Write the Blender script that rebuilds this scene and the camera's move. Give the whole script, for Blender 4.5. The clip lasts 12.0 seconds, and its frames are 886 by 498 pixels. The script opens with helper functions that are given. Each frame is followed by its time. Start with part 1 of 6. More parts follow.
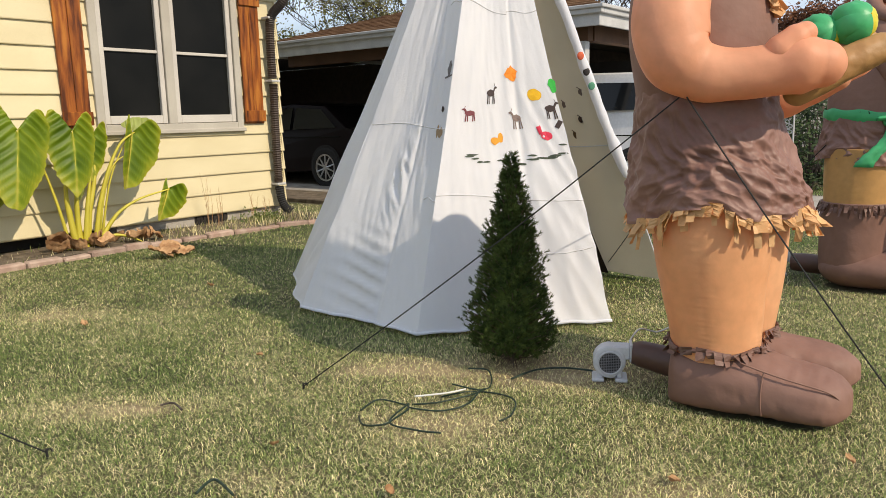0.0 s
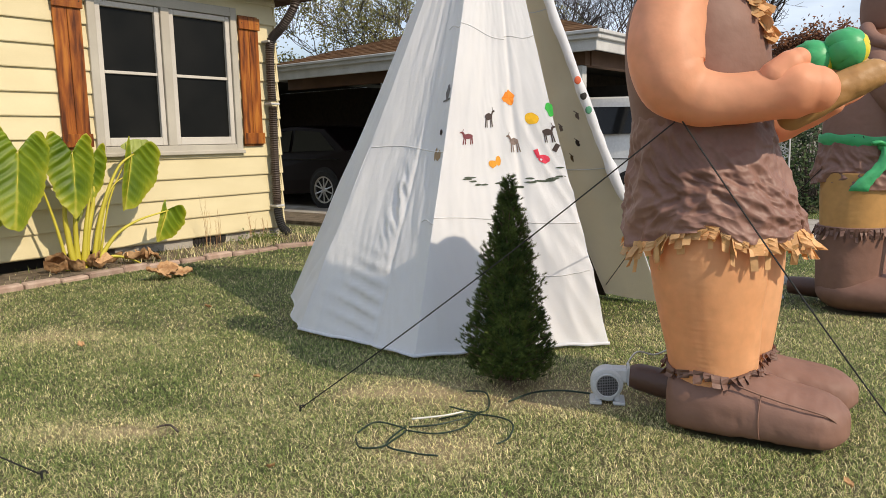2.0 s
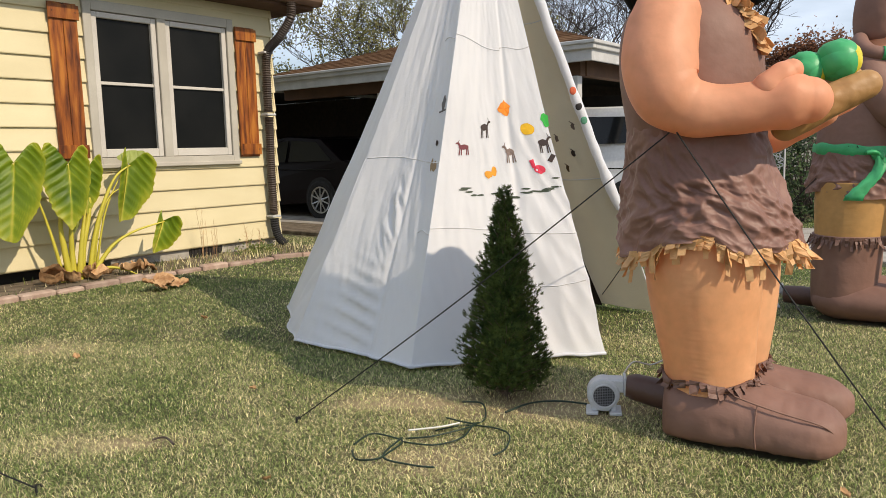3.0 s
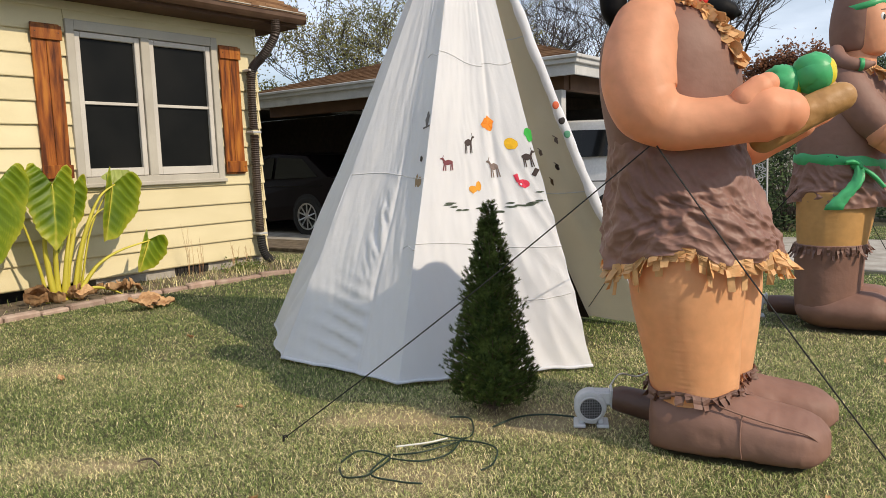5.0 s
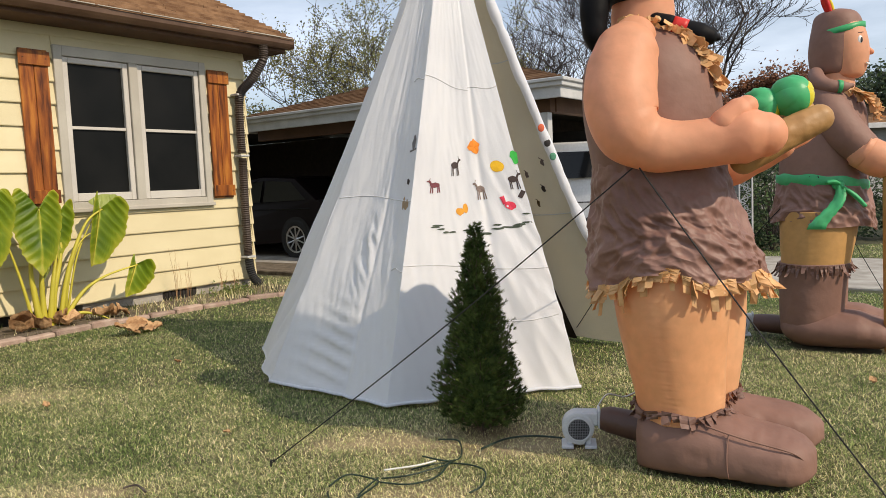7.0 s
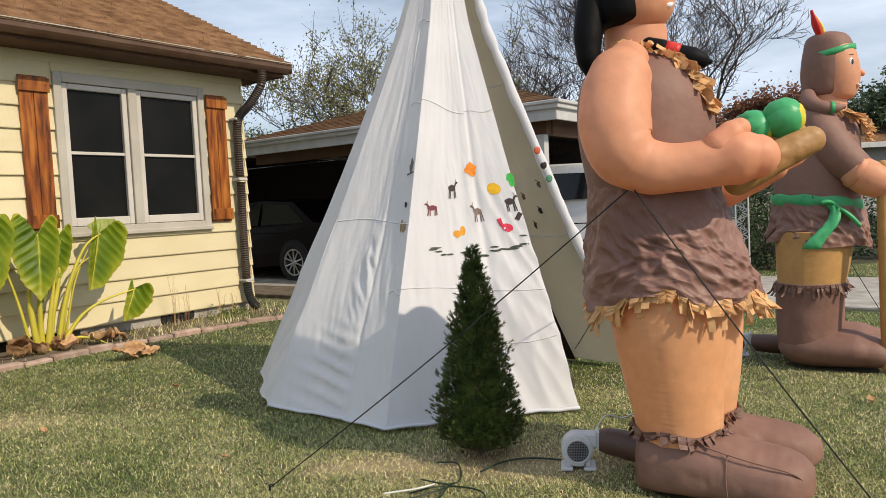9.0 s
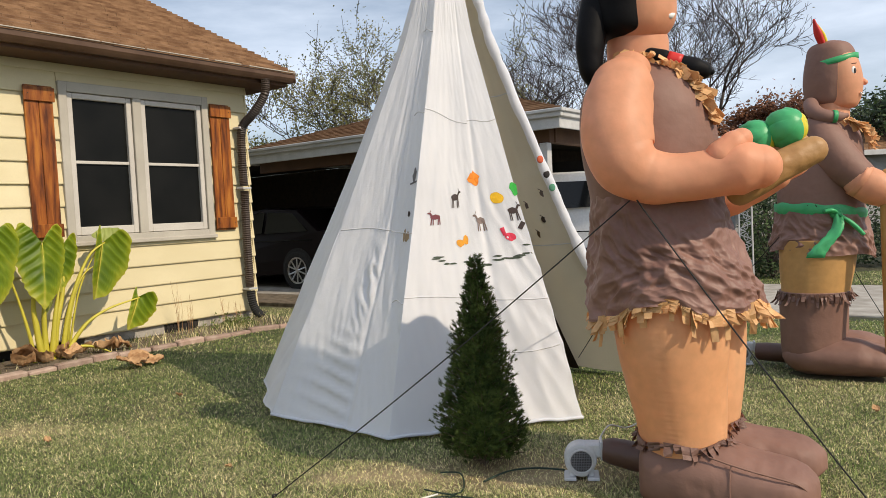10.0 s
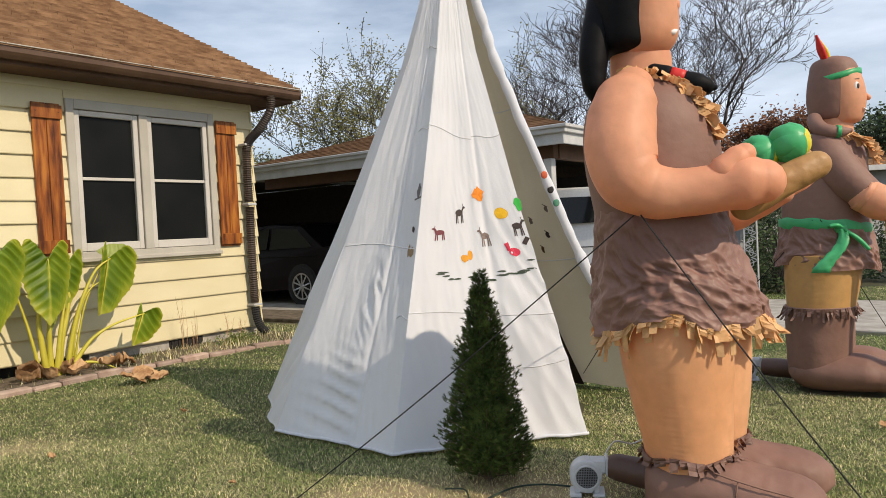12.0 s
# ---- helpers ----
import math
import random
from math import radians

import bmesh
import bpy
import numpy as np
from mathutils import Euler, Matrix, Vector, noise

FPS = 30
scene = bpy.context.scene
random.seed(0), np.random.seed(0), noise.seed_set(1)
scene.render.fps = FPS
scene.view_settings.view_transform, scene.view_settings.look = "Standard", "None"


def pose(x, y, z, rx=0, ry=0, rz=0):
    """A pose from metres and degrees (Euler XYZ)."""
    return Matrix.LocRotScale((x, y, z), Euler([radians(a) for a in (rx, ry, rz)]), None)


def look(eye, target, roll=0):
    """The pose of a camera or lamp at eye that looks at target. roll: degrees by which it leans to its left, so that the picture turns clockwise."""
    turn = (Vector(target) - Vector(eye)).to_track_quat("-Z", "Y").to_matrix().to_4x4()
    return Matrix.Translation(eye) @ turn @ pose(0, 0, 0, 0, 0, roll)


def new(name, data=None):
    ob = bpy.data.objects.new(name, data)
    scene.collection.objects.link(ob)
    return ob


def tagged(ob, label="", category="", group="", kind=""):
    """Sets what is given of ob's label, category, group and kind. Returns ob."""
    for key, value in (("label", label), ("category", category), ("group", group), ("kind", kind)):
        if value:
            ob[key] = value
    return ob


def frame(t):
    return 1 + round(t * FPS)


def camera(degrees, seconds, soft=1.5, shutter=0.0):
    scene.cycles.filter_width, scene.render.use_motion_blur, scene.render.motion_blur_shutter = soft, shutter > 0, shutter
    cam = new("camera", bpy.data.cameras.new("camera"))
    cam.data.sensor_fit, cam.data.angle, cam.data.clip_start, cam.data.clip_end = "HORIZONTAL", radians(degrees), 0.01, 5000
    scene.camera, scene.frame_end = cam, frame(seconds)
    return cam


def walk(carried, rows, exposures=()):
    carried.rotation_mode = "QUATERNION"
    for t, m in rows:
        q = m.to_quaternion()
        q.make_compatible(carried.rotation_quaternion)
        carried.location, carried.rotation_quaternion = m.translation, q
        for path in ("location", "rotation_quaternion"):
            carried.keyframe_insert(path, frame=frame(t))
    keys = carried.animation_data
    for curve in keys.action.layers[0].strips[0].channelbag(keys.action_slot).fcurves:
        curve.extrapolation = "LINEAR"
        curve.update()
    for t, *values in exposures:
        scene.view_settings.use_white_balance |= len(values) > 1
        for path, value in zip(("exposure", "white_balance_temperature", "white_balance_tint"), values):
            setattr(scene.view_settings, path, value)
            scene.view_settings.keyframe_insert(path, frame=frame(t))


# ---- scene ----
ROWS = [
    (0.0, -0.029, 0.037, 1.155, -9.933, 1.309, 2.098),
    (0.5, -0.028, 0.035, 1.154, -9.533, 1.255, 2.102),
    (1.0, -0.028, 0.033, 1.154, -9.115, 1.220, 2.099),
    (1.5, -0.028, 0.029, 1.155, -8.676, 1.165, 2.045),
    (2.0, -0.028, 0.026, 1.156, -8.236, 1.113, 1.970),
    (2.5, -0.027, 0.025, 1.158, -7.845, 1.105, 1.835),
    (3.0, -0.024, 0.024, 1.162, -7.518, 1.264, 1.709),
    (5.0, -0.009, 0.014, 1.168, -6.466, 2.019, 0.720),
    (5.5, -0.005, 0.010, 1.170, -6.086, 2.112, 0.432),
    (6.0, -0.001, 0.005, 1.171, -5.694, 2.202, 0.192),
    (6.5, 0.001, 0.001, 1.171, -5.290, 2.300, 0.005),
    (7.0, 0.003, -0.004, 1.172, -4.847, 2.404, -0.124),
    (9.0, 0.005, -0.023, 1.177, -3.204, 2.793, -0.304),
    (9.5, 0.006, -0.026, 1.182, -2.901, 2.848, -0.165),
    (10.0, 0.008, -0.028, 1.187, -2.619, 2.862, -0.040),
    (10.5, 0.009, -0.028, 1.188, -2.374, 2.852, 0.080),
    (11.0, 0.009, -0.028, 1.187, -2.135, 2.877, 0.182),
    (11.5, 0.009, -0.031, 1.185, -1.831, 2.900, 0.250),
    (12.0, 0.009, -0.033, 1.184, -1.390, 2.949, 0.307),
]
cam = camera(61.0, 12.0, soft=0.8)
walk(cam, [(t, pose(x, y, z, 90 + p, r, w)) for t, x, y, z, p, r, w in ROWS],
     [(0.0, -0.05, 6620, 10), (3.0, -0.08, 6620, 10), (7.0, -0.12, 6620, 10), (12.0, -0.16, 6620, 10)])

# ---- light ----
SUN_AZ, SUN_EL = math.atan2(-0.61, 0.79), radians(38)
to_sun = Vector((math.cos(SUN_EL) * math.cos(SUN_AZ), math.cos(SUN_EL) * math.sin(SUN_AZ), math.sin(SUN_EL)))
sun_data = bpy.data.lights.new("sun", "SUN")
sun_data.energy, sun_data.angle, sun_data.color = 4.0, radians(0.6), (1.0, 0.855, 0.675)
sun = new("sun", sun_data)
sun.matrix_world = look((20 * to_sun.x, 20 * to_sun.y, 20 * to_sun.z), (0, 0, 0))

world = bpy.data.worlds.new("sky")
scene.world = world
world.use_nodes = True
wn, wl = world.node_tree.nodes, world.node_tree.links
sky = wn.new("ShaderNodeTexSky")
sky.sky_type, sky.sun_disc = "NISHITA", False
sky.sun_elevation, sky.sun_rotation = SUN_EL, math.pi / 2 - SUN_AZ
sky.air_density, sky.dust_density, sky.ozone_density = 1.0, 1.2, 1.5
# thin streaks of high cloud over the blue
tc, mp, cloud, ramp, mix = (wn.new("ShaderNode" + k) for k in ("TexCoord", "Mapping", "TexNoise", "ValToRGB", "MixRGB"))
mp.inputs["Scale"].default_value = (1.6, 1.6, 6.5)
mp.inputs["Rotation"].default_value = (0.12, 0.1, 0.3)
cloud.inputs["Scale"].default_value, cloud.inputs["Detail"].default_value, cloud.inputs["Roughness"].default_value = 1.7, 7, 0.55
ramp.color_ramp.elements[0].position, ramp.color_ramp.elements[1].position = 0.36, 0.66
ramp.color_ramp.elements[0].color, ramp.color_ramp.elements[1].color = (0.26, 0.26, 0.26, 1), (0.88, 0.88, 0.88, 1)
mix.inputs["Color2"].default_value = (9.3, 10.4, 12.2, 1)
wl.new(tc.outputs["Generated"], mp.inputs["Vector"])
wl.new(mp.outputs["Vector"], cloud.inputs["Vector"])
wl.new(cloud.outputs["Fac"], ramp.inputs["Fac"])
wl.new(ramp.outputs["Color"], mix.inputs["Fac"])
wl.new(sky.outputs["Color"], mix.inputs["Color1"])
wl.new(mix.outputs["Color"], wn["Background"].inputs["Color"])
wn["Background"].inputs["Strength"].default_value = 0.110


# ---- materials ----
def mat(name, c1, c2, scale=6.0, rough=0.7, bump=0.15, bscale=50.0, metal=0.0, stretch=(1, 1, 1), thin=0.0, rand=0.0, island=0.0,
        detail=6, lo=0.35, hi=0.65, c3=None, bdist=0.01, spec=0.5, coat=0.0, wave=None):
    """Two-scale noise between two colours, fine relief, optional light through thin cloth, optional change from piece to piece."""
    m = bpy.data.materials.new(name)
    m.use_nodes = True
    n, l = m.node_tree.nodes, m.node_tree.links
    b = n["Principled BSDF"]
    out = n["Material Output"]
    co, mapping, big, fine, r = (n.new("ShaderNode" + k) for k in ("TexCoord", "Mapping", "TexNoise", "TexNoise", "ValToRGB"))
    mapping.inputs["Scale"].default_value = stretch
    l.new(co.outputs["Object"], mapping.inputs["Vector"])
    for tex, s in ((big, scale), (fine, bscale)):
        l.new(mapping.outputs["Vector"], tex.inputs["Vector"])
        tex.inputs["Scale"].default_value, tex.inputs["Detail"].default_value = s, detail
    r.color_ramp.elements[0].position, r.color_ramp.elements[1].position = lo, hi
    r.color_ramp.elements[0].color, r.color_ramp.elements[1].color = (*c1, 1), (*c2, 1)
    if c3:
        e = r.color_ramp.elements.new(0.5 * (lo + hi))
        e.color = (*c3, 1)
    l.new(big.outputs["Fac"], r.inputs["Fac"])
    colour = r.outputs["Color"]
    grain = n.new("ShaderNodeHueSaturation")
    gm = n.new("ShaderNodeMapRange")
    gm.inputs["To Min"].default_value, gm.inputs["To Max"].default_value = 0.86, 1.14
    l.new(fine.outputs["Fac"], gm.inputs["Value"])
    l.new(gm.outputs["Result"], grain.inputs["Value"])
    l.new(colour, grain.inputs["Color"])
    colour = grain.outputs["Color"]
    for amount, node, socket in ((rand, "ShaderNodeObjectInfo", "Random"), (island, "ShaderNodeNewGeometry", "Random Per Island")):
        if amount:
            info, mr, hs = n.new(node), n.new("ShaderNodeMapRange"), n.new("ShaderNodeHueSaturation")
            mr.inputs["To Min"].default_value, mr.inputs["To Max"].default_value = 1 - amount, 1 + amount
            l.new(info.outputs[socket], mr.inputs["Value"])
            l.new(mr.outputs["Result"], hs.inputs["Value"])
            l.new(colour, hs.inputs["Color"])
            colour = hs.outputs["Color"]
    l.new(colour, b.inputs["Base Color"])
    b.inputs["Roughness"].default_value, b.inputs["Metallic"].default_value = rough, metal
    b.inputs["Specular IOR Level"].default_value = spec
    b.inputs["Coat Weight"].default_value = coat
    if bump:
        bm_ = n.new("ShaderNodeBump")
        bm_.inputs["Strength"].default_value, bm_.inputs["Distance"].default_value = bump, bdist
        height = fine.outputs["Fac"]
        if wave:
            # broad soft folds added under the fine weave
            wv, add = n.new("ShaderNodeTexNoise"), n.new("ShaderNodeMath")
            wv.inputs["Scale"].default_value, wv.inputs["Detail"].default_value = wave, 2
            wm = n.new("ShaderNodeMath")
            wm.operation = "MULTIPLY"
            wm.inputs[1].default_value = 2.5
            l.new(mapping.outputs["Vector"], wv.inputs["Vector"])
            l.new(wv.outputs["Fac"], wm.inputs[0])
            l.new(wm.outputs[0], add.inputs[0])
            l.new(fine.outputs["Fac"], add.inputs[1])
            height = add.outputs[0]
        l.new(height, bm_.inputs["Height"])
        l.new(bm_.outputs["Normal"], b.inputs["Normal"])
    if thin:
        tr, ms = n.new("ShaderNodeBsdfTranslucent"), n.new("ShaderNodeMixShader")
        l.new(colour, tr.inputs["Color"])
        ms.inputs["Fac"].default_value = thin
        l.new(b.outputs["BSDF"], ms.inputs[1])
        l.new(tr.outputs["BSDF"], ms.inputs[2])
        l.new(ms.outputs["Shader"], out.inputs["Surface"])
    return m


def attribute_mat(name, stops, rough, thin=0.0, island=0.2, scale=30.0, bump=0.3):
    """Colour along a ramp read from the mesh's own 'dry' value (0 fresh, 1 dead), with variation from blade to blade."""
    m = mat(name, (0.1, 0.1, 0.1), (0.1, 0.1, 0.1), scale, rough, bump, 160, thin=thin, island=island)
    n, l = m.node_tree.nodes, m.node_tree.links
    at = n.new("ShaderNodeAttribute")
    at.attribute_name = "dry"
    r = next(k for k in n if k.type == "VALTORGB")
    r.color_ramp.elements[0].position, r.color_ramp.elements[1].position = stops[0][0], stops[-1][0]
    r.color_ramp.elements[0].color, r.color_ramp.elements[1].color = (*stops[0][1], 1), (*stops[-1][1], 1)
    for p, c in stops[1:-1]:
        r.color_ramp.elements.new(p).color = (*c, 1)
    l.new(at.outputs["Fac"], r.inputs["Fac"])
    return m


SIDING = mat("yellow_painted_siding", (0.62, 0.54, 0.325), (0.68, 0.60, 0.375), 1.5, 0.55, 0.12, 90, stretch=(1, 1, 3), rand=0.03)
TRIM = mat("taupe_painted_trim", (0.40, 0.37, 0.31), (0.46, 0.43, 0.36), 3, 0.5, 0.08, 80)
SASH = mat("pale_vinyl_sash", (0.50, 0.47, 0.42), (0.56, 0.53, 0.47), 3, 0.4, 0.05, 80)
SCREEN = mat("dark_insect_screen", (0.005, 0.0055, 0.005), (0.010, 0.010, 0.009), 2, 0.35, 0.1, 900, spec=0.14)
SHUTTER = mat("stained_cedar", (0.075, 0.019, 0.004), (0.40, 0.145, 0.022), 2.2, 0.42, 0.35, 36, stretch=(8, 8, 1), c3=(0.25, 0.070, 0.010), rand=0.12, spec=0.3)
SHINGLE = mat("brown_asphalt_shingle", (0.145, 0.078, 0.042), (0.27, 0.16, 0.088), 5, 0.95, 0.6, 220, island=0.06, stretch=(1, 1, 1), spec=0.1)
GUTTER = mat("brown_gutter_metal", (0.085, 0.045, 0.025), (0.13, 0.075, 0.045), 4, 0.42, 0.08, 60)
SOFFIT = mat("brown_soffit_board", (0.075, 0.034, 0.015), (0.115, 0.056, 0.026), 3, 0.7, 0.1, 60)
PIPE = mat("dark_brown_pipe", (0.035, 0.024, 0.018), (0.065, 0.046, 0.034), 8, 0.5, 0.1, 90)
CONCRETE = mat("weathered_concrete", (0.26, 0.24, 0.20), (0.42, 0.40, 0.35), 4, 0.9, 0.5, 70, c3=(0.34, 0.31, 0.27))
PAVER = mat("pinkish_paver", (0.30, 0.20, 0.15), (0.43, 0.32, 0.25), 9, 0.9, 0.5, 90, rand=0.2)
# near-black that carries shade in its colour: carport, crawl space, room, vent
DARKVOID = mat("near_black_shade_fill", (0.018, 0.015, 0.013), (0.032, 0.027, 0.023), 3, 0.9, 0.1, 40)
# brick taken almost to black, so the colour holds the carport's shade
BRICK = mat("shade_dark_brick", (0.022, 0.014, 0.011), (0.038, 0.024, 0.018), 12, 0.9, 0.4, 80, rand=0.25)
FASCIA = mat("white_painted_fascia", (0.42, 0.42, 0.41), (0.52, 0.52, 0.51), 4, 0.5, 0.06, 60)
CANVAS = mat("white_cotton_canvas", (0.85, 0.87, 0.92), (0.90, 0.92, 0.965), 2.2, 0.85, 0.30, 300, thin=0.36, wave=5, bdist=0.010, spec=0.2)
CANVAS_IN = mat("canvas_lining_cream", (0.76, 0.68, 0.51), (0.84, 0.76, 0.59), 2.2, 0.9, 0.2, 300, thin=0.45, wave=5, spec=0.2)
# dark brown that stands for shade inside the tepee doorway
DOOR_SHADE = mat("doorway_shade_brown", (0.020, 0.010, 0.007), (0.036, 0.019, 0.013), 5, 0.95, 0.4, 200)
SEAM = mat("canvas_seam_thread", (0.56, 0.56, 0.57), (0.66, 0.66, 0.67), 20, 0.9, 0.2, 300)
SKIN = mat("peach_nylon", (0.85, 0.41, 0.235), (0.91, 0.47, 0.28), 2.0, 0.5, 0.3, 18, thin=0.34, wave=7, bdist=0.010, detail=3, spec=0.35)
LEGSKIN = mat("orange_tan_nylon", (0.89, 0.46, 0.225), (0.94, 0.53, 0.28), 2.0, 0.5, 0.25, 18, thin=0.34, wave=6, bdist=0.010, detail=3, spec=0.35)
TANLEG = mat("tan_nylon", (0.60, 0.33, 0.11), (0.68, 0.39, 0.15), 2.0, 0.45, 0.14, 26, thin=0.25, wave=6, bdist=0.010, detail=3, spec=0.35)
BROWN = mat("brown_nylon", (0.245, 0.132, 0.098), (0.305, 0.172, 0.131), 2.0, 0.6, 0.3, 18, thin=0.2, wave=7, bdist=0.012, detail=3, spec=0.4)
DARKTUBE = mat("dark_brown_nylon_tube", (0.085, 0.042, 0.03), (0.12, 0.06, 0.045), 3, 0.45, 0.3, 22, thin=0.1, wave=9, detail=3)
CRUMPLE = mat("crumpled_brown_sheet", (0.22, 0.115, 0.088), (0.31, 0.175, 0.138), 3.0, 0.5, 0.15, 60, thin=0.14, bdist=0.008, detail=4, spec=0.4)
FRINGE = mat("tan_fringe_cloth", (0.72, 0.40, 0.155), (0.88, 0.57, 0.28), 14, 0.55, 0.3, 40, thin=0.3, island=0.2)
FRINGE_BROWN = mat("brown_fringe_cloth", (0.15, 0.075, 0.055), (0.21, 0.115, 0.085), 14, 0.55, 0.3, 40, thin=0.15, island=0.2)
HAIR = mat("black_nylon", (0.003, 0.003, 0.0035), (0.007, 0.007, 0.008), 3, 0.6, 0.2, 22, wave=7, detail=3, spec=0.12)
RED = mat("red_nylon", (0.62, 0.015, 0.012), (0.72, 0.03, 0.02), 3, 0.45, 0.15, 26, thin=0.2, wave=7)
YELLOW = mat("yellow_nylon", (0.80, 0.68, 0.03), (0.86, 0.74, 0.06), 3, 0.45, 0.15, 26, thin=0.25, wave=7)
GREEN = mat("green_nylon", (0.05, 0.43, 0.15), (0.09, 0.54, 0.22), 3, 0.42, 0.2, 26, thin=0.25, wave=7)
LOG = mat("golden_brown_nylon", (0.45, 0.245, 0.088), (0.50, 0.28, 0.105), 3, 0.5, 0.3, 18, thin=0.2, wave=9, bdist=0.02)
STAFF = mat("ochre_nylon", (0.52, 0.27, 0.08), (0.62, 0.34, 0.12), 3, 0.45, 0.25, 22, thin=0.2, wave=9)
WHITE = mat("white_print", (0.78, 0.76, 0.72), (0.82, 0.8, 0.77), 3, 0.6, 0.05, 60)
INK = mat("black_print", (0.02, 0.018, 0.018), (0.05, 0.045, 0.045), 40, 0.7, 0.05, 60)
ROPE = mat("black_cord", (0.006, 0.006, 0.006), (0.015, 0.015, 0.015), 60, 0.7, 0.4, 400)
CORD = mat("dark_green_cable", (0.008, 0.022, 0.012), (0.016, 0.038, 0.022), 30, 0.5, 0.2, 200)
WHITECORD = mat("white_cable", (0.6, 0.6, 0.56), (0.7, 0.7, 0.66), 30, 0.5, 0.1, 200)
PLASTIC = mat("light_grey_plastic", (0.50, 0.51, 0.53), (0.58, 0.59, 0.61), 6, 0.4, 0.06, 120)
GRILLE = mat("grey_fan_guard", (0.16, 0.16, 0.17), (0.24, 0.24, 0.25), 20, 0.5, 0.2, 200)
SPRUCE = mat("spruce_needles", (0.034, 0.062, 0.012), (0.115, 0.155, 0.034), 14, 0.7, 0.0, 60, thin=0.15, island=0.5, spec=0.25)
SPRUCE_WOOD = mat("spruce_twig", (0.10, 0.07, 0.045), (0.17, 0.12, 0.08), 20, 0.9, 0.3, 90)
LEAFPALE = mat("yellowing_leaf", (0.34, 0.40, 0.09), (0.46, 0.52, 0.16), 8, 0.5, 0.2, 30, thin=0.4)
STALK = mat("yellow_green_stalk", (0.40, 0.36, 0.03), (0.58, 0.50, 0.06), 5, 0.5, 0.2, 30, stretch=(1, 1, 0.2), island=0.1)
DEADLEAF = mat("dead_brown_leaf", (0.30, 0.15, 0.06), (0.60, 0.38, 0.19), 9, 0.85, 0.6, 50, island=0.25, thin=0.1)
BARK = mat("grey_brown_bark", (0.055, 0.042, 0.034), (0.12, 0.095, 0.078), 6, 0.95, 0.6, 30, stretch=(4, 4, 1))
TWIG = mat("grey_twig", (0.032, 0.026, 0.023), (0.07, 0.056, 0.05), 6, 0.95, 0.0, 30)
OLIVE = mat("olive_autumn_leaf", (0.09, 0.105, 0.028), (0.22, 0.20, 0.06), 0.5, 0.7, 0.0, 30, thin=0.3, island=0.45)
RUST = mat("rust_autumn_leaf", (0.10, 0.032, 0.012), (0.20, 0.08, 0.03), 0.6, 0.7, 0.0, 30, thin=0.25, island=0.45)
DARKLEAF = mat("dark_green_leaf", (0.016, 0.034, 0.010), (0.05, 0.085, 0.022), 1.2, 0.7, 0.0, 30, thin=0.2, island=0.4)
WEED = mat("weed_leaf", (0.06, 0.10, 0.02), (0.20, 0.22, 0.06), 5, 0.7, 0.0, 30, thin=0.3, island=0.4)
SOIL = mat("dry_bed_soil", (0.10, 0.075, 0.048), (0.21, 0.165, 0.11), 9, 0.95, 0.9, 50, bdist=0.03)
CARDARK = mat("black_cherry_car_paint", (0.006, 0.003, 0.004), (0.009, 0.005, 0.006), 2, 0.35, 0.0, 30, spec=0.12)
CARWHITE = mat("white_car_paint", (0.74, 0.75, 0.77), (0.78, 0.79, 0.80), 2, 0.25, 0.0, 30, coat=0.7)
CARGLASS = mat("tinted_car_glass", (0.006, 0.007, 0.008), (0.009, 0.010, 0.011), 2, 0.1, 0.0, 30, spec=0.3)
TYRE = mat("tyre_rubber", (0.012, 0.012, 0.012), (0.022, 0.022, 0.022), 20, 0.85, 0.2, 90)
ALLOY = mat("alloy_wheel", (0.55, 0.55, 0.56), (0.66, 0.66, 0.67), 8, 0.3, 0.0, 60, metal=0.85)
TAIL = mat("red_tail_lens", (0.45, 0.008, 0.008), (0.55, 0.015, 0.012), 8, 0.2, 0.0, 60)
GREYSIDING = mat("grey_siding", (0.30, 0.30, 0.29), (0.38, 0.38, 0.37), 2, 0.7, 0.1, 60, rand=0.06)
LAWN = attribute_mat("lawn_soil_and_thatch", [(0.0, (0.035, 0.042, 0.014)), (0.5, (0.11, 0.095, 0.045)), (1.0, (0.34, 0.26, 0.15))], 0.95, island=0.0, bump=0.9)
GRASS = attribute_mat("grass_blade", [(0.0, (0.16, 0.235, 0.055)), (0.35, (0.36, 0.42, 0.14)), (0.65, (0.78, 0.70, 0.37)), (1.0, (0.92, 0.80, 0.52))], 0.6, thin=0.3, island=0.5, bump=0.0)
LEAF = attribute_mat("elephant_ear_leaf", [(0.0, (0.09, 0.175, 0.008)), (0.4, (0.23, 0.33, 0.016)), (0.75, (0.44, 0.48, 0.035)), (1.0, (0.58, 0.56, 0.08))], 0.42, thin=0.45, island=0.1, bump=0.25)


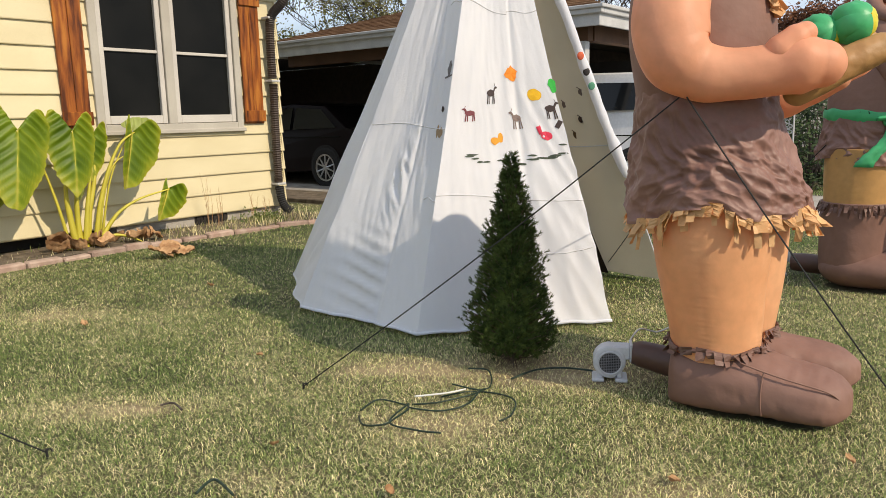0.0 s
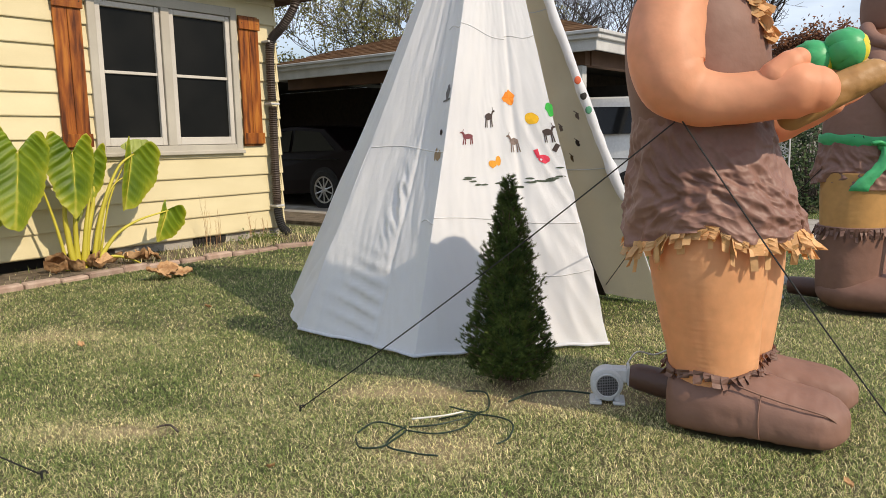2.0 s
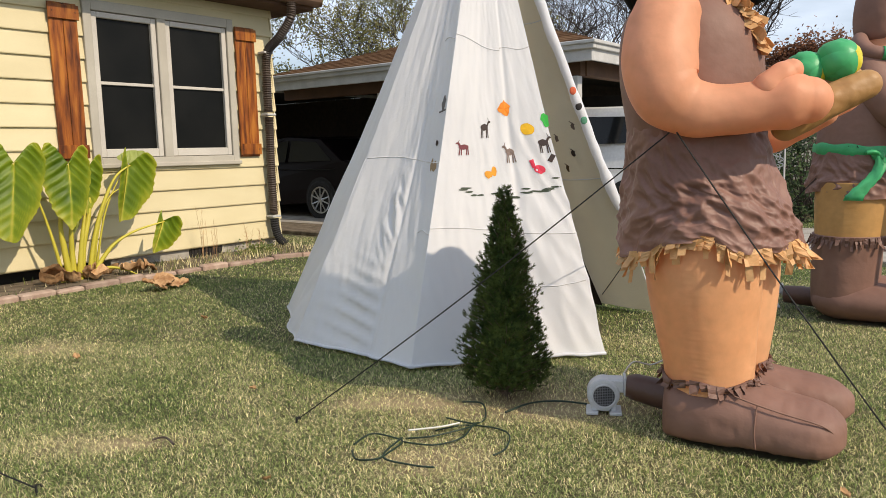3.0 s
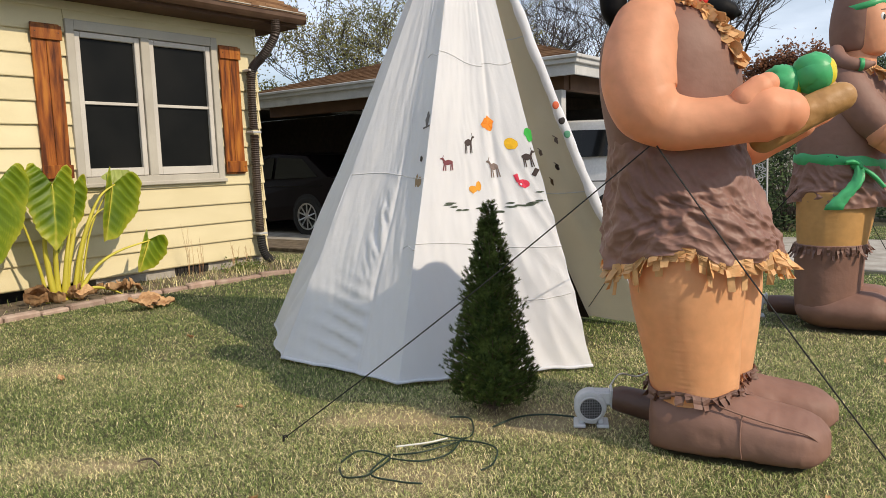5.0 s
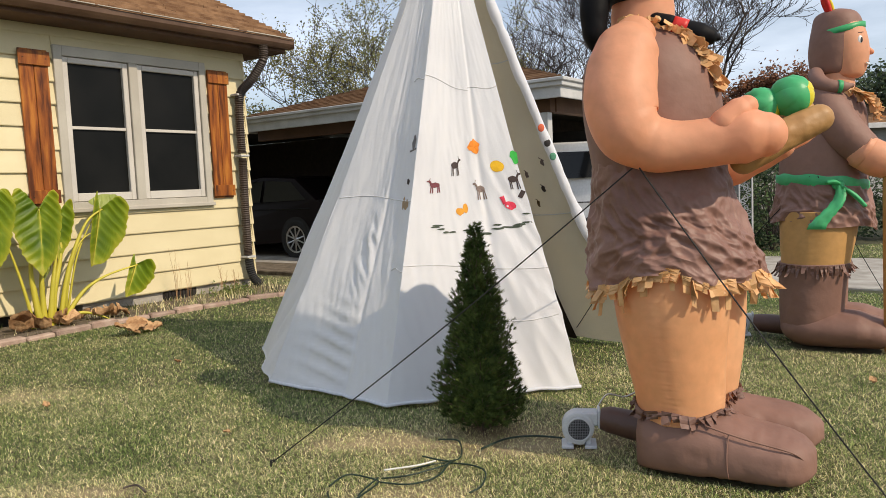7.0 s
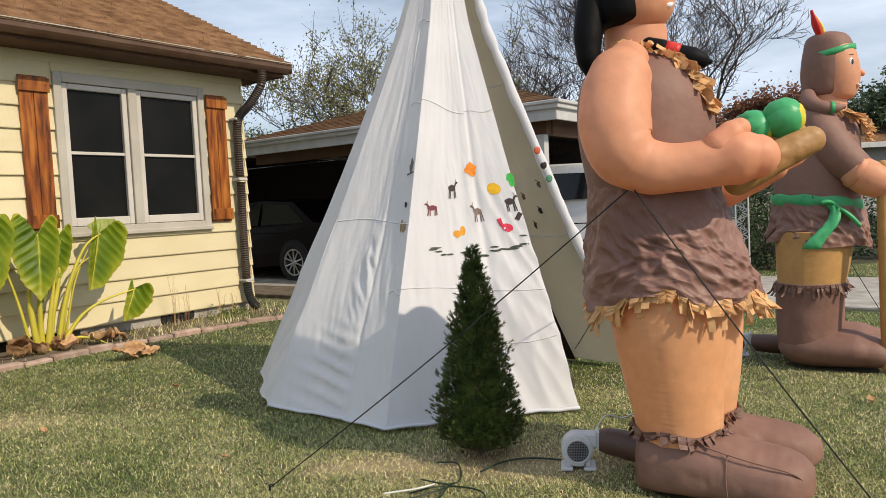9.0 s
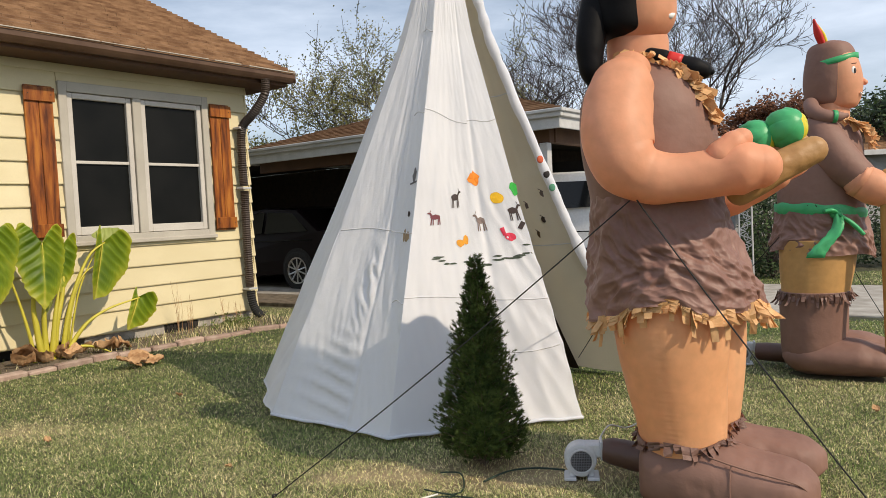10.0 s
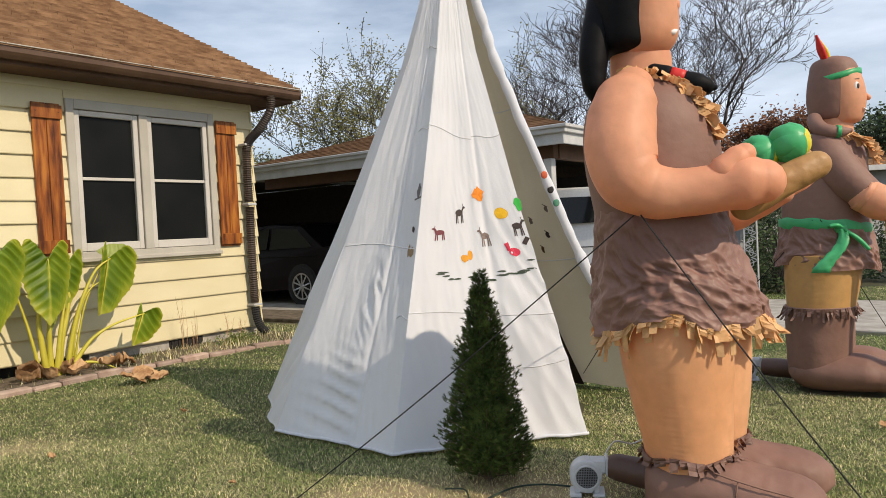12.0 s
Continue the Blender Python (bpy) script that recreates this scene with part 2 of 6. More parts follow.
# ---- building helpers ----
class Geo:
    """Collects vertices, faces and material slots for one mesh."""

    def __init__(self):
        self.v, self.f, self.m = [], [], []

    def add(self, verts, faces, slot=0):
        k = len(self.v)
        self.v.extend([tuple(p) for p in verts])
        self.f.extend([tuple(i + k for i in f) for f in faces])
        self.m.extend([slot] * len(faces))

    def box(self, lo, hi, slot=0, m=None, c=0.006):
        """A box with chamfered edges."""
        lo, hi = Vector(lo), Vector(hi)
        mid, half = (lo + hi) / 2, (hi - lo) / 2
        c = min(c, 0.4 * min(half))
        pts, ids = [], {}
        for sx in (-1, 1):
            for sy in (-1, 1):
                for sz in (-1, 1):
                    s = (sx, sy, sz)
                    for ax in range(3):
                        p = [mid[i] + s[i] * (half[i] - (0 if i == ax else c)) for i in range(3)]
                        ids[s, ax] = len(pts)
                        pts.append(m @ Vector(p) if m else Vector(p))
        faces = []
        for ax in range(3):
            a, b = (ax + 1) % 3, (ax + 2) % 3
            for sg in (-1, 1):
                ring = []
                for ta, tb in ((-1, -1), (1, -1), (1, 1), (-1, 1)):
                    s = [0, 0, 0]
                    s[ax], s[a], s[b] = sg, ta, tb
                    ring.append(ids[tuple(s), ax])
                faces.append(ring if sg > 0 else ring[::-1])
            for ta in (-1, 1):
                for tb in (-1, 1):
                    s0, s1 = [0, 0, 0], [0, 0, 0]
                    s0[ax], s0[a], s0[b] = -1, ta, tb
                    s1[ax], s1[a], s1[b] = 1, ta, tb
                    r = [ids[tuple(s0), a], ids[tuple(s1), a], ids[tuple(s1), b], ids[tuple(s0), b]]
                    faces.append(r if ta * tb < 0 else r[::-1])
        for sx in (-1, 1):
            for sy in (-1, 1):
                for sz in (-1, 1):
                    r = [ids[(sx, sy, sz), k] for k in range(3)]
                    faces.append(r if sx * sy * sz > 0 else r[::-1])
        self.add(pts, faces, slot)

    def rings(self, rings, slot=0, cap=True, closed=True):
        n = len(rings[0])
        verts = [p for r in rings for p in r]
        faces = []
        for i in range(len(rings) - 1):
            for j in range(n if closed else n - 1):
                k = (j + 1) % n
                faces.append((i * n + j, i * n + k, (i + 1) * n + k, (i + 1) * n + j))
        if cap:
            faces.append(tuple(range(n))[::-1])
            faces.append(tuple((len(rings) - 1) * n + j for j in range(n)))
        self.add(verts, faces, slot)

    def tube(self, pts, radii, seg=8, slot=0, smooth=0, flat=1.0, round_ends=False):
        """A tube along points with a radius at each; smooth adds steps of a curve between them; flat squeezes it upright."""
        pts = [Vector(p) for p in pts]
        radii = list(radii) if hasattr(radii, "__len__") else [radii] * len(pts)
        if smooth:
            np_, nr = [], []
            for i in range(len(pts) - 1):
                p0, p1, p2, p3 = pts[max(i - 1, 0)], pts[i], pts[i + 1], pts[min(i + 2, len(pts) - 1)]
                for k in range(smooth):
                    t = k / smooth
                    np_.append(0.5 * ((2 * p1) + (p2 - p0) * t + (2 * p0 - 5 * p1 + 4 * p2 - p3) * t * t + (3 * p1 - p0 - 3 * p2 + p3) * t ** 3))
                    w = t * t * (3 - 2 * t)
                    nr.append(radii[i] * (1 - w) + radii[i + 1] * w)
            pts, radii = np_ + [pts[-1]], nr + [radii[-1]]
        if round_ends:
            for end in (0, -1):
                d = (pts[0] - pts[1]).normalized() if end == 0 else (pts[-1] - pts[-2]).normalized()
                base, rb = pts[end].copy(), radii[end]
                extra = [(base + d * rb * math.sin(a), rb * math.cos(a)) for a in (0.3, 0.6, 0.9, 1.2, 1.45)]
                if end == 0:
                    pts, radii = [e[0] for e in extra[::-1]] + pts, [e[1] for e in extra[::-1]] + radii
                else:
                    pts, radii = pts + [e[0] for e in extra], radii + [e[1] for e in extra]
        side = None
        rr = []
        for i, p in enumerate(pts):
            d = (pts[min(i + 1, len(pts) - 1)] - pts[max(i - 1, 0)]).normalized()
            if side is None:
                side = d.cross(Vector((0, 0, 1)))
                if side.length < 0.05:
                    side = d.cross(Vector((0, 1, 0)))
            side = (side - d * side.dot(d)).normalized()
            up = side.cross(d)
            rr.append([p + radii[i] * (math.cos(a) * side + flat * math.sin(a) * up) for a in (2 * math.pi * k / seg for k in range(seg))])
        self.rings(rr, slot)

    def stack(self, levels, seg=36, slot=0, steps=6, power=2.0, turn=0.0, rough=0.0, fscale=6.0, cap=True, seams=()):
        """An upright body through levels (z, x, y, rx, ry), rounded between them."""
        lv = []
        for i in range(len(levels) - 1):
            p0, p1, p2, p3 = levels[max(i - 1, 0)], levels[i], levels[i + 1], levels[min(i + 2, len(levels) - 1)]
            for k in range(steps):
                t = k / steps
                lv.append([0.5 * (2 * b + (c - a) * t + (2 * a - 5 * b + 4 * c - d) * t * t + (3 * b - a - 3 * c + d) * t ** 3)
                           for a, b, c, d in zip(p0, p1, p2, p3)])
        lv.append(list(levels[-1]))
        rr = []
        for z, x, y, rx, ry in lv:
            ring = []
            for k in range(seg):
                a = 2 * math.pi * k / seg
                c, s = math.cos(a), math.sin(a)
                e = (abs(c) ** power + abs(s) ** power) ** (-1 / power)
                lx, ly = max(rx, 0.001) * c * e, max(ry, 0.001) * s * e
                px, py = lx * math.cos(turn) - ly * math.sin(turn), lx * math.sin(turn) + ly * math.cos(turn)
                if rough:
                    g = 1 + rough * noise.noise(Vector((px * fscale + x, py * fscale + y, z * fscale)))
                    px, py = px * g, py * g
                for sa in seams:
                    da = (a + turn - sa + math.pi) % (2 * math.pi) - math.pi
                    if abs(da) < 0.4:
                        w = math.exp(-(da / 0.07) ** 2)
                        near = math.exp(-(da / 0.2) ** 2)
                        f = 1 - 0.010 * w - 0.0035 * near * math.sin(330 * z + 5 * da + 4 * noise.noise(Vector((z * 30, 1, 2))))
                        px, py = px * f, py * f
                ring.append((x + px, y + py, z))
            rr.append(ring)
        self.rings(rr, slot, cap)

    def ball(self, c, r, slot=0, seg=20, rows=12, m=None):
        r = r if hasattr(r, "__len__") else (r, r, r)
        rr = []
        for i in range(rows + 1):
            t = math.pi * (i / rows)
            t = min(max(t, 0.02), math.pi - 0.02)
            ring = [Vector((r[0] * math.sin(t) * math.cos(a), r[1] * math.sin(t) * math.sin(a), -r[2] * math.cos(t))) for a in (2 * math.pi * k / seg for k in range(seg))]
            rr.append([Vector(c) + (m @ p if m else p) for p in ring])
        self.rings(rr, slot)

    def mesh(self, name, mats, smooth=False, flat=()):
        me = bpy.data.meshes.new(name)
        me.from_pydata(self.v, [], self.f)
        for mm in mats if isinstance(mats, (list, tuple)) else [mats]:
            me.materials.append(mm)
        me.polygons.foreach_set("material_index", self.m)
        if smooth:
            me.polygons.foreach_set("use_smooth", [k not in flat for k in self.m])
        me.update()
        return me


def thing(name, base, label, category, group="", kind=""):
    e = new(name)
    e.location = base
    e.empty_display_size = 0.05
    return tagged(e, label, category, group, kind)


def origin(ob):
    o = Vector((0, 0, 0))
    while ob is not None:
        o += ob.location
        ob = ob.parent
    return o


def part(name, geo, mats, parent, label="", smooth=False, kind=""):
    """One mesh, given in the place's own coordinates, under a thing or a part."""
    ob = new(name, geo.mesh(name, mats, smooth))
    ob.parent = parent
    ob.location = -origin(parent)
    return tagged(ob, label, kind=kind)


def single(name, geo, mats, label, category, group="", kind="", smooth=False, flat=()):
    return tagged(new(name, geo.mesh(name, mats, smooth, flat)), label, category, group, kind)


# the house's own axes: along its front wall, out of it towards the lawn, and up
WALL_ANGLE = radians(36)
U = Vector((math.sin(WALL_ANGLE), math.cos(WALL_ANGLE), 0))
N = Vector((math.cos(WALL_ANGLE), -math.sin(WALL_ANGLE), 0))
W0 = Vector((-3.36, 8.0, 0))
HOUSE = Matrix(((U.x, -N.x, 0, W0.x), (U.y, -N.y, 0, W0.y), (0, 0, 1, 0), (0, 0, 0, 1)))


def H(s, off, z):
    """A place by metres along the wall, metres out from it, and height."""
    return W0 + U * s + N * off + Vector((0, 0, z))


def hbox(g, s0, s1, o0, o1, z0, z1, slot=0, c=0.006):
    g.box((s0, -o1, z0), (s1, -o0, z1), slot, HOUSE, c)


# ---- ground ----
PATCHES = [(-1.71, 2.93, 0.34, 0.13), (-1.36, 2.98, 0.26, 0.10), (-0.22, 2.78, 0.34, 0.22), (0.10, 3.36, 0.62, 0.26), (-0.45, 3.42, 0.34, 0.12),
           (0.45, 3.28, 0.35, 0.18), (2.75, 4.25, 0.5, 0.12), (-0.85, 2.3, 0.35, 0.12), (0.55, 2.2, 0.3, 0.14), (-2.6, 4.5, 0.5, 0.2)]


def dryness(x, y):
    """How dead the lawn is at a place: broad drifts, mottling and a few bare spots."""
    d = 0.28 + 0.30 * noise.noise(Vector((x * 0.55, y * 0.55, 3.1))) + 0.26 * noise.noise(Vector((x * 2.3, y * 2.3, 7.7))) + 0.16 * noise.noise(Vector((x * 7, y * 7, 1.7)))
    d += 0.12 * max(-1.0, min(1.0, (4.2 - y) / 2.0))
    for px, py, ra, rb in PATCHES:
        q = ((x - px) / ra) ** 2 + ((y - py) / rb) ** 2
        d += 0.55 * math.exp(-q) * (0.8 + 0.4 * noise.noise(Vector((x * 9, y * 9, 0))))
    return max(0.0, min(1.0, d))


def relief(x, y):
    return 0.012 * noise.noise(Vector((x * 1.1, y * 1.1, 5))) if -4 < x < 5 and 0 < y < 10 else 0.0


def bed_edge(s):
    """How far the lawn's edging stands out from the wall at s."""
    return 0.74 + 0.05 * math.sin(2.3 * s) + (0.55 * (s - 0.75) ** 2 if s > 0.75 else 0.0)


xs = [-3000, -400, -60, -20] + [-9 + 0.15 * i for i in range(121)] + [14, 30, 80, 400, 3000]
ys = [-3000, -300, -40, -8] + [-2 + 0.15 * i for i in range(95)] + [14, 18, 26, 40, 80, 300, 3000]
g = Geo()
g.add([(x, y, relief(x, y) - 0.012) for y in ys for x in xs],
      [(j * len(xs) + i, j * len(xs) + i + 1, (j + 1) * len(xs) + i + 1, (j + 1) * len(xs) + i) for j in range(len(ys) - 1) for i in range(len(xs) - 1)])
ground = single("ground", g, LAWN, "mown lawn soil with dry thatch and bare spots", "lawn", kind="structure", smooth=True)
at = ground.data.attributes.new("dry", "FLOAT", "POINT")
at.data.foreach_set("value", [dryness(x, y) for y in ys for x in xs])


def lawn_blades():
    """Short mown blades, thick near the path and thinner far off, leaning every way."""
    rng = np.random.default_rng(4)
    zones = [(-2.6, 2.6, 1.5, 3.2, 21000), (-3.2, 3.6, 3.2, 4.6, 15000), (-4.6, 5.0, 4.6, 7.0, 7500), (-5.0, 7.5, 7.0, 11.5, 2600)]
    P = []
    for x0, x1, y0, y1, dens in zones:
        k = int((x1 - x0) * (y1 - y0) * dens)
        P.append(np.c_[rng.uniform(x0, x1, k), rng.uniform(y0, y1, k), np.full(k, {21000: 0.72, 15000: 0.8, 7500: 0.98, 2600: 1.4}[dens])])
    P = np.concatenate(P)
    ang = np.abs(np.arctan2(P[:, 0], P[:, 1]))
    P = P[(ang < radians(36) + radians(9) * rng.uniform(0, 1, len(P)) ** 2) & (P[:, 1] > 1.5 + 0.3 * rng.uniform(0, 1, len(P)) ** 2)]
    k = int(14 * 13 * 520)
    wide = np.c_[rng.uniform(-7, 7, k), rng.uniform(-3, 10, k), np.full(k, 2.6)]
    off_path = (np.abs(np.arctan2(wide[:, 0], wide[:, 1])) >= radians(36)) | (wide[:, 1] < 1.6)
    P = np.concatenate([P, wide[off_path]])
    rel = P[:, :2] - np.array((W0.x, W0.y))
    s, o = rel @ np.array((U.x, U.y)), rel @ np.array((N.x, N.y))
    edge = np.array([bed_edge(k) for k in s])
    keep = ~((o < edge + 0.07) & (s < 1.9)) & ~((s > 3.55) & (s < 6.65)) & ~((s > 2.6) & (o < 3.3)) & (s < 12)
    P = P[keep]
    inside = (P[:, 0] ** 2 + (P[:, 1] - 4.95) ** 2) < 0.85 ** 2
    P = P[~inside]
    for ax, ay, bx, by, r in ((0.93, 2.97, 1.20, 2.83, 0.135), (1.085, 3.25, 1.40, 3.14, 0.12), (2.45, 4.97, 2.72, 4.82, 0.15), (2.62, 5.25, 2.92, 5.12, 0.13)):
        d2 = np.array((bx - ax, by - ay))
        rel = P[:, :2] - np.array((ax, ay))
        q = np.clip(rel @ d2 / (d2 @ d2), 0, 1)
        P = P[np.hypot(*(rel - q[:, None] * d2).T) > r]
    dry = np.array([dryness(x, y) for x, y in P[:, :2]])
    thin_out = rng.uniform(0, 1, len(P)) < 1.05 - 0.55 * np.clip(dry - 0.55, 0, 1) / 0.45
    P, dry = P[thin_out], dry[thin_out]
    k = len(P)
    base_z = np.array([relief(x, y) for x, y in P[:, :2]]) - 0.012
    turn, lean = rng.uniform(0, 2 * np.pi, k), np.abs(rng.normal(0, 0.55, k)) + 0.55
    length = rng.uniform(0.011, 0.029, k) * (1.05 - 0.3 * dry) * np.where(P[:, 2] > 1.2, 1.15, 1.0)
    width = rng.uniform(0.0010, 0.0024, k) * P[:, 2]
    lie = rng.uniform(0, 1, k) < 0.42 + 0.35 * dry
    lean = np.where(lie, rng.uniform(1.1, 1.5, k), lean)
    length = np.where(lie, length * 1.25, length)
    d = np.c_[np.cos(turn), np.sin(turn)]
    sd = np.c_[-np.sin(turn), np.cos(turn)]
    b = np.c_[P[:, :2], base_z]
    mid = b + np.c_[d * (0.5 * length * np.sin(lean * 0.6))[:, None], 0.55 * length * np.cos(lean * 0.6)]
    tip = b + np.c_[d * (length * np.sin(lean))[:, None], np.maximum(length * np.cos(lean), 0.006)]
    w3 = np.c_[sd * width[:, None], np.zeros(k)]
    V = np.stack([b - w3, b + w3, mid + 0.8 * w3, mid - 0.8 * w3, tip], 1).reshape(-1, 3)
    i = np.arange(k) * 5
    me = bpy.data.meshes.new("grass")
    me.vertices.add(5 * k)
    me.vertices.foreach_set("co", V.ravel())
    loops = np.stack([i, i + 1, i + 2, i + 3, i + 3, i + 2, i + 4], 1).ravel()
    me.loops.add(7 * k)
    me.loops.foreach_set("vertex_index", loops)
    me.polygons.add(2 * k)
    me.polygons.foreach_set("loop_start", np.stack([np.arange(k) * 7, np.arange(k) * 7 + 4], 1).ravel())
    me.update(calc_edges=True)
    straw = rng.uniform(0, 1, k) < 0.08 + 0.75 * dry
    own = np.clip(np.where(straw, 0.72, 0.5 * dry) + rng.normal(0, 0.16, k), 0, 1)
    a = me.attributes.new("dry", "FLOAT", "POINT")
    a.data.foreach_set("value", np.repeat(own, 5))
    me.materials.append(GRASS)
    tagged(new("grass", me), "short mown lawn grass, green mixed with straw", "grass", kind="stuff")


lawn_blades()

g = Geo()
hbox(g, 3.72, 6.45, -8, 40, -0.2, 0.012, c=0.01)
single("driveway", g, CONCRETE, "pale worn concrete driveway slab beside the lawn", "driveway", kind="structure")
g = Geo()
hbox(g, 2.75, 3.66, -6, 2.9, -0.1, 0.045, c=0.01)
single("pavement", g, SOIL, "bare dirt strip along the carport", "pavement", kind="structure")
# bare bed between wall and edging
g = Geo()
n_s = 60
top = []
for i in range(n_s + 1):
    s = -5 + 6.9 * i / n_s
    for k in range(7):
        o = -0.05 + (bed_edge(s) + 0.02) * k / 6
        top.append(H(s, o, 0.018 + 0.02 * noise.noise(Vector((s * 4, o * 4, 2)))))
g.add(top, [(i * 7 + k, i * 7 + k + 1, (i + 1) * 7 + k + 1, (i + 1) * 7 + k) for i in range(n_s) for k in range(6)])
single("planting_bed", g, SOIL, "dry soil planting bed along the house wall", "bed", kind="structure", smooth=True)

# edging stones
edging = thing("bed_edging", H(0, 0.8, 0), "row of low weathered concrete edging stones round the bed", "edging", kind="structure")
s, i = -4.2, 0
while s < 1.75:
    L = 0.30 + 0.05 * math.sin(i * 2.7)
    a, b = H(s, bed_edge(s), 0), H(s + L, bed_edge(s + L), 0)
    d = (b - a)
    m = Matrix.Translation((a + b) / 2 + Vector((0, 0, 0.012 * math.sin(i * 1.9)))) @ Euler((0.05 * math.sin(i), 0.03 * math.cos(i * 3), math.atan2(d.y, d.x) + 0.05 * math.sin(i * 5))).to_matrix().to_4x4()
    g = Geo()
    g.box((-d.length / 2 + 0.006, -0.05, -0.05), (d.length / 2 - 0.006, 0.05, 0.032), 0, m, 0.014)
    part("edging_stone", g, PAVER, edging)
    s, i = s + L, i + 1

# ---- house with the window ----
Z0, LAP, S_END, S_FAR, Z_TOP = 0.132, 0.2215, 1.71, -6.5, 2.87
WS0, WS1, WZ0, WZ1 = -0.65, 1.112, 1.08, 2.70
house = thing("house", H(0, 0, 0), "single-storey house with pale yellow lap siding and brown roof", "house")
g = Geo()
hbox(g, S_FAR, WS0 + 0.03, -0.16, -0.035, Z0 - 0.02, 3.1, c=0.002)
hbox(g, WS1 - 0.03, S_END - 0.03, -0.16, -0.035, Z0 - 0.02, 3.1, c=0.002)
hbox(g, WS0 + 0.03, WS1 - 0.03, -0.16, -0.035, Z0 - 0.02, WZ0 + 0.03, c=0.002)
hbox(g, WS0 + 0.03, WS1 - 0.03, -0.16, -0.035, WZ1 - 0.03, 3.1, c=0.002)
hbox(g, S_END - 0.16, S_END - 0.035, -8.2, -0.17, Z0 - 0.02, 3.1, c=0.002)
hbox(g, S_FAR, S_END - 0.03, -8.2, -8.1, 0, 3.1, c=0.002)
hbox(g, S_FAR, S_FAR + 0.1, -8.1, -0.17, 0, 3.1, c=0.002)
# gable end
g.add([H(S_END - 0.05, 0, 3.0), H(S_END - 0.05, -8.2, 3.0), H(S_END - 0.05, -4.1, 3.0 + 0.5 * 4.1), H(S_END - 0.15, 0, 3.0), H(S_END - 0.15, -8.2, 3.0), H(S_END - 0.15, -4.1, 3.0 + 0.5 * 4.1)],
      [(0, 1, 2), (5, 4, 3), (0, 2, 5, 3), (2, 1, 4, 5)])
wall = part("wall", g, SIDING, house)
g = Geo()
hbox(g, -0.52, S_END - 0.06, -0.3, -0.055, -0.1, Z0 - 0.022, c=0.004)
hbox(g, S_END - 0.3, S_END - 0.06, -8, -0.31, -0.1, Z0 - 0.022, c=0.004)
part("foundation", g, CONCRETE, house, "grey concrete foundation strip")
# near-black block in place of the crawl space's darkness under the siding
g = Geo()
hbox(g, S_FAR, -0.524, -0.5, -0.24, -0.1, Z0 - 0.022, c=0.004)
part("crawl_space_dark", g, DARKVOID, house, "near-black strip standing in for the dark open crawl space")
g = Geo()
for k in range(9):
    hbox(g, 0.42 + 0.045 * k, 0.445 + 0.045 * k, -0.05, -0.036, 0.0, 0.105, c=0.002)
hbox(g, 0.40, 0.84, -0.054, -0.046, 0.0, 0.108, c=0.002)
part("foundation_vent", g, DARKVOID, house, "dark crawl-space vent")


def lap_board(s0, s1, z, top):
    """A lap board: its lower edge stands proud over the one below."""
    g = Geo()
    sec = [(-0.030, z), (0.0, z - 0.006), (0.003, z + 0.004), (-0.024 if top - z > 0.1 else -0.014, top + 0.012), (-0.034, top + 0.012)]
    rr = [[H(s, o, zz) for o, zz in sec] for s in (s0, s1)]
    g.rings(rr, 0)
    return g


for k in range(13):
    z, top = Z0 + LAP * k, min(Z0 + LAP * (k + 1), Z_TOP)
    spans = [(S_FAR, S_END)] if top < WZ0 - 0.01 or z > WZ1 + 0.01 else [(S_FAR, WS0 + 0.002), (WS1 - 0.002, S_END)]
    for s0, s1 in spans:
        part("siding_board", lap_board(s0, s1, z, top), SIDING, wall)
    g = Geo()
    sec = [(-0.030, z), (0.0, z - 0.006), (0.003, z + 0.004), (-0.024, top + 0.012), (-0.034, top + 0.012)]
    g.rings([[H(S_END + so, oo, zz) for so, zz in sec] for oo in (-0.0, -8.0)], 0)
    part("siding_board", g, SIDING, wall)
# boards over and under the window
for z0, z1 in ((Z0 + 4 * LAP, WZ0 + 0.004), (WZ1 - 0.004, Z0 + 12 * LAP)):
    part("siding_board", lap_board(WS0 + 0.002, WS1 - 0.002, z0, z1), SIDING, wall)

# window
win = part("window", Geo(), TRIM, house, "double window with two sash units in taupe trim")
g = Geo()
T = 0.085
for s0, s1, z0, z1 in ((WS0, WS0 + T, WZ0, WZ1), (WS1 - T, WS1, WZ0, WZ1), (WS0 + T, WS1 - T, WZ1 - 0.10, WZ1), (WS0 + T, WS1 - T, WZ0, WZ0 + 0.075), (0.145, 0.245, WZ0 + 0.075, WZ1 - 0.10)):
    hbox(g, s0, s1, -0.1, 0.028, z0, z1, c=0.005)
hbox(g, WS0 - 0.015, WS1 + 0.015, -0.05, 0.05, WZ0 - 0.03, WZ0 + 0.012, c=0.006)
part("window_frame", g, TRIM, win)
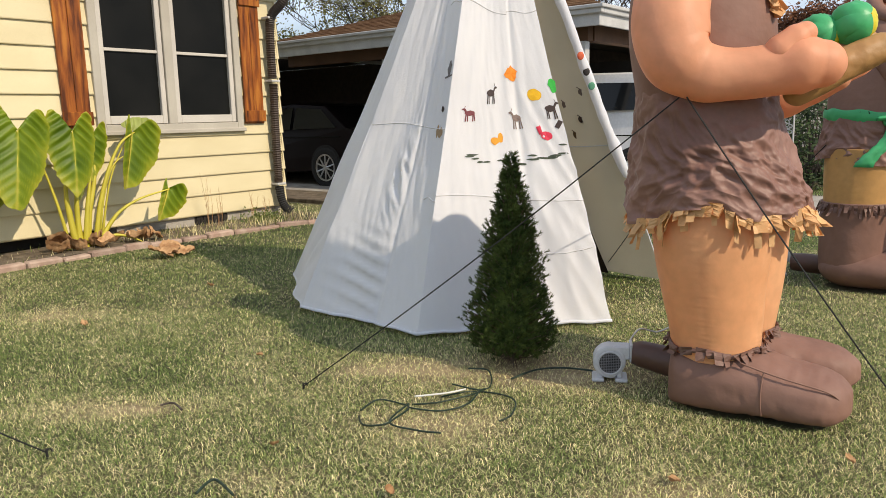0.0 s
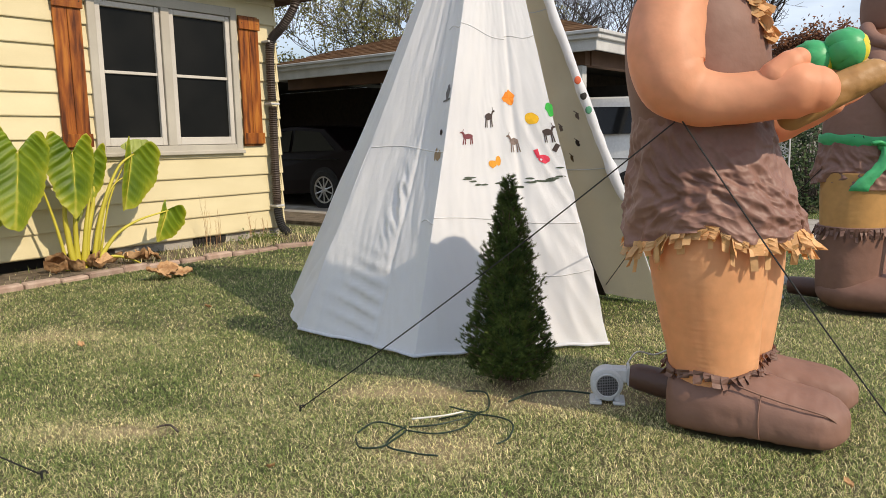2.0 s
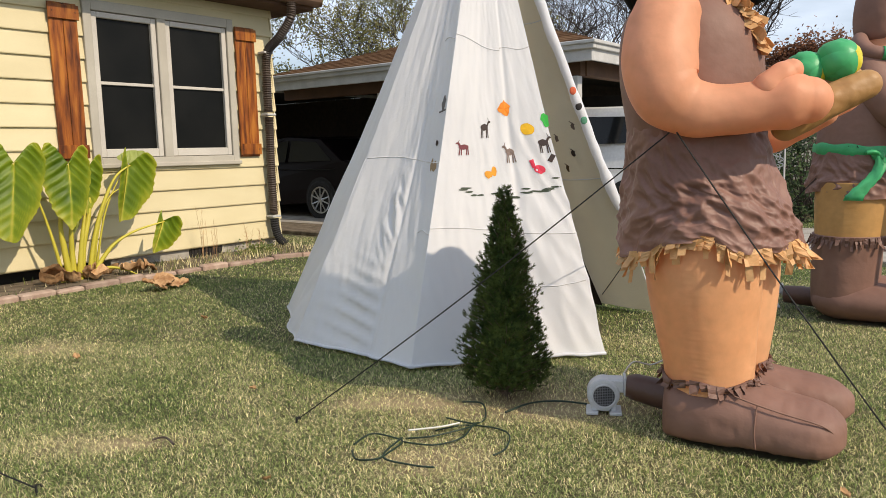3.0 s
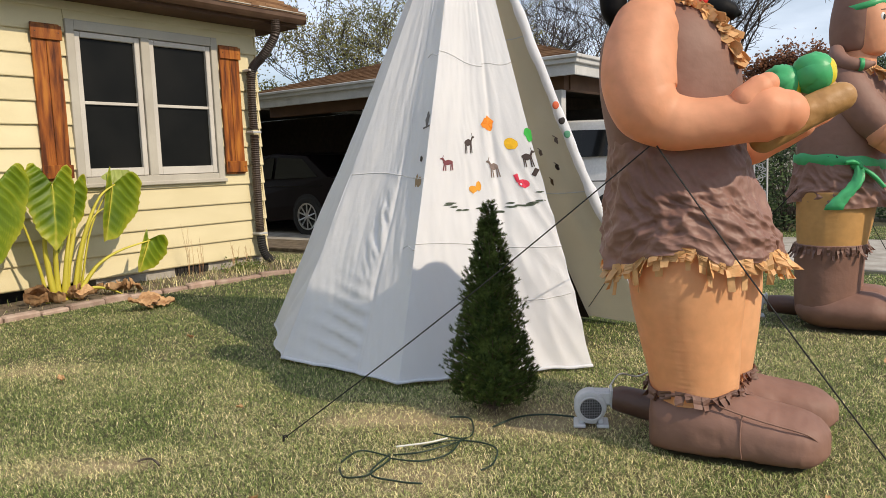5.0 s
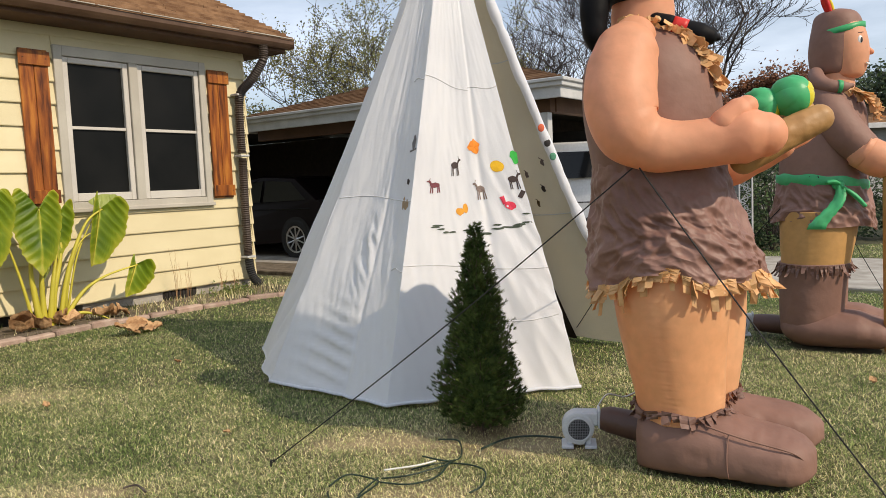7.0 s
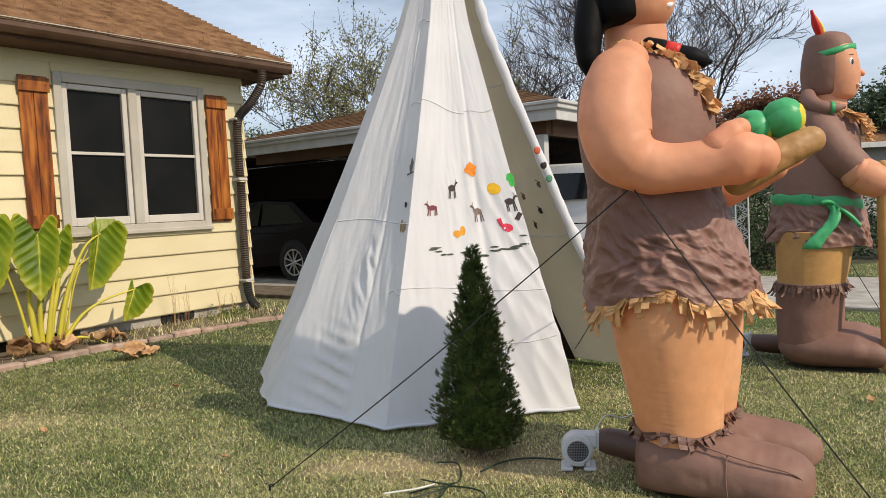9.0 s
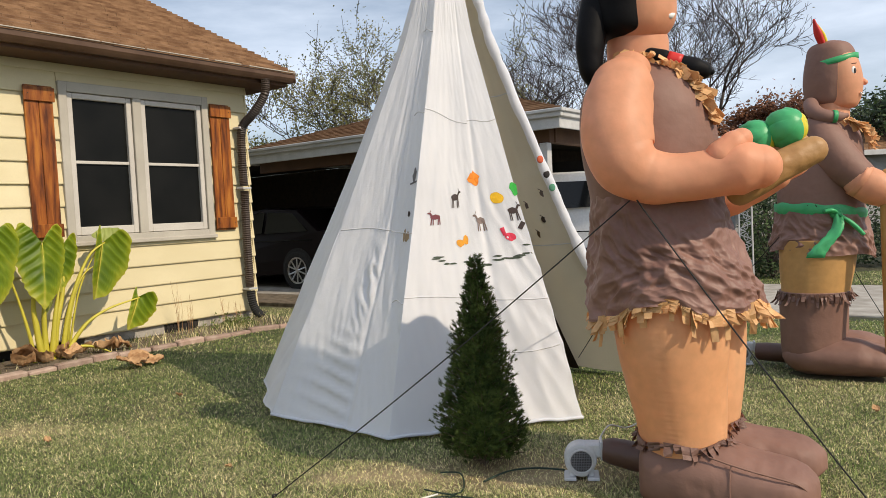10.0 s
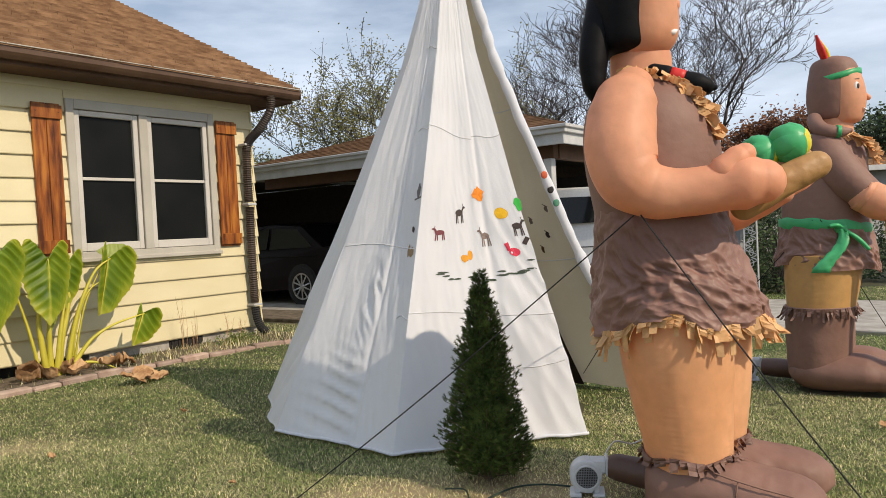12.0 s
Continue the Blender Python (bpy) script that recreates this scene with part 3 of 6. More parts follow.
for s0, s1 in ((WS0 + T, 0.145), (0.245, WS1 - T)):
    a, b, z0, z1 = s0 + 0.004, s1 - 0.004, WZ0 + 0.079, WZ1 - 0.104
    g = Geo()
    w = 0.058
    for q0, q1, y0, y1 in ((a, a + w, z0, z1), (b - w, b, z0, z1), (a + w, b - w, z1 - w, z1), (a + w, b - w, z0, z0 + 0.085)):
        hbox(g, q0, q1, -0.075, 0.006, y0, y1, c=0.006)
    hbox(g, a + w, b - w, -0.07, -0.008, 1.885, 1.917, c=0.004)
    part("sash", g, SASH, win, "pale sash frame")
    for y0, y1 in ((z0 + 0.085, 1.885), (1.917, z1 - w)):
        g = Geo()
        hbox(g, a + w - 0.004, b - w + 0.004, -0.05, -0.034, y0 - 0.004, y1 + 0.004, c=0.002)
        part("pane", g, SCREEN, win, "dark screened pane")
# near-black sheet added behind the panes to stand for the unlit room
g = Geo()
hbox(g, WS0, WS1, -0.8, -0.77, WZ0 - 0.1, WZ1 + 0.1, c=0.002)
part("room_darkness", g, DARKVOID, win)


def shutter(s0, s1):
    """Two upright boards held by a batten at top and bottom."""
    sh = part("shutter", Geo(), SHUTTER, house, "stained cedar board shutter with top and bottom battens")
    mid = 0.5 * (s0 + s1)
    for a, b in ((s0 + 0.008, mid - 0.002), (mid + 0.002, s1 - 0.008)):
        g = Geo()
        hbox(g, a, b, 0.004, 0.026, 1.135, 2.63, c=0.004)
        part("board", g, SHUTTER, sh)
    for z0, z1 in ((1.155, 1.285), (2.475, 2.612)):
        g = Geo()
        hbox(g, s0 - 0.004, s1 + 0.004, 0.028, 0.05, z0, z1, c=0.005)
        part("batten", g, SHUTTER, sh)
        for q in (s0 + 0.035, s1 - 0.035):
            g = Geo()
            g.ball(H(q, 0.052, 0.5 * (z0 + z1)), 0.006, 0, 8, 4)
            part("screw", g, PIPE, sh)


shutter(-0.99, -0.70)
shutter(1.13, 1.42)

# roof: deck, overlapping shingle courses, gutter, soffit
E_OFF, E_Z, PITCH, S_R = 0.50, 3.02, 0.5, 2.04
roof = part("roof", Geo(), SHINGLE, house, "brown asphalt shingle gable roof")
g = Geo()
for sgn in (1, -1):
    base = [(E_OFF - 0.02, E_Z - 0.02), (-4.1, E_Z - 0.02 + PITCH * 4.58), (-4.1, E_Z - 0.12 + PITCH * 4.58), (E_OFF - 0.02, E_Z - 0.10)]
    if sgn < 0:
        base = [(-8.2 - o, z) for o, z in base]
    rr = [[H(s, o, z) for o, z in base] for s in ((S_FAR - 0.4, S_R) if sgn > 0 else (S_R, S_FAR - 0.4))]
    g.rings(rr, 0)
part("roof_deck", g, SOFFIT, roof)
rng = random.Random(5)
g = Geo()
n_c = 36
for k in range(n_c):
    r0, r1 = 0.135 * k, 0.135 * (k + 1) + 0.03
    s = S_FAR - 0.4 + rng.uniform(-0.3, 0.0)
    while s < S_R:
        s1 = min(s + rng.uniform(0.26, 0.34), S_R + 0.012 + rng.uniform(0, 0.012))
        j = rng.uniform(-0.004, 0.004)
        o0, o1 = E_OFF + 0.03 - (r0 + j) / math.sqrt(1 + PITCH ** 2), E_OFF + 0.03 - r1 / math.sqrt(1 + PITCH ** 2)
        za, zb = E_Z + (E_OFF - o0) * PITCH, E_Z + (E_OFF - o1) * PITCH
        lift = 0.036 + rng.uniform(-0.003, 0.005)
        a, b = max(s, S_FAR - 0.4) + 0.0012, s1 - 0.0012
        P = [H(a, o0, za - 0.004), H(b, o0, za - 0.004), H(b, o0 - 0.004, za + lift), H(a, o0 - 0.004, za + lift), H(a, o1, zb + 0.006), H(b, o1, zb + 0.006)]
        g.add(P, [(0, 1, 2, 3), (3, 2, 5, 4), (1, 5, 2), (0, 3, 4)])
        s = s1
part("shingles", g, SHINGLE, roof, kind="stuff")
g = Geo()
sec = [(0.40, 2.905), (0.47, 2.905), (0.495, 2.93), (0.515, 2.955), (0.52, 3.0), (0.535, 3.012), (0.528, 3.022), (0.508, 3.006), (0.50, 2.96), (0.475, 2.92), (0.40, 2.92)]
g.rings([[H(s, o, z) for o, z in sec] for s in (S_FAR - 0.4, S_R + 0.03)], 0)
hbox(g, S_R + 0.026, S_R + 0.032, 0.40, 0.52, 2.905, 3.0, c=0.001)
# broken pale strip paints the lip's highlight together with its worn paint
lip = Geo()
s = S_FAR - 0.4
rng_lip = random.Random(77)
while s < S_R:
    L = rng_lip.uniform(0.3, 1.1)
    lip.tube([H(s, 0.532, 3.019), H(min(s + L, S_R + 0.03), 0.532, 3.019)], rng_lip.uniform(0.004, 0.007), 6)
    s += L + rng_lip.uniform(0.0, 0.12)
gutter = part("gutter", g, GUTTER, house, "brown metal roof gutter")
part("gutter_lip_highlight", lip, TRIM, gutter, "pale lip strip for the gutter's edge highlight and worn paint")
g = Geo()
hbox(g, S_FAR - 0.4, S_R - 0.02, -0.03, 0.385, 2.875, 2.892, c=0.002)
hbox(g, S_FAR - 0.4, S_R - 0.015, 0.386, 0.398, 2.87, 3.0, c=0.002)
hbox(g, S_R - 0.016, S_R - 0.002, -0.5, 0.386, 2.868, 2.99, c=0.002)
part("soffit", g, SOFFIT, house)


def ribbed(g, pts, r, pitch=0.024):
    """A flexible pipe with rings along it."""
    pts = [Vector(p) for p in pts]
    path = []
    for i in range(len(pts) - 1):
        p0, p1, p2, p3 = pts[max(i - 1, 0)], pts[i], pts[i + 1], pts[min(i + 2, len(pts) - 1)]
        n = max(2, int((p2 - p1).length / (pitch / 2)))
        for k in range(n):
            t = k / n
            path.append(0.5 * ((2 * p1) + (p2 - p0) * t + (2 * p0 - 5 * p1 + 4 * p2 - p3) * t * t + (3 * p1 - p0 - 3 * p2 + p3) * t ** 3))
    path.append(pts[-1])
    g.tube(path, [r * (1.0 if i % 2 else 0.82) for i in range(len(path))], 14)


down = part("downspout", Geo(), PIPE, house, "dark brown ribbed downspout pipe at the house corner")
g = Geo()
ribbed(g, [H(1.62, 0.47, 2.91), H(1.62, 0.47, 2.80), H(1.60, 0.45, 2.70), H(1.56, 0.30, 2.52), H(1.54, 0.13, 2.40), H(1.54, 0.075, 2.30)], 0.056)
part("elbow", g, PIPE, down, smooth=False)
for z0, z1, r in ((1.66, 2.32, 0.056), (0.42, 1.60, 0.056)):
    g = Geo()
    ribbed(g, [H(1.54, 0.072, z1), H(1.54 - 0.01, 0.072, 0.5 * (z0 + z1)), H(1.535, 0.072, z0)], r)
    part("pipe_length", g, PIPE, down)
for z in (2.36, 1.63, 0.40):
    g = Geo()
    hbox(g, 1.47, 1.60, 0.004, 0.135, z - 0.014, z + 0.012, c=0.006)
    part("strap", g, FASCIA, down, "pale metal strap")
g = Geo()
ribbed(g, [H(1.535, 0.075, 0.37), H(1.54, 0.09, 0.24), H(1.56, 0.13, 0.12), H(1.60, 0.20, 0.05)], 0.056)
part("outlet", g, TYRE, down, "black ribbed outlet")

# ---- carport house behind ----
CS, CZ, C0, C1 = 4.02, 2.36, -2.95, 3.12
cp = thing("carport_house", H(5, 0, 0), "neighbouring house with open carport under a hipped brown roof", "house")
g = Geo()
KR, PM = 3.03, 0.3
mid = 0.5 * (C0 + C1)
cz = CZ + 0.09
ring = [H(CS, C0, cz), H(CS, C1, cz), H(CS + 12, C1, cz), H(CS + 12, C0, cz), H(CS + KR, mid, cz + PM * KR), H(CS + 12 - KR, mid, cz + PM * KR)]
low = [p - Vector((0, 0, 0.05)) for p in ring[:4]]
g.add(ring + low, [(0, 1, 4), (1, 2, 5, 4), (2, 3, 5), (3, 0, 4, 5), (6, 7, 1, 0), (7, 8, 2, 1), (8, 9, 3, 2), (9, 6, 0, 3)])
cp_roof = part("roof", g, SHINGLE, cp, "brown shingle hipped roof")
g = Geo()
for k in range(20):
    r0, r1 = 0.15 * k, 0.15 * (k + 1) + 0.02
    pa = [H(CS - 0.02 + r0, C0 - 0.02 + r0, cz + PM * r0 + 0.022), H(CS - 0.02 + r0, C1 + 0.02 - r0, cz + PM * r0 + 0.022),
          H(CS + r1, C1 - r1, cz + PM * r1 + 0.006), H(CS + r1, C0 + r1, cz + PM * r1 + 0.006)]
    pb = [p - Vector((0, 0, 0.03)) for p in pa[:2]]
    g.add(pa + pb, [(0, 1, 2, 3), (4, 5, 1, 0)])
part("shingling", g, SHINGLE, cp_roof, kind="stuff")
for z0, z1, d in ((CZ - 0.16, CZ + 0.0, 0.0), (CZ - 0.02, CZ + 0.045, 0.045), (CZ + 0.04, CZ + 0.085, 0.075)):
    for a0, a1, b0, b1 in ((CS - d, CS + 0.03, C0 - d, C1 + d), (CS + 0.031, CS + 11.9, C1 - 0.03, C1 + d), (CS + 0.031, CS + 11.9, C0 - d, C0 + 0.03)):
        g = Geo()
        hbox(g, a0, a1, b0, b1, z0, z1, c=0.008)
        part("fascia_board", g, FASCIA, cp, "grey-white painted fascia moulding")
# ceiling in near-black, the carport's shade put into its colour
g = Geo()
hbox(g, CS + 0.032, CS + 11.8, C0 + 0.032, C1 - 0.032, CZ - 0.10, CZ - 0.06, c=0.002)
# unseen stretch past the roof edge, added to keep sky off the dark car
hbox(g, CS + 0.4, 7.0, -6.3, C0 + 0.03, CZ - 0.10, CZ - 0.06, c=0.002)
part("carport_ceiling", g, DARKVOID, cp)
# beam in soffit brown, not white, to carry the shade under the eave
g = Geo()
hbox(g, CS + 0.28, CS + 0.42, C0 + 0.1, C1 - 0.3, CZ - 0.30, CZ - 0.102, c=0.006)
hbox(g, CS + 0.421, CS + 4.6, C1 - 0.42, C1 - 0.28, CZ - 0.30, CZ - 0.102, c=0.006)
part("beam", g, SOFFIT, cp, "carport beam coloured dark for the shade under the eave")
g = Geo()
hbox(g, CS + 0.25, CS + 0.37, C1 - 0.44, C1 - 0.32, 0.02, CZ - 0.302, c=0.008)
part("post", g, FASCIA, cp, "white square corner post")
# shade of the interior comes from the wall's near-black colour
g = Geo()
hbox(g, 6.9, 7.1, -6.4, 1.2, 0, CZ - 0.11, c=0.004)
# unseen end wall, added to close off light behind the house
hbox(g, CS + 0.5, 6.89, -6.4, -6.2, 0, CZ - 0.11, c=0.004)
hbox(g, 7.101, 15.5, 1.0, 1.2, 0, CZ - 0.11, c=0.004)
cw = part("back_wall", g, BRICK, cp, "brick wall inside the carport, coloured near-black for its shade")
# plain near-black box at the back of the carport
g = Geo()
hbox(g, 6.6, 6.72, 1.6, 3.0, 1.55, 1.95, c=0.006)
part("dark_back_box", g, DARKVOID, cp)
g = Geo()
for o0, o1, z0, z1 in ((-1.42, -1.40, 1.92, 2.06), (-1.24, -1.22, 1.92, 2.06), (-1.40, -1.24, 2.04, 2.06), (-1.40, -1.24, 1.92, 1.94)):
    hbox(g, 6.86, 6.895, o0, o1, z0, z1, c=0.003)
part("wall_vent", g, GREYSIDING, cp, "small square wall vent")
g = Geo()
hbox(g, 3.70, 7.0, -6.4, C1, -0.1, 0.03, c=0.01)
part("slab", g, CONCRETE, cp)


def lattice_post(name, x, y, z0, z1, parent=None):
    """Two slim uprights joined by scroll ironwork, painted white."""
    g = Geo()
    for d in (-0.09, 0.09):
        p = H(x, y + d, 0)
        g.tube([(p.x, p.y, z0), (p.x, p.y, z1)], 0.014, 6)
    z, k = z0 + 0.08, 0
    while z < z1 - 0.1:
        pts = []
        for a in range(13):
            t = a / 12
            pts.append(H(x, y + 0.075 * math.sin(2 * math.pi * t + (0 if k % 2 else math.pi)), z + 0.16 * t))
        g.tube(pts, 0.008, 5)
        c = [H(x, y + 0.03 * math.cos(2 * math.pi * a / 10), z + 0.08 + 0.05 * math.sin(2 * math.pi * a / 10)) for a in range(11)]
        g.tube(c, 0.007, 5)
        z, k = z + 0.16, k + 1
    if parent:
        return part(name, g, FASCIA, parent, "white ornamental iron lattice post")
    return single(name, g, FASCIA, "white ornamental iron lattice post beside the shrubs", "post")


lattice_post("lattice_post", CS + 0.33, -0.62, 0.03, CZ - 0.302, cp)


# ---- tepee ----
T_C, T_TOP = Vector((0.0, 4.95, 0)), 2.88
T_ANG = [201, 252, 312, 371, 425, 470, 516]
T_RAD = [1.18, 1.09, 1.10, 1.33, 1.15, 1.20, 1.53]
PROFILE = [(0, 1.0), (0.4, 0.865), (0.83, 0.72), (1.13, 0.612), (1.7, 0.425), (2.31, 0.228), (2.68, 0.142), (2.9, 0.10)]


def t_profile(z):
    for (z0, r0), (z1, r1) in zip(PROFILE, PROFILE[1:]):
        if z <= z1:
            return r0 + (r1 - r0) * (z - z0) / (z1 - z0)
    return PROFILE[-1][1]


def tepee(k, t, z, folds=True):
    """The cloth between pole k and the next, at the part t of the way and the height z."""
    n = len(T_ANG)
    a0, a1 = radians(T_ANG[k % n]), radians(T_ANG[(k + 1) % n] + (360 if (k + 1) % n == 0 else 0))
    c0 = Vector((math.cos(a0), math.sin(a0), 0)) * T_RAD[k % n]
    c1 = Vector((math.cos(a1), math.sin(a1), 0)) * T_RAD[(k + 1) % n]
    p = c0.lerp(c1, t)
    out = p.normalized()
    q = t_profile(z)
    h = z / T_TOP
    p = p * q
    # cloth sags a little between poles, with slack folds low down
    sag = -0.05 * math.sin(math.pi * t) * (0.4 + math.sin(math.pi * min(1, h * 1.15)))
    if folds:
        warp = noise.noise(Vector((t * 3 + 5 * k, z * 2.5, 1)))
        if k == 0:
            # slack ridges slanting down to the sewn seam, smooth beyond it
            left = 1 / (1 + math.exp((t - 0.63) / 0.018))
            low = math.exp(-((z - 0.22) / 0.22) ** 2) * left * math.exp(-((t - 0.46) / 0.24) ** 2)
            ridge = 1 - abs(math.sin(math.pi * (z + 0.16 * t + 0.03 * warp) / 0.088)) ** 0.7
            sag += 0.030 * low * (ridge - 0.4)
            mid = math.exp(-((z - 0.82) / 0.26) ** 2) * left * math.exp(-((t - 0.54) / 0.10) ** 2)
            sag += 0.024 * mid * (1 - 2.2 * abs(noise.noise(Vector((t * 9 + z * 5, z * 10 + t * 6, 3)))))
            sag -= 0.010 * math.exp(-((t - 0.64) / 0.02) ** 2)
            sag += 0.018 * math.exp(-((t - 0.50) / 0.2) ** 2) * math.exp(-((z - 0.55) / 0.35) ** 2)
        if k == 1:
            right = 1 / (1 + math.exp((0.60 - t) / 0.05))
            body = math.exp(-((z - 0.62) / 0.5) ** 2)
            sag += 0.034 * right * body * (0.6 - 1.6 * abs(noise.noise(Vector((t * 8 + z * 3.4, z * 1.5, 6)))))
            sag -= 0.016 * math.exp(-((t - 0.66) / 0.03) ** 2) * min(1, h * 2)
        if k == 6:
            sag += 0.022 * math.exp(-((z - 0.32) / 0.16) ** 2) * math.sin(math.pi * t) * math.sin(18 * t - 7 * z + 2 * warp)
            sag += 0.045 * math.exp(-((t - 0.62) / 0.22) ** 2) * math.exp(-(z / 0.22) ** 2)
        sag += 0.010 * noise.noise(Vector((t * 4 + k * 7, z * 1.6, 3))) + 0.006 * noise.noise(Vector((t * 11 + k * 7, z * 3.5, 9)))
        sag += 0.0035 * noise.noise(Vector((t * 26 + k * 3 + z * 6, z * 7, 2)))
        sag += 0.004 * noise.noise(Vector((t * 16 + k * 5, z * 1.1, 4))) * (0.3 + h)
    p = p + out * sag * min(1.0, 0.12 + 1.15 * q)
    lean = Vector((0.10 * h, -0.02 * h, 0))
    zz = z
    if z <= 0.001:
        zz = 0.012 + 0.012 * noise.noise(Vector((p.x * 5, p.y * 5, 0)))
    return T_C + p + lean + Vector((0, 0, zz))


DKP = (0.03, 0.025, 0.025)
tp = thing("tepee", T_C, "white canvas tepee with colourful printed motifs and open door flap", "tepee")


def panel(k, NT, NZ, t0=0.0, t1=1.0):
    P = [tepee(k, t0 + (t1 - t0) * i / NT, T_TOP * j / NZ) for j in range(NZ + 1) for i in range(NT + 1)]
    inner = [T_C + (p - T_C) * 0.994 for p in P]
    inner = [Vector((a.x, a.y, b.z)) for a, b in zip(inner, P)]
    q = len(P)
    w = NT + 1
    f = [(j * w + i, j * w + i + 1, (j + 1) * w + i + 1, (j + 1) * w + i) for j in range(NZ) for i in range(NT)]
    g = Geo()
    g.add(P, f, 0)
    g.add(inner, [r[::-1] for r in f], 1)
    rim = [(i, i + 1) for i in range(NT)] + [((j + 1) * w, j * w) for j in range(NZ)] + [(j * w + NT, (j + 1) * w + NT) for j in range(NZ)]
    g.add(P + inner, [(b, a, a + q, b + q) for a, b in rim], 0)
    return part("canvas_panel", g, [CANVAS, CANVAS_IN], tp, smooth=True)


for k in (0, 1, 3, 4, 5, 6):
    panel(k, *((84, 170) if k in (0, 1, 6) else (40, 80)))
# rolled edge of the open flap
g = Geo()
roll = [0.75 + 0.065 * i for i in range(32)]
g.tube([tepee(3, 0.0, z, False) + Vector((0.012 * noise.noise(Vector((z * 5, 1, 0))), -0.01, 0)) for z in roll],
       [0.031 * (1 + 0.55 * noise.noise(Vector((z * 6, 4, 0))) + 0.35 * noise.noise(Vector((z * 15, 2, 0)))) for z in roll], 14, 0, 3, 1.0, True)
part("rolled_edge", g, CANVAS, tp, "rolled canvas door edge", True)
for z, c, nm in ((1.52, (0.70, 0.14, 0.06), "printed_motif"), (1.42, DKP, "printed_motif"), (1.33, (0.10, 0.32, 0.20), "printed_motif")):
    g = Geo()
    q = tepee(3, 0.0, z, False) + Vector((0.0, -0.01, 0)) + Vector((-0.2, -0.97, 0.1)).normalized() * 0.0305
    g.ball(q, (0.022, 0.008, 0.026), 0, 14, 8)
    part(nm, g, mat("print_" + nm, [k * 0.8 for k in c], c, 25, 0.75, 0.05, 200), tp)
# added dark sheet behind the door edge, standing in for the tepee's shaded inside
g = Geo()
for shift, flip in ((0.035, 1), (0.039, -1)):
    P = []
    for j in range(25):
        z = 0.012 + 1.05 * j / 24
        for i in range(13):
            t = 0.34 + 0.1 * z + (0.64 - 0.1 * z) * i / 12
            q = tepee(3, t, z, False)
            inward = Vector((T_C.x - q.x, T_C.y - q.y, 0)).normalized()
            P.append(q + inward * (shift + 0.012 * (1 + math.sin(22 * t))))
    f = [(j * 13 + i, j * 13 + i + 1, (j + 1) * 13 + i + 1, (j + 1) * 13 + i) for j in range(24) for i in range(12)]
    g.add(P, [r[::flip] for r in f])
part("doorway_shade_sheet", g, DOOR_SHADE, tp, "dark brown sheet standing in for shade inside the doorway", True)
# hem and seams
for k, t0, t1, za, zb in ((0, 0.02, 1, 1.12, 1.10), (0, 0.86, 1.0, 0.70, 0.71), (1, 0, 1, 0.72, 0.68), (0, 0.75, 1, 1.80, 1.82), (1, 0, 0.62, 1.82, 1.74), (1, 0.62, 1, 1.74, 1.76), (0, 0.6, 1, 2.34, 2.34), (1, 0.45, 0.98, 0.36, 0.42), (3, 0.02, 0.9, 0.95, 0.95), (3, 0.02, 0.9, 1.98, 1.98)):
    g = Geo()
    pts = []
    for i in range(61):
        t = t0 + (t1 - t0) * i / 60
        z = za + (zb - za) * i / 60 + 0.012 * math.sin(5 * i / 60 + k)
        p = tepee(k, t, z)
        out = (p - T_C).normalized()
        out.z = 0.2
        pts.append(p + out * (0.001 if k != 3 else -0.012))
    g.tube(pts, 0.0034, 5)
    part("seam", g, SEAM, tp)
g = Geo()
for k in (0, 1):
    g.tube([tepee(k, i / 30, 0.0) + Vector((0, 0, 0.006)) for i in range(31)], 0.009, 6)
part("hem", g, CANVAS, tp, smooth=True)


def motif(k, t, z, shape, colour, name="printed_motif", side=1):
    """A flat print on the cloth: outline pieces in metres about its middle, along the cloth and up it."""
    m = mat("print_" + name, [c * 0.85 for c in colour], colour, 25, 0.75, 0.05, 200)
    g = Geo()
    width = (tepee(k, 1, z) - tepee(k, 0, z)).length
    for poly in shape:
        n = len(poly)
        cx, cy = sum(p[0] for p in poly) / n, sum(p[1] for p in poly) / n
        V = []
        for q in ((0, 0),) + tuple((1, i) for i in range(n)):
            x, y = (cx, cy) if q[0] == 0 else poly[q[1]]
            p = tepee(k, t + x / width, z + y)
            e = tepee(k, t + x / width + 0.01, z + y) - p
            up = tepee(k, t + x / width, z + y + 0.02) - p
            nn = e.cross(up).normalized()
            V.append(p + nn * (0.0025 if side > 0 else -0.012))
        g.add(V, [(0, i + 1, (i + 1) % n + 1)[::side] for i in range(n)])
    part(name, g, m, tp)


def blob(a, b, wob=0.15, seed=0, n=14, cx=0, cy=0):
    r = random.Random(seed)
    return [(cx + a * math.cos(2 * math.pi * i / n) * (1 + r.uniform(-wob, wob)), cy + b * math.sin(2 * math.pi * i / n) * (1 + r.uniform(-wob, wob))) for i in range(n)]


def bar(x0, y0, x1, y1, w):
    dx, dy = x1 - x0, y1 - y0
    L = math.hypot(dx, dy)
    nx, ny = -dy / L * w / 2, dx / L * w / 2
    return [(x0 + nx, y0 + ny), (x0 - nx, y0 - ny), (x1 - nx, y1 - ny), (x1 + nx, y1 + ny)]


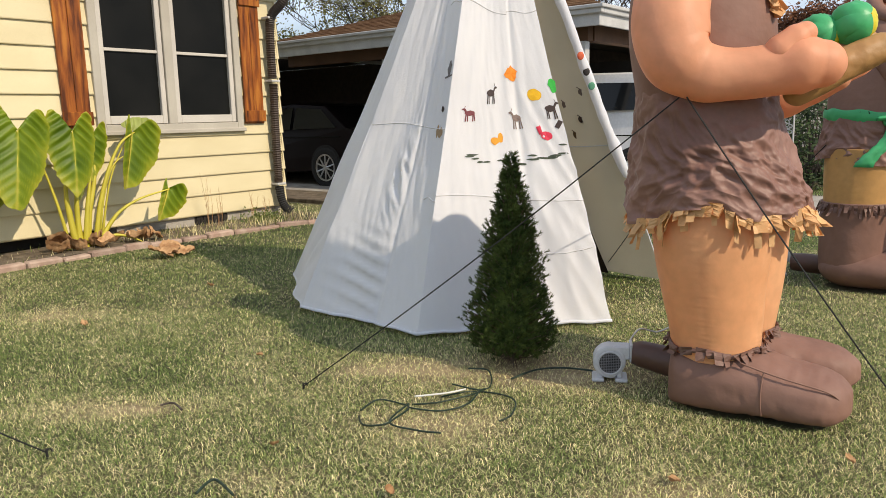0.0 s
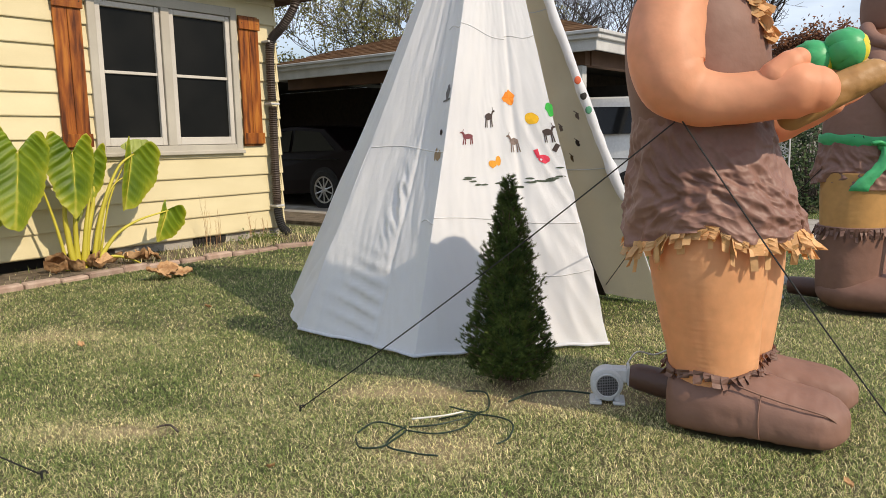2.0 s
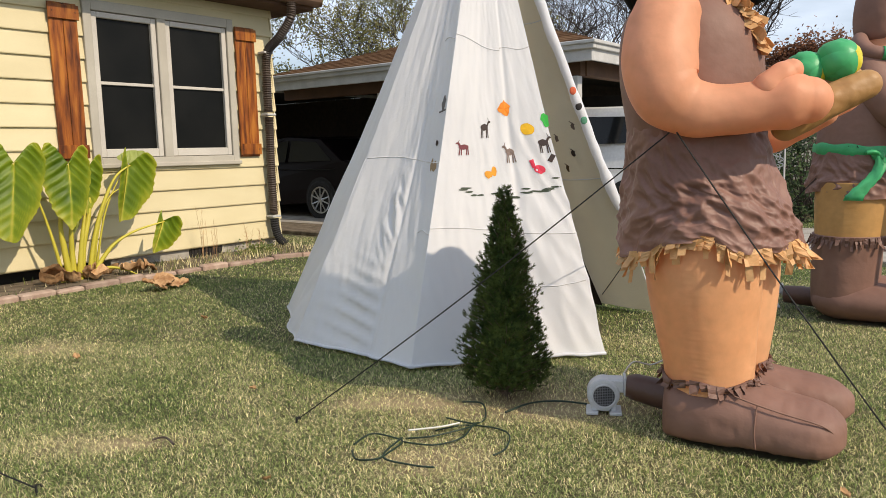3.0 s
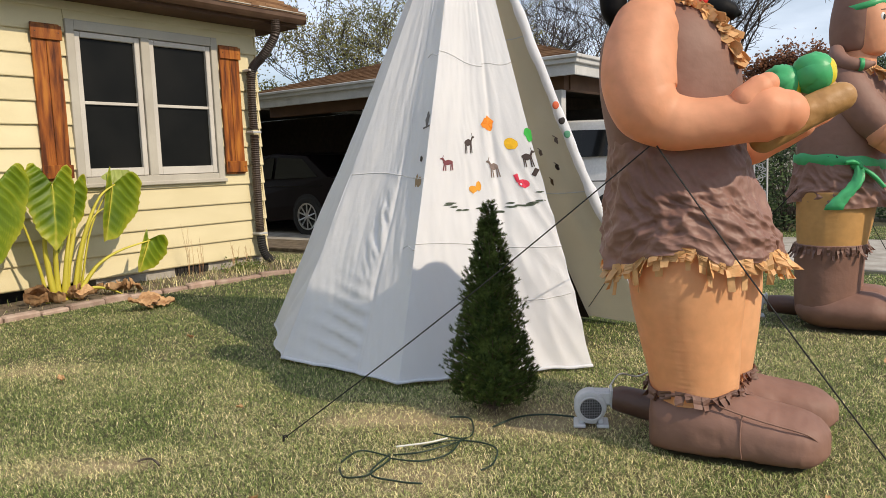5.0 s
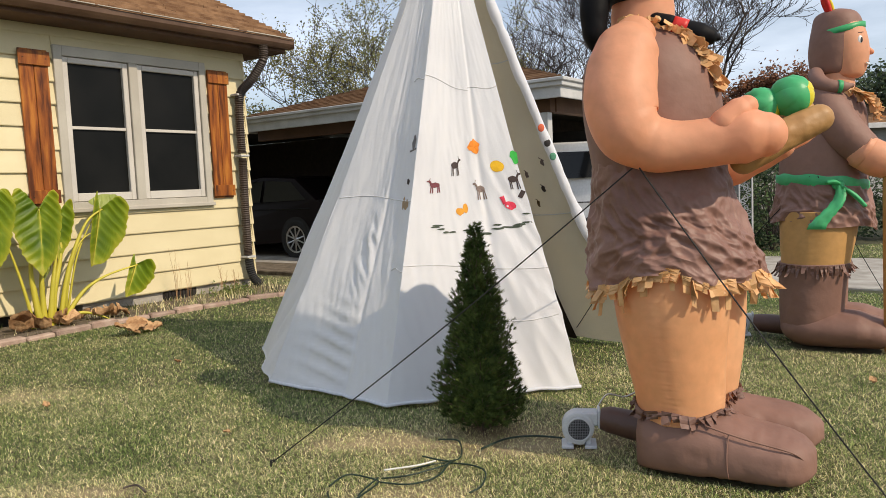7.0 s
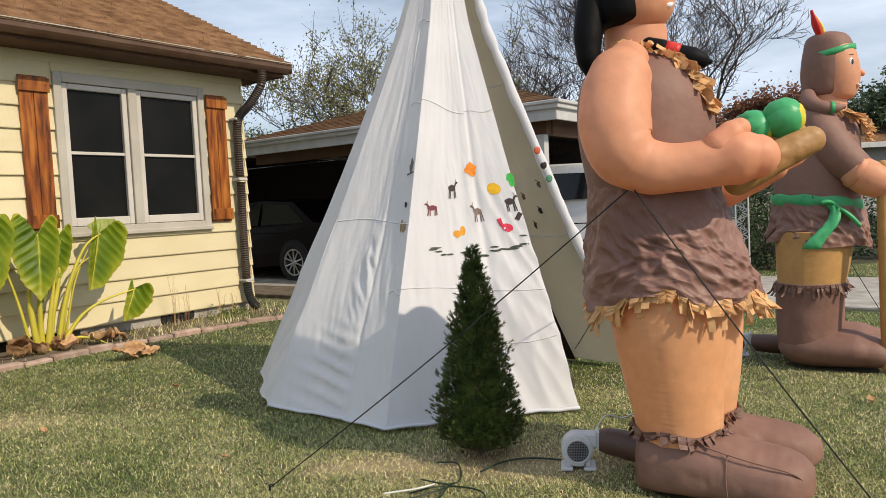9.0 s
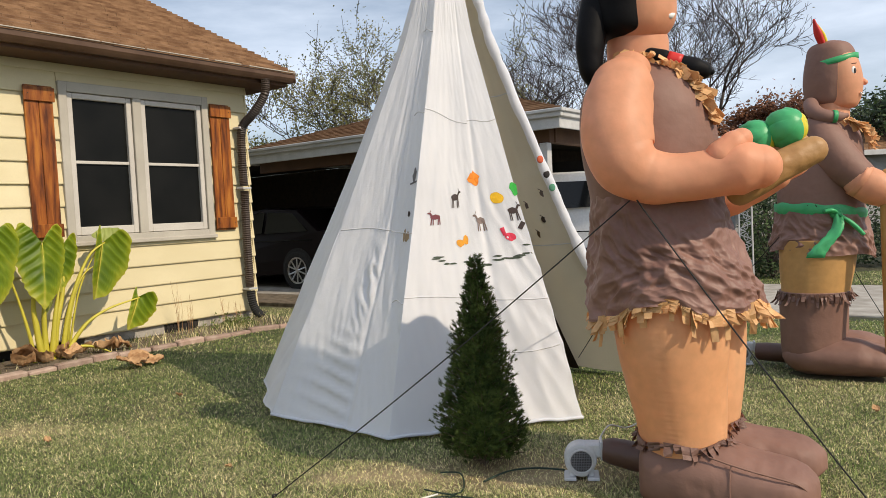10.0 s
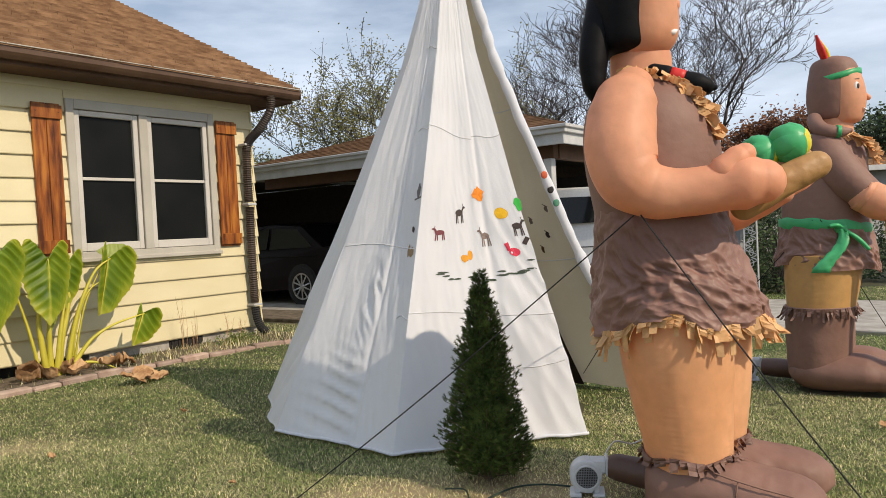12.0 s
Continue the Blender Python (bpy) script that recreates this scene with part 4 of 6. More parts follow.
def stroke_shape(w, h, flip=1):
    """A rounded patch with four short bars below and one above."""
    return [blob(0.30 * w, 0.17 * h, 0.1, 3, 12, 0, 0.05 * h), bar(-0.22 * w, 0, -0.26 * w, -0.5 * h, 0.07 * w), bar(-0.14 * w, 0, -0.12 * w, -0.5 * h, 0.06 * w),
            bar(0.18 * w, 0, 0.17 * w, -0.5 * h, 0.07 * w), bar(0.24 * w, 0, 0.30 * w, -0.48 * h, 0.06 * w),
            bar(-0.22 * w * flip, 0.1 * h, -0.34 * w * flip, 0.30 * h, 0.12 * w), blob(0.11 * w, 0.06 * h, 0.1, 5, 8, -0.40 * w * flip, 0.31 * h),
            bar(-0.36 * w * flip, 0.33 * h, -0.30 * w * flip, 0.52 * h, 0.035 * w)]


DK, MAR, GREYB = (0.045, 0.028, 0.025), (0.16, 0.035, 0.045), (0.19, 0.14, 0.12)
motif(1, 0.19, 1.17, stroke_shape(0.10, 0.085), MAR)
motif(1, 0.39, 1.28, stroke_shape(0.08, 0.115, -1), DK)
motif(1, 0.64, 1.135, stroke_shape(0.10, 0.115), GREYB)
motif(1, 0.93, 1.185, stroke_shape(0.09, 0.11, -1), DK)
motif(1, 0.845, 1.045, [blob(0.034, 0.026, 0.12, 8, 12, 0.01, -0.008), bar(-0.02, 0.0, -0.032, 0.045, 0.014), bar(-0.016, 0.0, -0.018, 0.05, 0.01)], (0.62, 0.03, 0.07))
motif(1, 0.44, 1.025, [blob(0.03, 0.022, 0.2, 8, 12, -0.012, -0.01), blob(0.018, 0.03, 0.1, 4, 8, 0.026, 0.006)], (0.76, 0.33, 0.02))
motif(1, 0.62, 1.39, [blob(0.034, 0.045, 0.32, 11, 16)], (0.82, 0.24, 0.01))
motif(1, 0.82, 1.27, [blob(0.038, 0.034, 0.08, 12, 14)], (0.80, 0.46, 0.01))
motif(1, 0.985, 1.325, [blob(0.020, 0.042, 0.25, 13, 14)], (0.03, 0.42, 0.05))
motif(0, 0.945, 1.425, [blob(0.016, 0.045, 0.25, 14, 14), bar(-0.03, -0.05, 0.025, -0.035, 0.01)], (0.15, 0.14, 0.14))
motif(0, 0.925, 1.20, [blob(0.012, 0.018, 0.2, 15, 10)], DK)
motif(0, 0.925, 1.07, [blob(0.02, 0.028, 0.3, 16, 12, 0.008), blob(0.011, 0.035, 0.2, 17, 10, -0.02, 0.01)], (0.33, 0.23, 0.13))
motif(1, 0.965, 1.10, [bar(-0.012, -0.02, 0.015, 0.02, 0.022)], DK)
rng = random.Random(9)
for i in range(26):
    t = 0.12 + 0.86 * rng.random()
    z = 0.985 - 0.09 * math.sin(math.pi * (t - 0.05)) + rng.uniform(-0.022, 0.022)
    w = rng.uniform(0.02, 0.036)
    motif(1, min(t, 0.955), z, [blob(w, 0.0052, 0.25, i, 10)], (0.055, 0.075, 0.05), "printed_grass")

for t, z, c in ((0.12, 1.30, GREYB), (0.2, 1.12, DK), (0.30, 1.02, (0.12, 0.07, 0.03)), (0.33, 1.22, GREYB)):
    motif(3, t, z, [blob(0.012, 0.022, 0.3, int(100 * t), 12), bar(-0.014, 0.012, 0.013, 0.034, 0.006)], c, "printed_motif", -1)

# ---- little spruce ----
spruce = thing("spruce", (0.15, 3.52, 0), "small dense dark green cone-shaped spruce on the lawn", "tree")
g = Geo()
g.tube([(0.15, 3.52, -0.05), (0.153, 3.52, 0.3), (0.15, 3.525, 0.95)], [0.028, 0.02, 0.004], 8)
rng = random.Random(12)
for i in range(26):
    a = rng.uniform(0, 2 * math.pi)
    r = rng.uniform(0.08, 0.2)
    g.tube([(0.15, 3.52, rng.uniform(0.03, 0.1)), (0.15 + r * math.cos(a), 3.52 + r * math.sin(a), rng.uniform(0.0, 0.09))], [0.004, 0.0015], 4)
part("trunk", g, SPRUCE_WOOD, spruce)


def tuft(V, F, c, d, n, length, rng, w=0.0016):
    """A shoot: needles leaning off a short stem."""
    d = d.normalized()
    s = d.orthogonal().normalized()
    t = d.cross(s)
    for k in range(n):
        a = rng.uniform(0, 2 * math.pi)
        side = s * math.cos(a) + t * math.sin(a)
        b = c + d * length * rng.uniform(-0.5, 0.6)
        tip = b + (d * rng.uniform(0.5, 1.1) + side * rng.uniform(0.5, 1.0)).normalized() * length * rng.uniform(0.6, 1.0)
        e = d.cross(side) * w
        i = len(V)
        V.extend([b - e, b + e, tip])
        F.append((i, i + 1, i + 2))




def spruce_radius(z):
    """Half the width of the crown at a height."""
    h = (z - 0.05) / 0.90
    return (0.226 * (1 - h) ** 0.88 + 0.010) * (1.0 if h > 0.10 else 0.74 + 2.6 * h)


def spruce_crown():
    """Upturned shoots set with short needles, gathered on boughs, with dark gaps between them."""
    V, F, W = [], [], Geo()
    boughs = []
    for i in range(420):
        z = 0.05 + 0.88 * (i / 420) ** 1.25
        a = i * 2.39996 + rng.uniform(-0.35, 0.35)
        boughs.append((z, a, spruce_radius(z) * rng.uniform(0.84, 1.16)))
    for z, a, R in boughs:
        out = Vector((math.cos(a), math.sin(a), 0))
        side = Vector((-math.sin(a), math.cos(a), 0))
        tip = Vector((0.15, 3.52, z)) + out * R + Vector((0, 0, 0.03))
        W.tube([Vector((0.15, 3.52, z - 0.05)), Vector((0.15, 3.52, z - 0.02)) + out * R * 0.55, tip], [0.003, 0.002, 0.001], 4)
        for k in range(7 if z < 0.7 else 4):
            c = tip - out * rng.uniform(-0.006, 0.062) * min(1, R * 6) + side * rng.gauss(0, 0.024) * min(1, R * 7) + Vector((0, 0, rng.gauss(0, 0.020)))
            d = (out * rng.uniform(0.5, 1.1) + side * rng.gauss(0, 0.5) + Vector((0, 0, rng.uniform(0.35, 1.2)))).normalized()
            tuft(V, F, c, d, 34, rng.uniform(0.016, 0.022), rng, 0.00125)
    for i in range(1500):
        z = 0.06 + 0.84 * rng.random() ** 1.3
        a = rng.uniform(0, 2 * math.pi)
        R = spruce_radius(z) * rng.uniform(0.6, 0.97)
        tuft(V, F, Vector((0.15 + R * math.cos(a), 3.52 + R * math.sin(a), z)), Vector((math.cos(a), math.sin(a), 0.7)), 20, 0.020, rng, 0.0015)
    for k in range(7):
        tuft(V, F, Vector((0.15 + rng.gauss(0, 0.006), 3.52, 0.925 + 0.008 * k)), Vector((rng.gauss(0, 0.3), rng.gauss(0, 0.3), 1)), 26, 0.02, rng, 0.0013)
    g = Geo()
    g.add(V, F)
    part("crown", g, SPRUCE, spruce)
    part("branchwork", W, SPRUCE_WOOD, spruce, kind="stuff")


spruce_crown()
g = Geo()
g.stack([(0.06, 0.15, 3.52, 0.08, 0.08), (0.13, 0.15, 3.52, 0.135, 0.135), (0.3, 0.15, 3.52, 0.115, 0.115), (0.6, 0.15, 3.52, 0.066, 0.066), (0.90, 0.15, 3.52, 0.006, 0.006)], 14, rough=0.3, fscale=20)
part("inner_foliage", g, SPRUCE, spruce)

# ---- inflatables ----
def fringe(g, ring, drop, n, slot, rng, width=0.024, flare=0.35, c=None):
    """Cut strips hanging and curling from points along a ring."""
    L = [Vector(p) for p in ring]
    c = c or sum(L, Vector()) / len(L)
    for i in range(n):
        u = (i + rng.uniform(-0.4, 0.4)) / n * (len(L) - 1)
        k = min(max(int(u), 0), len(L) - 2)
        p = L[k].lerp(L[k + 1], u - k)
        along = (L[k + 1] - L[k]).normalized()
        out = p - c
        out.z = 0
        out.normalize()
        h, w = drop * rng.uniform(0.55, 1.15), width * rng.uniform(0.6, 1.2)
        kick, tw = flare * rng.uniform(-0.3, 1.5), rng.uniform(-1.4, 1.4)
        V = []
        for j in range(4):
            t = j / 3
            q = p + Vector((0, 0, 0.012 - h * t)) + out * (0.004 + kick * h * t * t + 0.004 * math.sin(7 * t + i))
            a = along * math.cos(tw * t) + out * math.sin(tw * t)
            ww = w * (1 - 0.25 * t)
            V += [q - a * ww / 2, q + a * ww / 2, q + a * ww / 2 + out * 0.0025, q - a * ww / 2 + out * 0.0025]
        g.rings([V[4 * j:4 * j + 4] for j in range(4)], slot)


def ring_of(z, x, y, rx, ry, n=48, a0=0.0, a1=2 * math.pi, wob=0.0):
    return [(x + rx * math.cos(a), y + ry * math.sin(a), z + wob * math.sin(5 * a)) for a in (a0 + (a1 - a0) * i / n for i in range(n + 1))]


def crumpled_skirt(g, levels, slot, amp, seg=380, rows=130, hem=None):
    """A skirt of creased sheet: flat facets that meet in sharp slanting folds, with a wavy hem."""
    rr = []
    for j in range(rows + 1):
        t = j / rows
        u = t * (len(levels) - 1)
        k = min(int(u), len(levels) - 2)
        f = u - k
        f = f * f * (3 - 2 * f) * 0.5 + f * 0.5
        z, x, y, rx, ry = [a + (b - a) * f for a, b in zip(levels[k], levels[k + 1])]
        ring = []
        for i in range(seg):
            a = 2 * math.pi * i / seg
            c, s = math.cos(a), math.sin(a)
            q = Vector((c * 1.3, s * 1.3, z * 4.4))
            q = q + 0.30 * Vector((noise.noise(q * 1.1), noise.noise(q * 1.1 + Vector((7, 0, 0))), noise.noise(q * 1.1 + Vector((0, 7, 0)))))
            e = 0.0
            for k2, w2, sh in ((1.5, 2.3, 0.0), (3.1, 1.9, 11.0), (6.0, 1.0, 4.0)):
                near, _ = noise.voronoi(Vector((q.x * k2 + sh, q.y * k2 + 2 * sh, q.z * k2 + 0.5 * k2 * c + 3 * sh)))
                e += w2 * (near[0] - 0.5)
            d = amp * e * min(1, 0.25 + 1.5 * (1 - t))
            dz = hem(a) * (1 - t) ** 2 if hem else 0.010 * math.sin(3 * a + 1) * (1 - t)
            ring.append((x + (rx + d) * c, y + (ry + d) * s, z + dz))
        rr.append(ring)
    g.rings(rr, slot, cap=False)


def boot(g, cx, cy, ahead, slot, sections):
    """A flat-soled rounded boot, lofted from heel to toe through (distance, half width, top height)."""
    d = Vector((ahead[0], ahead[1], 0)).normalized()
    sd = Vector((-d.y, d.x, 0))
    lv = []
    for i in range(len(sections) - 1):
        p0, p1, p2, p3 = sections[max(i - 1, 0)], sections[i], sections[i + 1], sections[min(i + 2, len(sections) - 1)]
        for k in range(6):
            t = k / 6
            lv.append([0.5 * (2 * b + (c - a) * t + (2 * a - 5 * b + 4 * c - e) * t * t + (3 * b - a - 3 * c + e) * t ** 3) for a, b, c, e in zip(p0, p1, p2, p3)])
    lv.append(list(sections[-1]))
    rr = []
    for u, w, top in lv:
        ring = []
        for k in range(44):
            a = 2 * math.pi * k / 44
            c, s = math.cos(a), math.sin(a)
            pw = 2.5 if s > 0 else 3.6
            e = (abs(c) ** pw + abs(s) ** pw) ** (-1 / pw)
            zc = 0.46 * top
            rise = 0.05 * (max(0.0, u - 0.40) / 0.1) ** 2
            lz = zc + e * s * (top - zc if s > 0 else zc - rise)
            pull = 0.0035 * noise.noise(Vector((u * 16, a * 3, cx * 9))) - 0.006 * abs(noise.noise(Vector((u * 34, a * 1.6, cx * 5)))) * (1 if u > 0.12 else 0.3)
            p = Vector((cx, cy, 0)) + d * u + sd * (w + pull) * e * c
            ring.append((p.x, p.y, max(0.0, lz + pull * s)))
        rr.append(ring)
    g.rings(rr, slot)


def blower(x, y, turn):
    """A small snail-shell fan with a round guard, standing on feet."""
    b = thing("blower", (x, y, 0), "light grey plastic air blower fan on the grass", "blower")
    m = Matrix.Translation((x, y, 0)) @ Matrix.Rotation(turn, 4, "Z")
    g = Geo()
    prof = []
    for i in range(40):
        a = 2 * math.pi * i / 40
        r = 0.066 + 0.010 * ((a + 1.2) % (2 * math.pi)) / (2 * math.pi)
        prof.append((r * math.cos(a), r * math.sin(a)))
    rr = []
    for yy, k in ((-0.042, 0.86), (-0.040, 0.95), (-0.034, 1.0), (0.034, 1.0), (0.040, 0.95), (0.042, 0.86)):
        rr.append([m @ Vector((px * k, yy, 0.088 + pz * k)) for px, pz in prof])
    g.rings(rr[::-1], 0)
    g.box((0.01, -0.036, 0.096), (0.088, 0.036, 0.158), 0, m, 0.008)
    g.box((0.084, -0.044, 0.088), (0.096, 0.044, 0.166), 0, m, 0.006)
    part("housing", g, PLASTIC, b, smooth=False)
    g = Geo()
    c = [m @ Vector((0.050 * math.cos(a), -0.0455, 0.084 + 0.050 * math.sin(a))) for a in (2 * math.pi * i / 28 for i in range(29))]
    g.tube(c, 0.004, 6)
    part("guard_ring", g, PLASTIC, b)
    g = Geo()
    g.rings([[m @ Vector((0.047 * math.cos(a), yy, 0.084 + 0.047 * math.sin(a))) for a in (2 * math.pi * i / 24 for i in range(24))] for yy in (-0.0425, -0.0435)], 0)
    part("fan_opening", g, TYRE, b)
    g = Geo()
    for i in range(-6, 7):
        h = 0.046
        q = i * 0.0072
        e = math.sqrt(max(h * h - q * q, 1e-6))
        g.tube([m @ Vector((q, -0.046, 0.084 - e)), m @ Vector((q, -0.046, 0.084 + e))], 0.0012, 4)
        g.tube([m @ Vector((-e, -0.0465, 0.084 + q)), m @ Vector((e, -0.0465, 0.084 + q))], 0.0012, 4)
    part("guard", g, GRILLE, b, "grey mesh guard")
    for sx in (-1, 1):
        g = Geo()
        g.box((sx * 0.05 - 0.026, -0.055, 0.0), (sx * 0.05 + 0.026, 0.055, 0.014), 0, m, 0.004)
        g.box((sx * 0.042 - 0.012, -0.035, 0.013), (sx * 0.042 + 0.012, 0.035, 0.045), 0, m, 0.004)
        part("foot", g, PLASTIC, b)
    return b


def inflatable_one():
    """Kneeling-height inflatable statue with black hair, holding a basket log of round vegetables."""
    M = [SKIN, LEGSKIN, BROWN, CRUMPLE, FRINGE, FRINGE_BROWN, HAIR, RED, LOG, GREEN, YELLOW, WHITE, DARKTUBE]
    SK, LG, BR, CR, FR, FB, HA, RD, LO, GR, YE, WH, DT = range(13)
    rng = random.Random(21)
    g = Geo()
    # boots
    near = [(-0.158, 0.05, 0.18), (-0.150, 0.11, 0.225), (-0.110, 0.158, 0.241), (0.0, 0.176, 0.245), (0.10, 0.175, 0.243), (0.17, 0.170, 0.232),
            (0.25, 0.167, 0.212), (0.33, 0.166, 0.198), (0.40, 0.155, 0.186), (0.445, 0.130, 0.170), (0.475, 0.095, 0.150), (0.492, 0.055, 0.130), (0.498, 0.015, 0.11)]
    boot(g, 0.928, 2.970, (0.88, -0.47), BR, near)
    boot(g, 1.085, 3.25, (0.944, -0.33), BR, [(-0.19, 0.06, 0.17), (-0.17, 0.13, 0.225), (-0.06, 0.172, 0.24), (0.08, 0.175, 0.24), (0.18, 0.165, 0.222),
                                              (0.28, 0.155, 0.200), (0.38, 0.148, 0.186), (0.45, 0.120, 0.164), (0.485, 0.08, 0.140), (0.505, 0.045, 0.12), (0.512, 0.015, 0.105)])
    # sewn edges: along the side of the toe cap, and round the instep
    ad, sdv = Vector((0.882, -0.471, 0)), Vector((0.471, 0.882, 0))
    toe = Vector((0.928, 2.970, 0))
    g.tube([toe + ad * u - sdv * w + Vector((0, 0, z)) for u, w, z in ((0.12, 0.150, 0.222), (0.20, 0.150, 0.200), (0.30, 0.150, 0.178), (0.39, 0.143, 0.160), (0.435, 0.126, 0.140), (0.462, 0.100, 0.105), (0.465, 0.092, 0.06))], 0.0035, 6, BR, 5)
    g.tube([toe + ad * u - sdv * w + Vector((0, 0, z)) for u, w, z in ((0.205, 0.146, 0.202), (0.20, 0.166, 0.14), (0.20, 0.169, 0.08), (0.205, 0.160, 0.03))], 0.0028, 6, BR, 5)
    # legs
    g.stack([(0.20, 0.937, 2.985, 0.168, 0.165), (0.28, 0.934, 2.985, 0.174, 0.170), (0.45, 0.918, 2.985, 0.196, 0.190), (0.66, 0.903, 2.985, 0.222, 0.215), (0.85, 0.895, 2.99, 0.225, 0.22)], 96, LG, steps=24, rough=0.012, fscale=9, seams=(4.22, 5.5))
    g.stack([(0.20, 1.085, 3.25, 0.172, 0.17), (0.45, 1.085, 3.25, 0.205, 0.20), (0.66, 1.085, 3.25, 0.215, 0.21), (0.80, 1.06, 3.20, 0.2, 0.18)], 36, LG, rough=0.012)
    # boot cuffs
    fringe(g, ring_of(0.245, 0.938, 2.985, 0.180, 0.178, wob=0.008), 0.042, 34, FB, rng, 0.040, 0.7)
    fringe(g, ring_of(0.245, 1.085, 3.25, 0.182, 0.18), 0.042, 34, FB, rng, 0.040, 0.7)
    g.tube(ring_of(0.240, 0.938, 2.985, 0.174, 0.171, wob=0.008), 0.010, 6, FB)

    # skirt and its fringe, the hem lifted in front
    def hem(a):
        return 0.072 * math.exp(-((a - 4.35) / 0.50) ** 2) + 0.035 * math.exp(-((a - 5.5) / 0.6) ** 2) + 0.010 * math.sin(5 * a) + 0.006 * math.sin(13 * a)

    sk = [(0.735, 0.955, 3.06, 0.350, 0.322), (0.83, 0.94, 3.06, 0.342, 0.316), (0.97, 0.915, 3.06, 0.308, 0.295), (1.10, 0.895, 3.06, 0.275, 0.265), (1.24, 0.883, 3.06, 0.262, 0.255)]
    crumpled_skirt(g, sk, CR, 0.017, hem=hem)
    for n, drop, wd, fl, inset in ((60, 0.085, 0.044, 0.25, 0.008), (64, 0.055, 0.052, 0.55, 0.002), (26, 0.115, 0.036, 0.10, 0.02)):
        ring = [(0.955 + (0.350 - inset) * math.cos(a), 3.06 + (0.322 - inset) * math.sin(a), 0.742 + hem(a)) for a in (2 * math.pi * i / 96 for i in range(97))]
        fringe(g, ring, drop, n, FR, rng, wd, fl)
    # trunk of the body
    g.stack([(1.16, 0.885, 3.06, 0.255, 0.25), (1.26, 0.875, 3.06, 0.262, 0.255), (1.42, 0.862, 3.06, 0.272, 0.262), (1.56, 0.852, 3.06, 0.262, 0.25), (1.66, 0.845, 3.07, 0.225, 0.22), (1.735, 0.835, 3.08, 0.15, 0.15), (1.765, 0.83, 3.08, 0.11, 0.11)], 96, BR, steps=16, rough=0.015, seams=(5.4, 4.35))
    # neck, head, hair
    g.stack([(1.71, 0.838, 3.08, 0.132, 0.122), (1.78, 0.838, 3.08, 0.124, 0.118), (1.85, 0.84, 3.08, 0.122, 0.116), (1.90, 0.835, 3.08, 0.11, 0.11)], 36, SK, rough=0.02, fscale=9)
    g.stack([(1.845, 0.835, 3.05, 0.07, 0.07), (1.865, 0.842, 3.05, 0.105, 0.10), (1.92, 0.852, 3.05, 0.132, 0.132), (2.02, 0.848, 3.05, 0.14, 0.145), (2.15, 0.838, 3.05, 0.145, 0.15), (2.26, 0.82, 3.06, 0.11, 0.12), (2.31, 0.815, 3.06, 0.03, 0.04)], 44, SK, rough=0.02, fscale=8)
    g.stack([(1.86, 0.775, 3.075, 0.07, 0.09), (1.89, 0.768, 3.075, 0.115, 0.145), (2.0, 0.765, 3.075, 0.125, 0.165), (2.14, 0.765, 3.075, 0.135, 0.18), (2.27, 0.77, 3.07, 0.13, 0.16), (2.34, 0.78, 3.07, 0.06, 0.07)], 40, HA, rough=0.03)
    g.ball((0.955, 2.985, 2.035), (0.026, 0.02, 0.028), SK, 14, 8)
    # white mouth patch, a thin crescent
    pts = [(0.900 + 0.020 * k, 2.944 + 0.009 * k, 1.945 - 0.024 * math.sin(math.pi * (k + 0.2) / 4)) for k in range(4)]
    g.tube(pts, [0.004, 0.013, 0.014, 0.004], 8, WH, 3)
    # braid behind the shoulder, and the tied one lying on the chest
    g.tube([(0.69, 3.06, 2.08), (0.655, 3.03, 1.95), (0.632, 3.01, 1.84), (0.628, 3.0, 1.74), (0.636, 3.0, 1.665)], [0.062, 0.062, 0.058, 0.048, 0.02], 18, HA, 5, 1.0, True)
    g.tube([(0.86, 2.975, 1.77), (0.905, 2.95, 1.752)], [0.034, 0.036], 14, HA, 3, 1.0, True)
    g.tube([(0.915, 2.945, 1.748), (0.965, 2.93, 1.727)], [0.036, 0.036], 16, RD, 3)
    g.tube([(0.965, 2.93, 1.726), (1.01, 2.915, 1.705), (1.05, 2.905, 1.69), (1.072, 2.90, 1.684)], [0.036, 0.042, 0.032, 0.012], 16, HA, 4, 1.0, True)
    # ragged collar
    col = [Vector(p) for p in ((0.70, 2.99, 1.775), (0.76, 2.955, 1.785), (0.83, 2.925, 1.772), (0.90, 2.915, 1.735), (0.955, 2.90, 1.685), (1.0, 2.885, 1.63), (1.04, 2.89, 1.565), (1.055, 2.92, 1.52))]
    for i in range(len(col) - 1):
        a, b = col[i], col[i + 1]
        for j in range(9):
            p = a.lerp(b, rng.random()) + Vector((rng.uniform(-0.012, 0.012), rng.uniform(-0.02, 0.0), rng.uniform(-0.012, 0.012)))
            big = 1.0 if i > 2 else 0.55
            d = Vector((rng.uniform(0.1, 1), rng.uniform(-0.6, 0.1), rng.uniform(-1.0, -0.1))).normalized() * rng.uniform(0.03, 0.075) * big
            w = d.cross(Vector((rng.uniform(-1, 1), -1, rng.uniform(-1, 1)))).normalized() * rng.uniform(0.012, 0.024) * big
            t = d.cross(w).normalized() * 0.002
            q = p + d * 0.5 + t * rng.uniform(-5, 5)
            g.rings([[p - w, p + w, p + w + t, p - w + t], [q - w, q + w, q + w + t, q - w + t], [p + d - w * 0.7, p + d + w * 0.7, p + d + w * 0.7 + t, p + d - w * 0.7 + t]], FR)
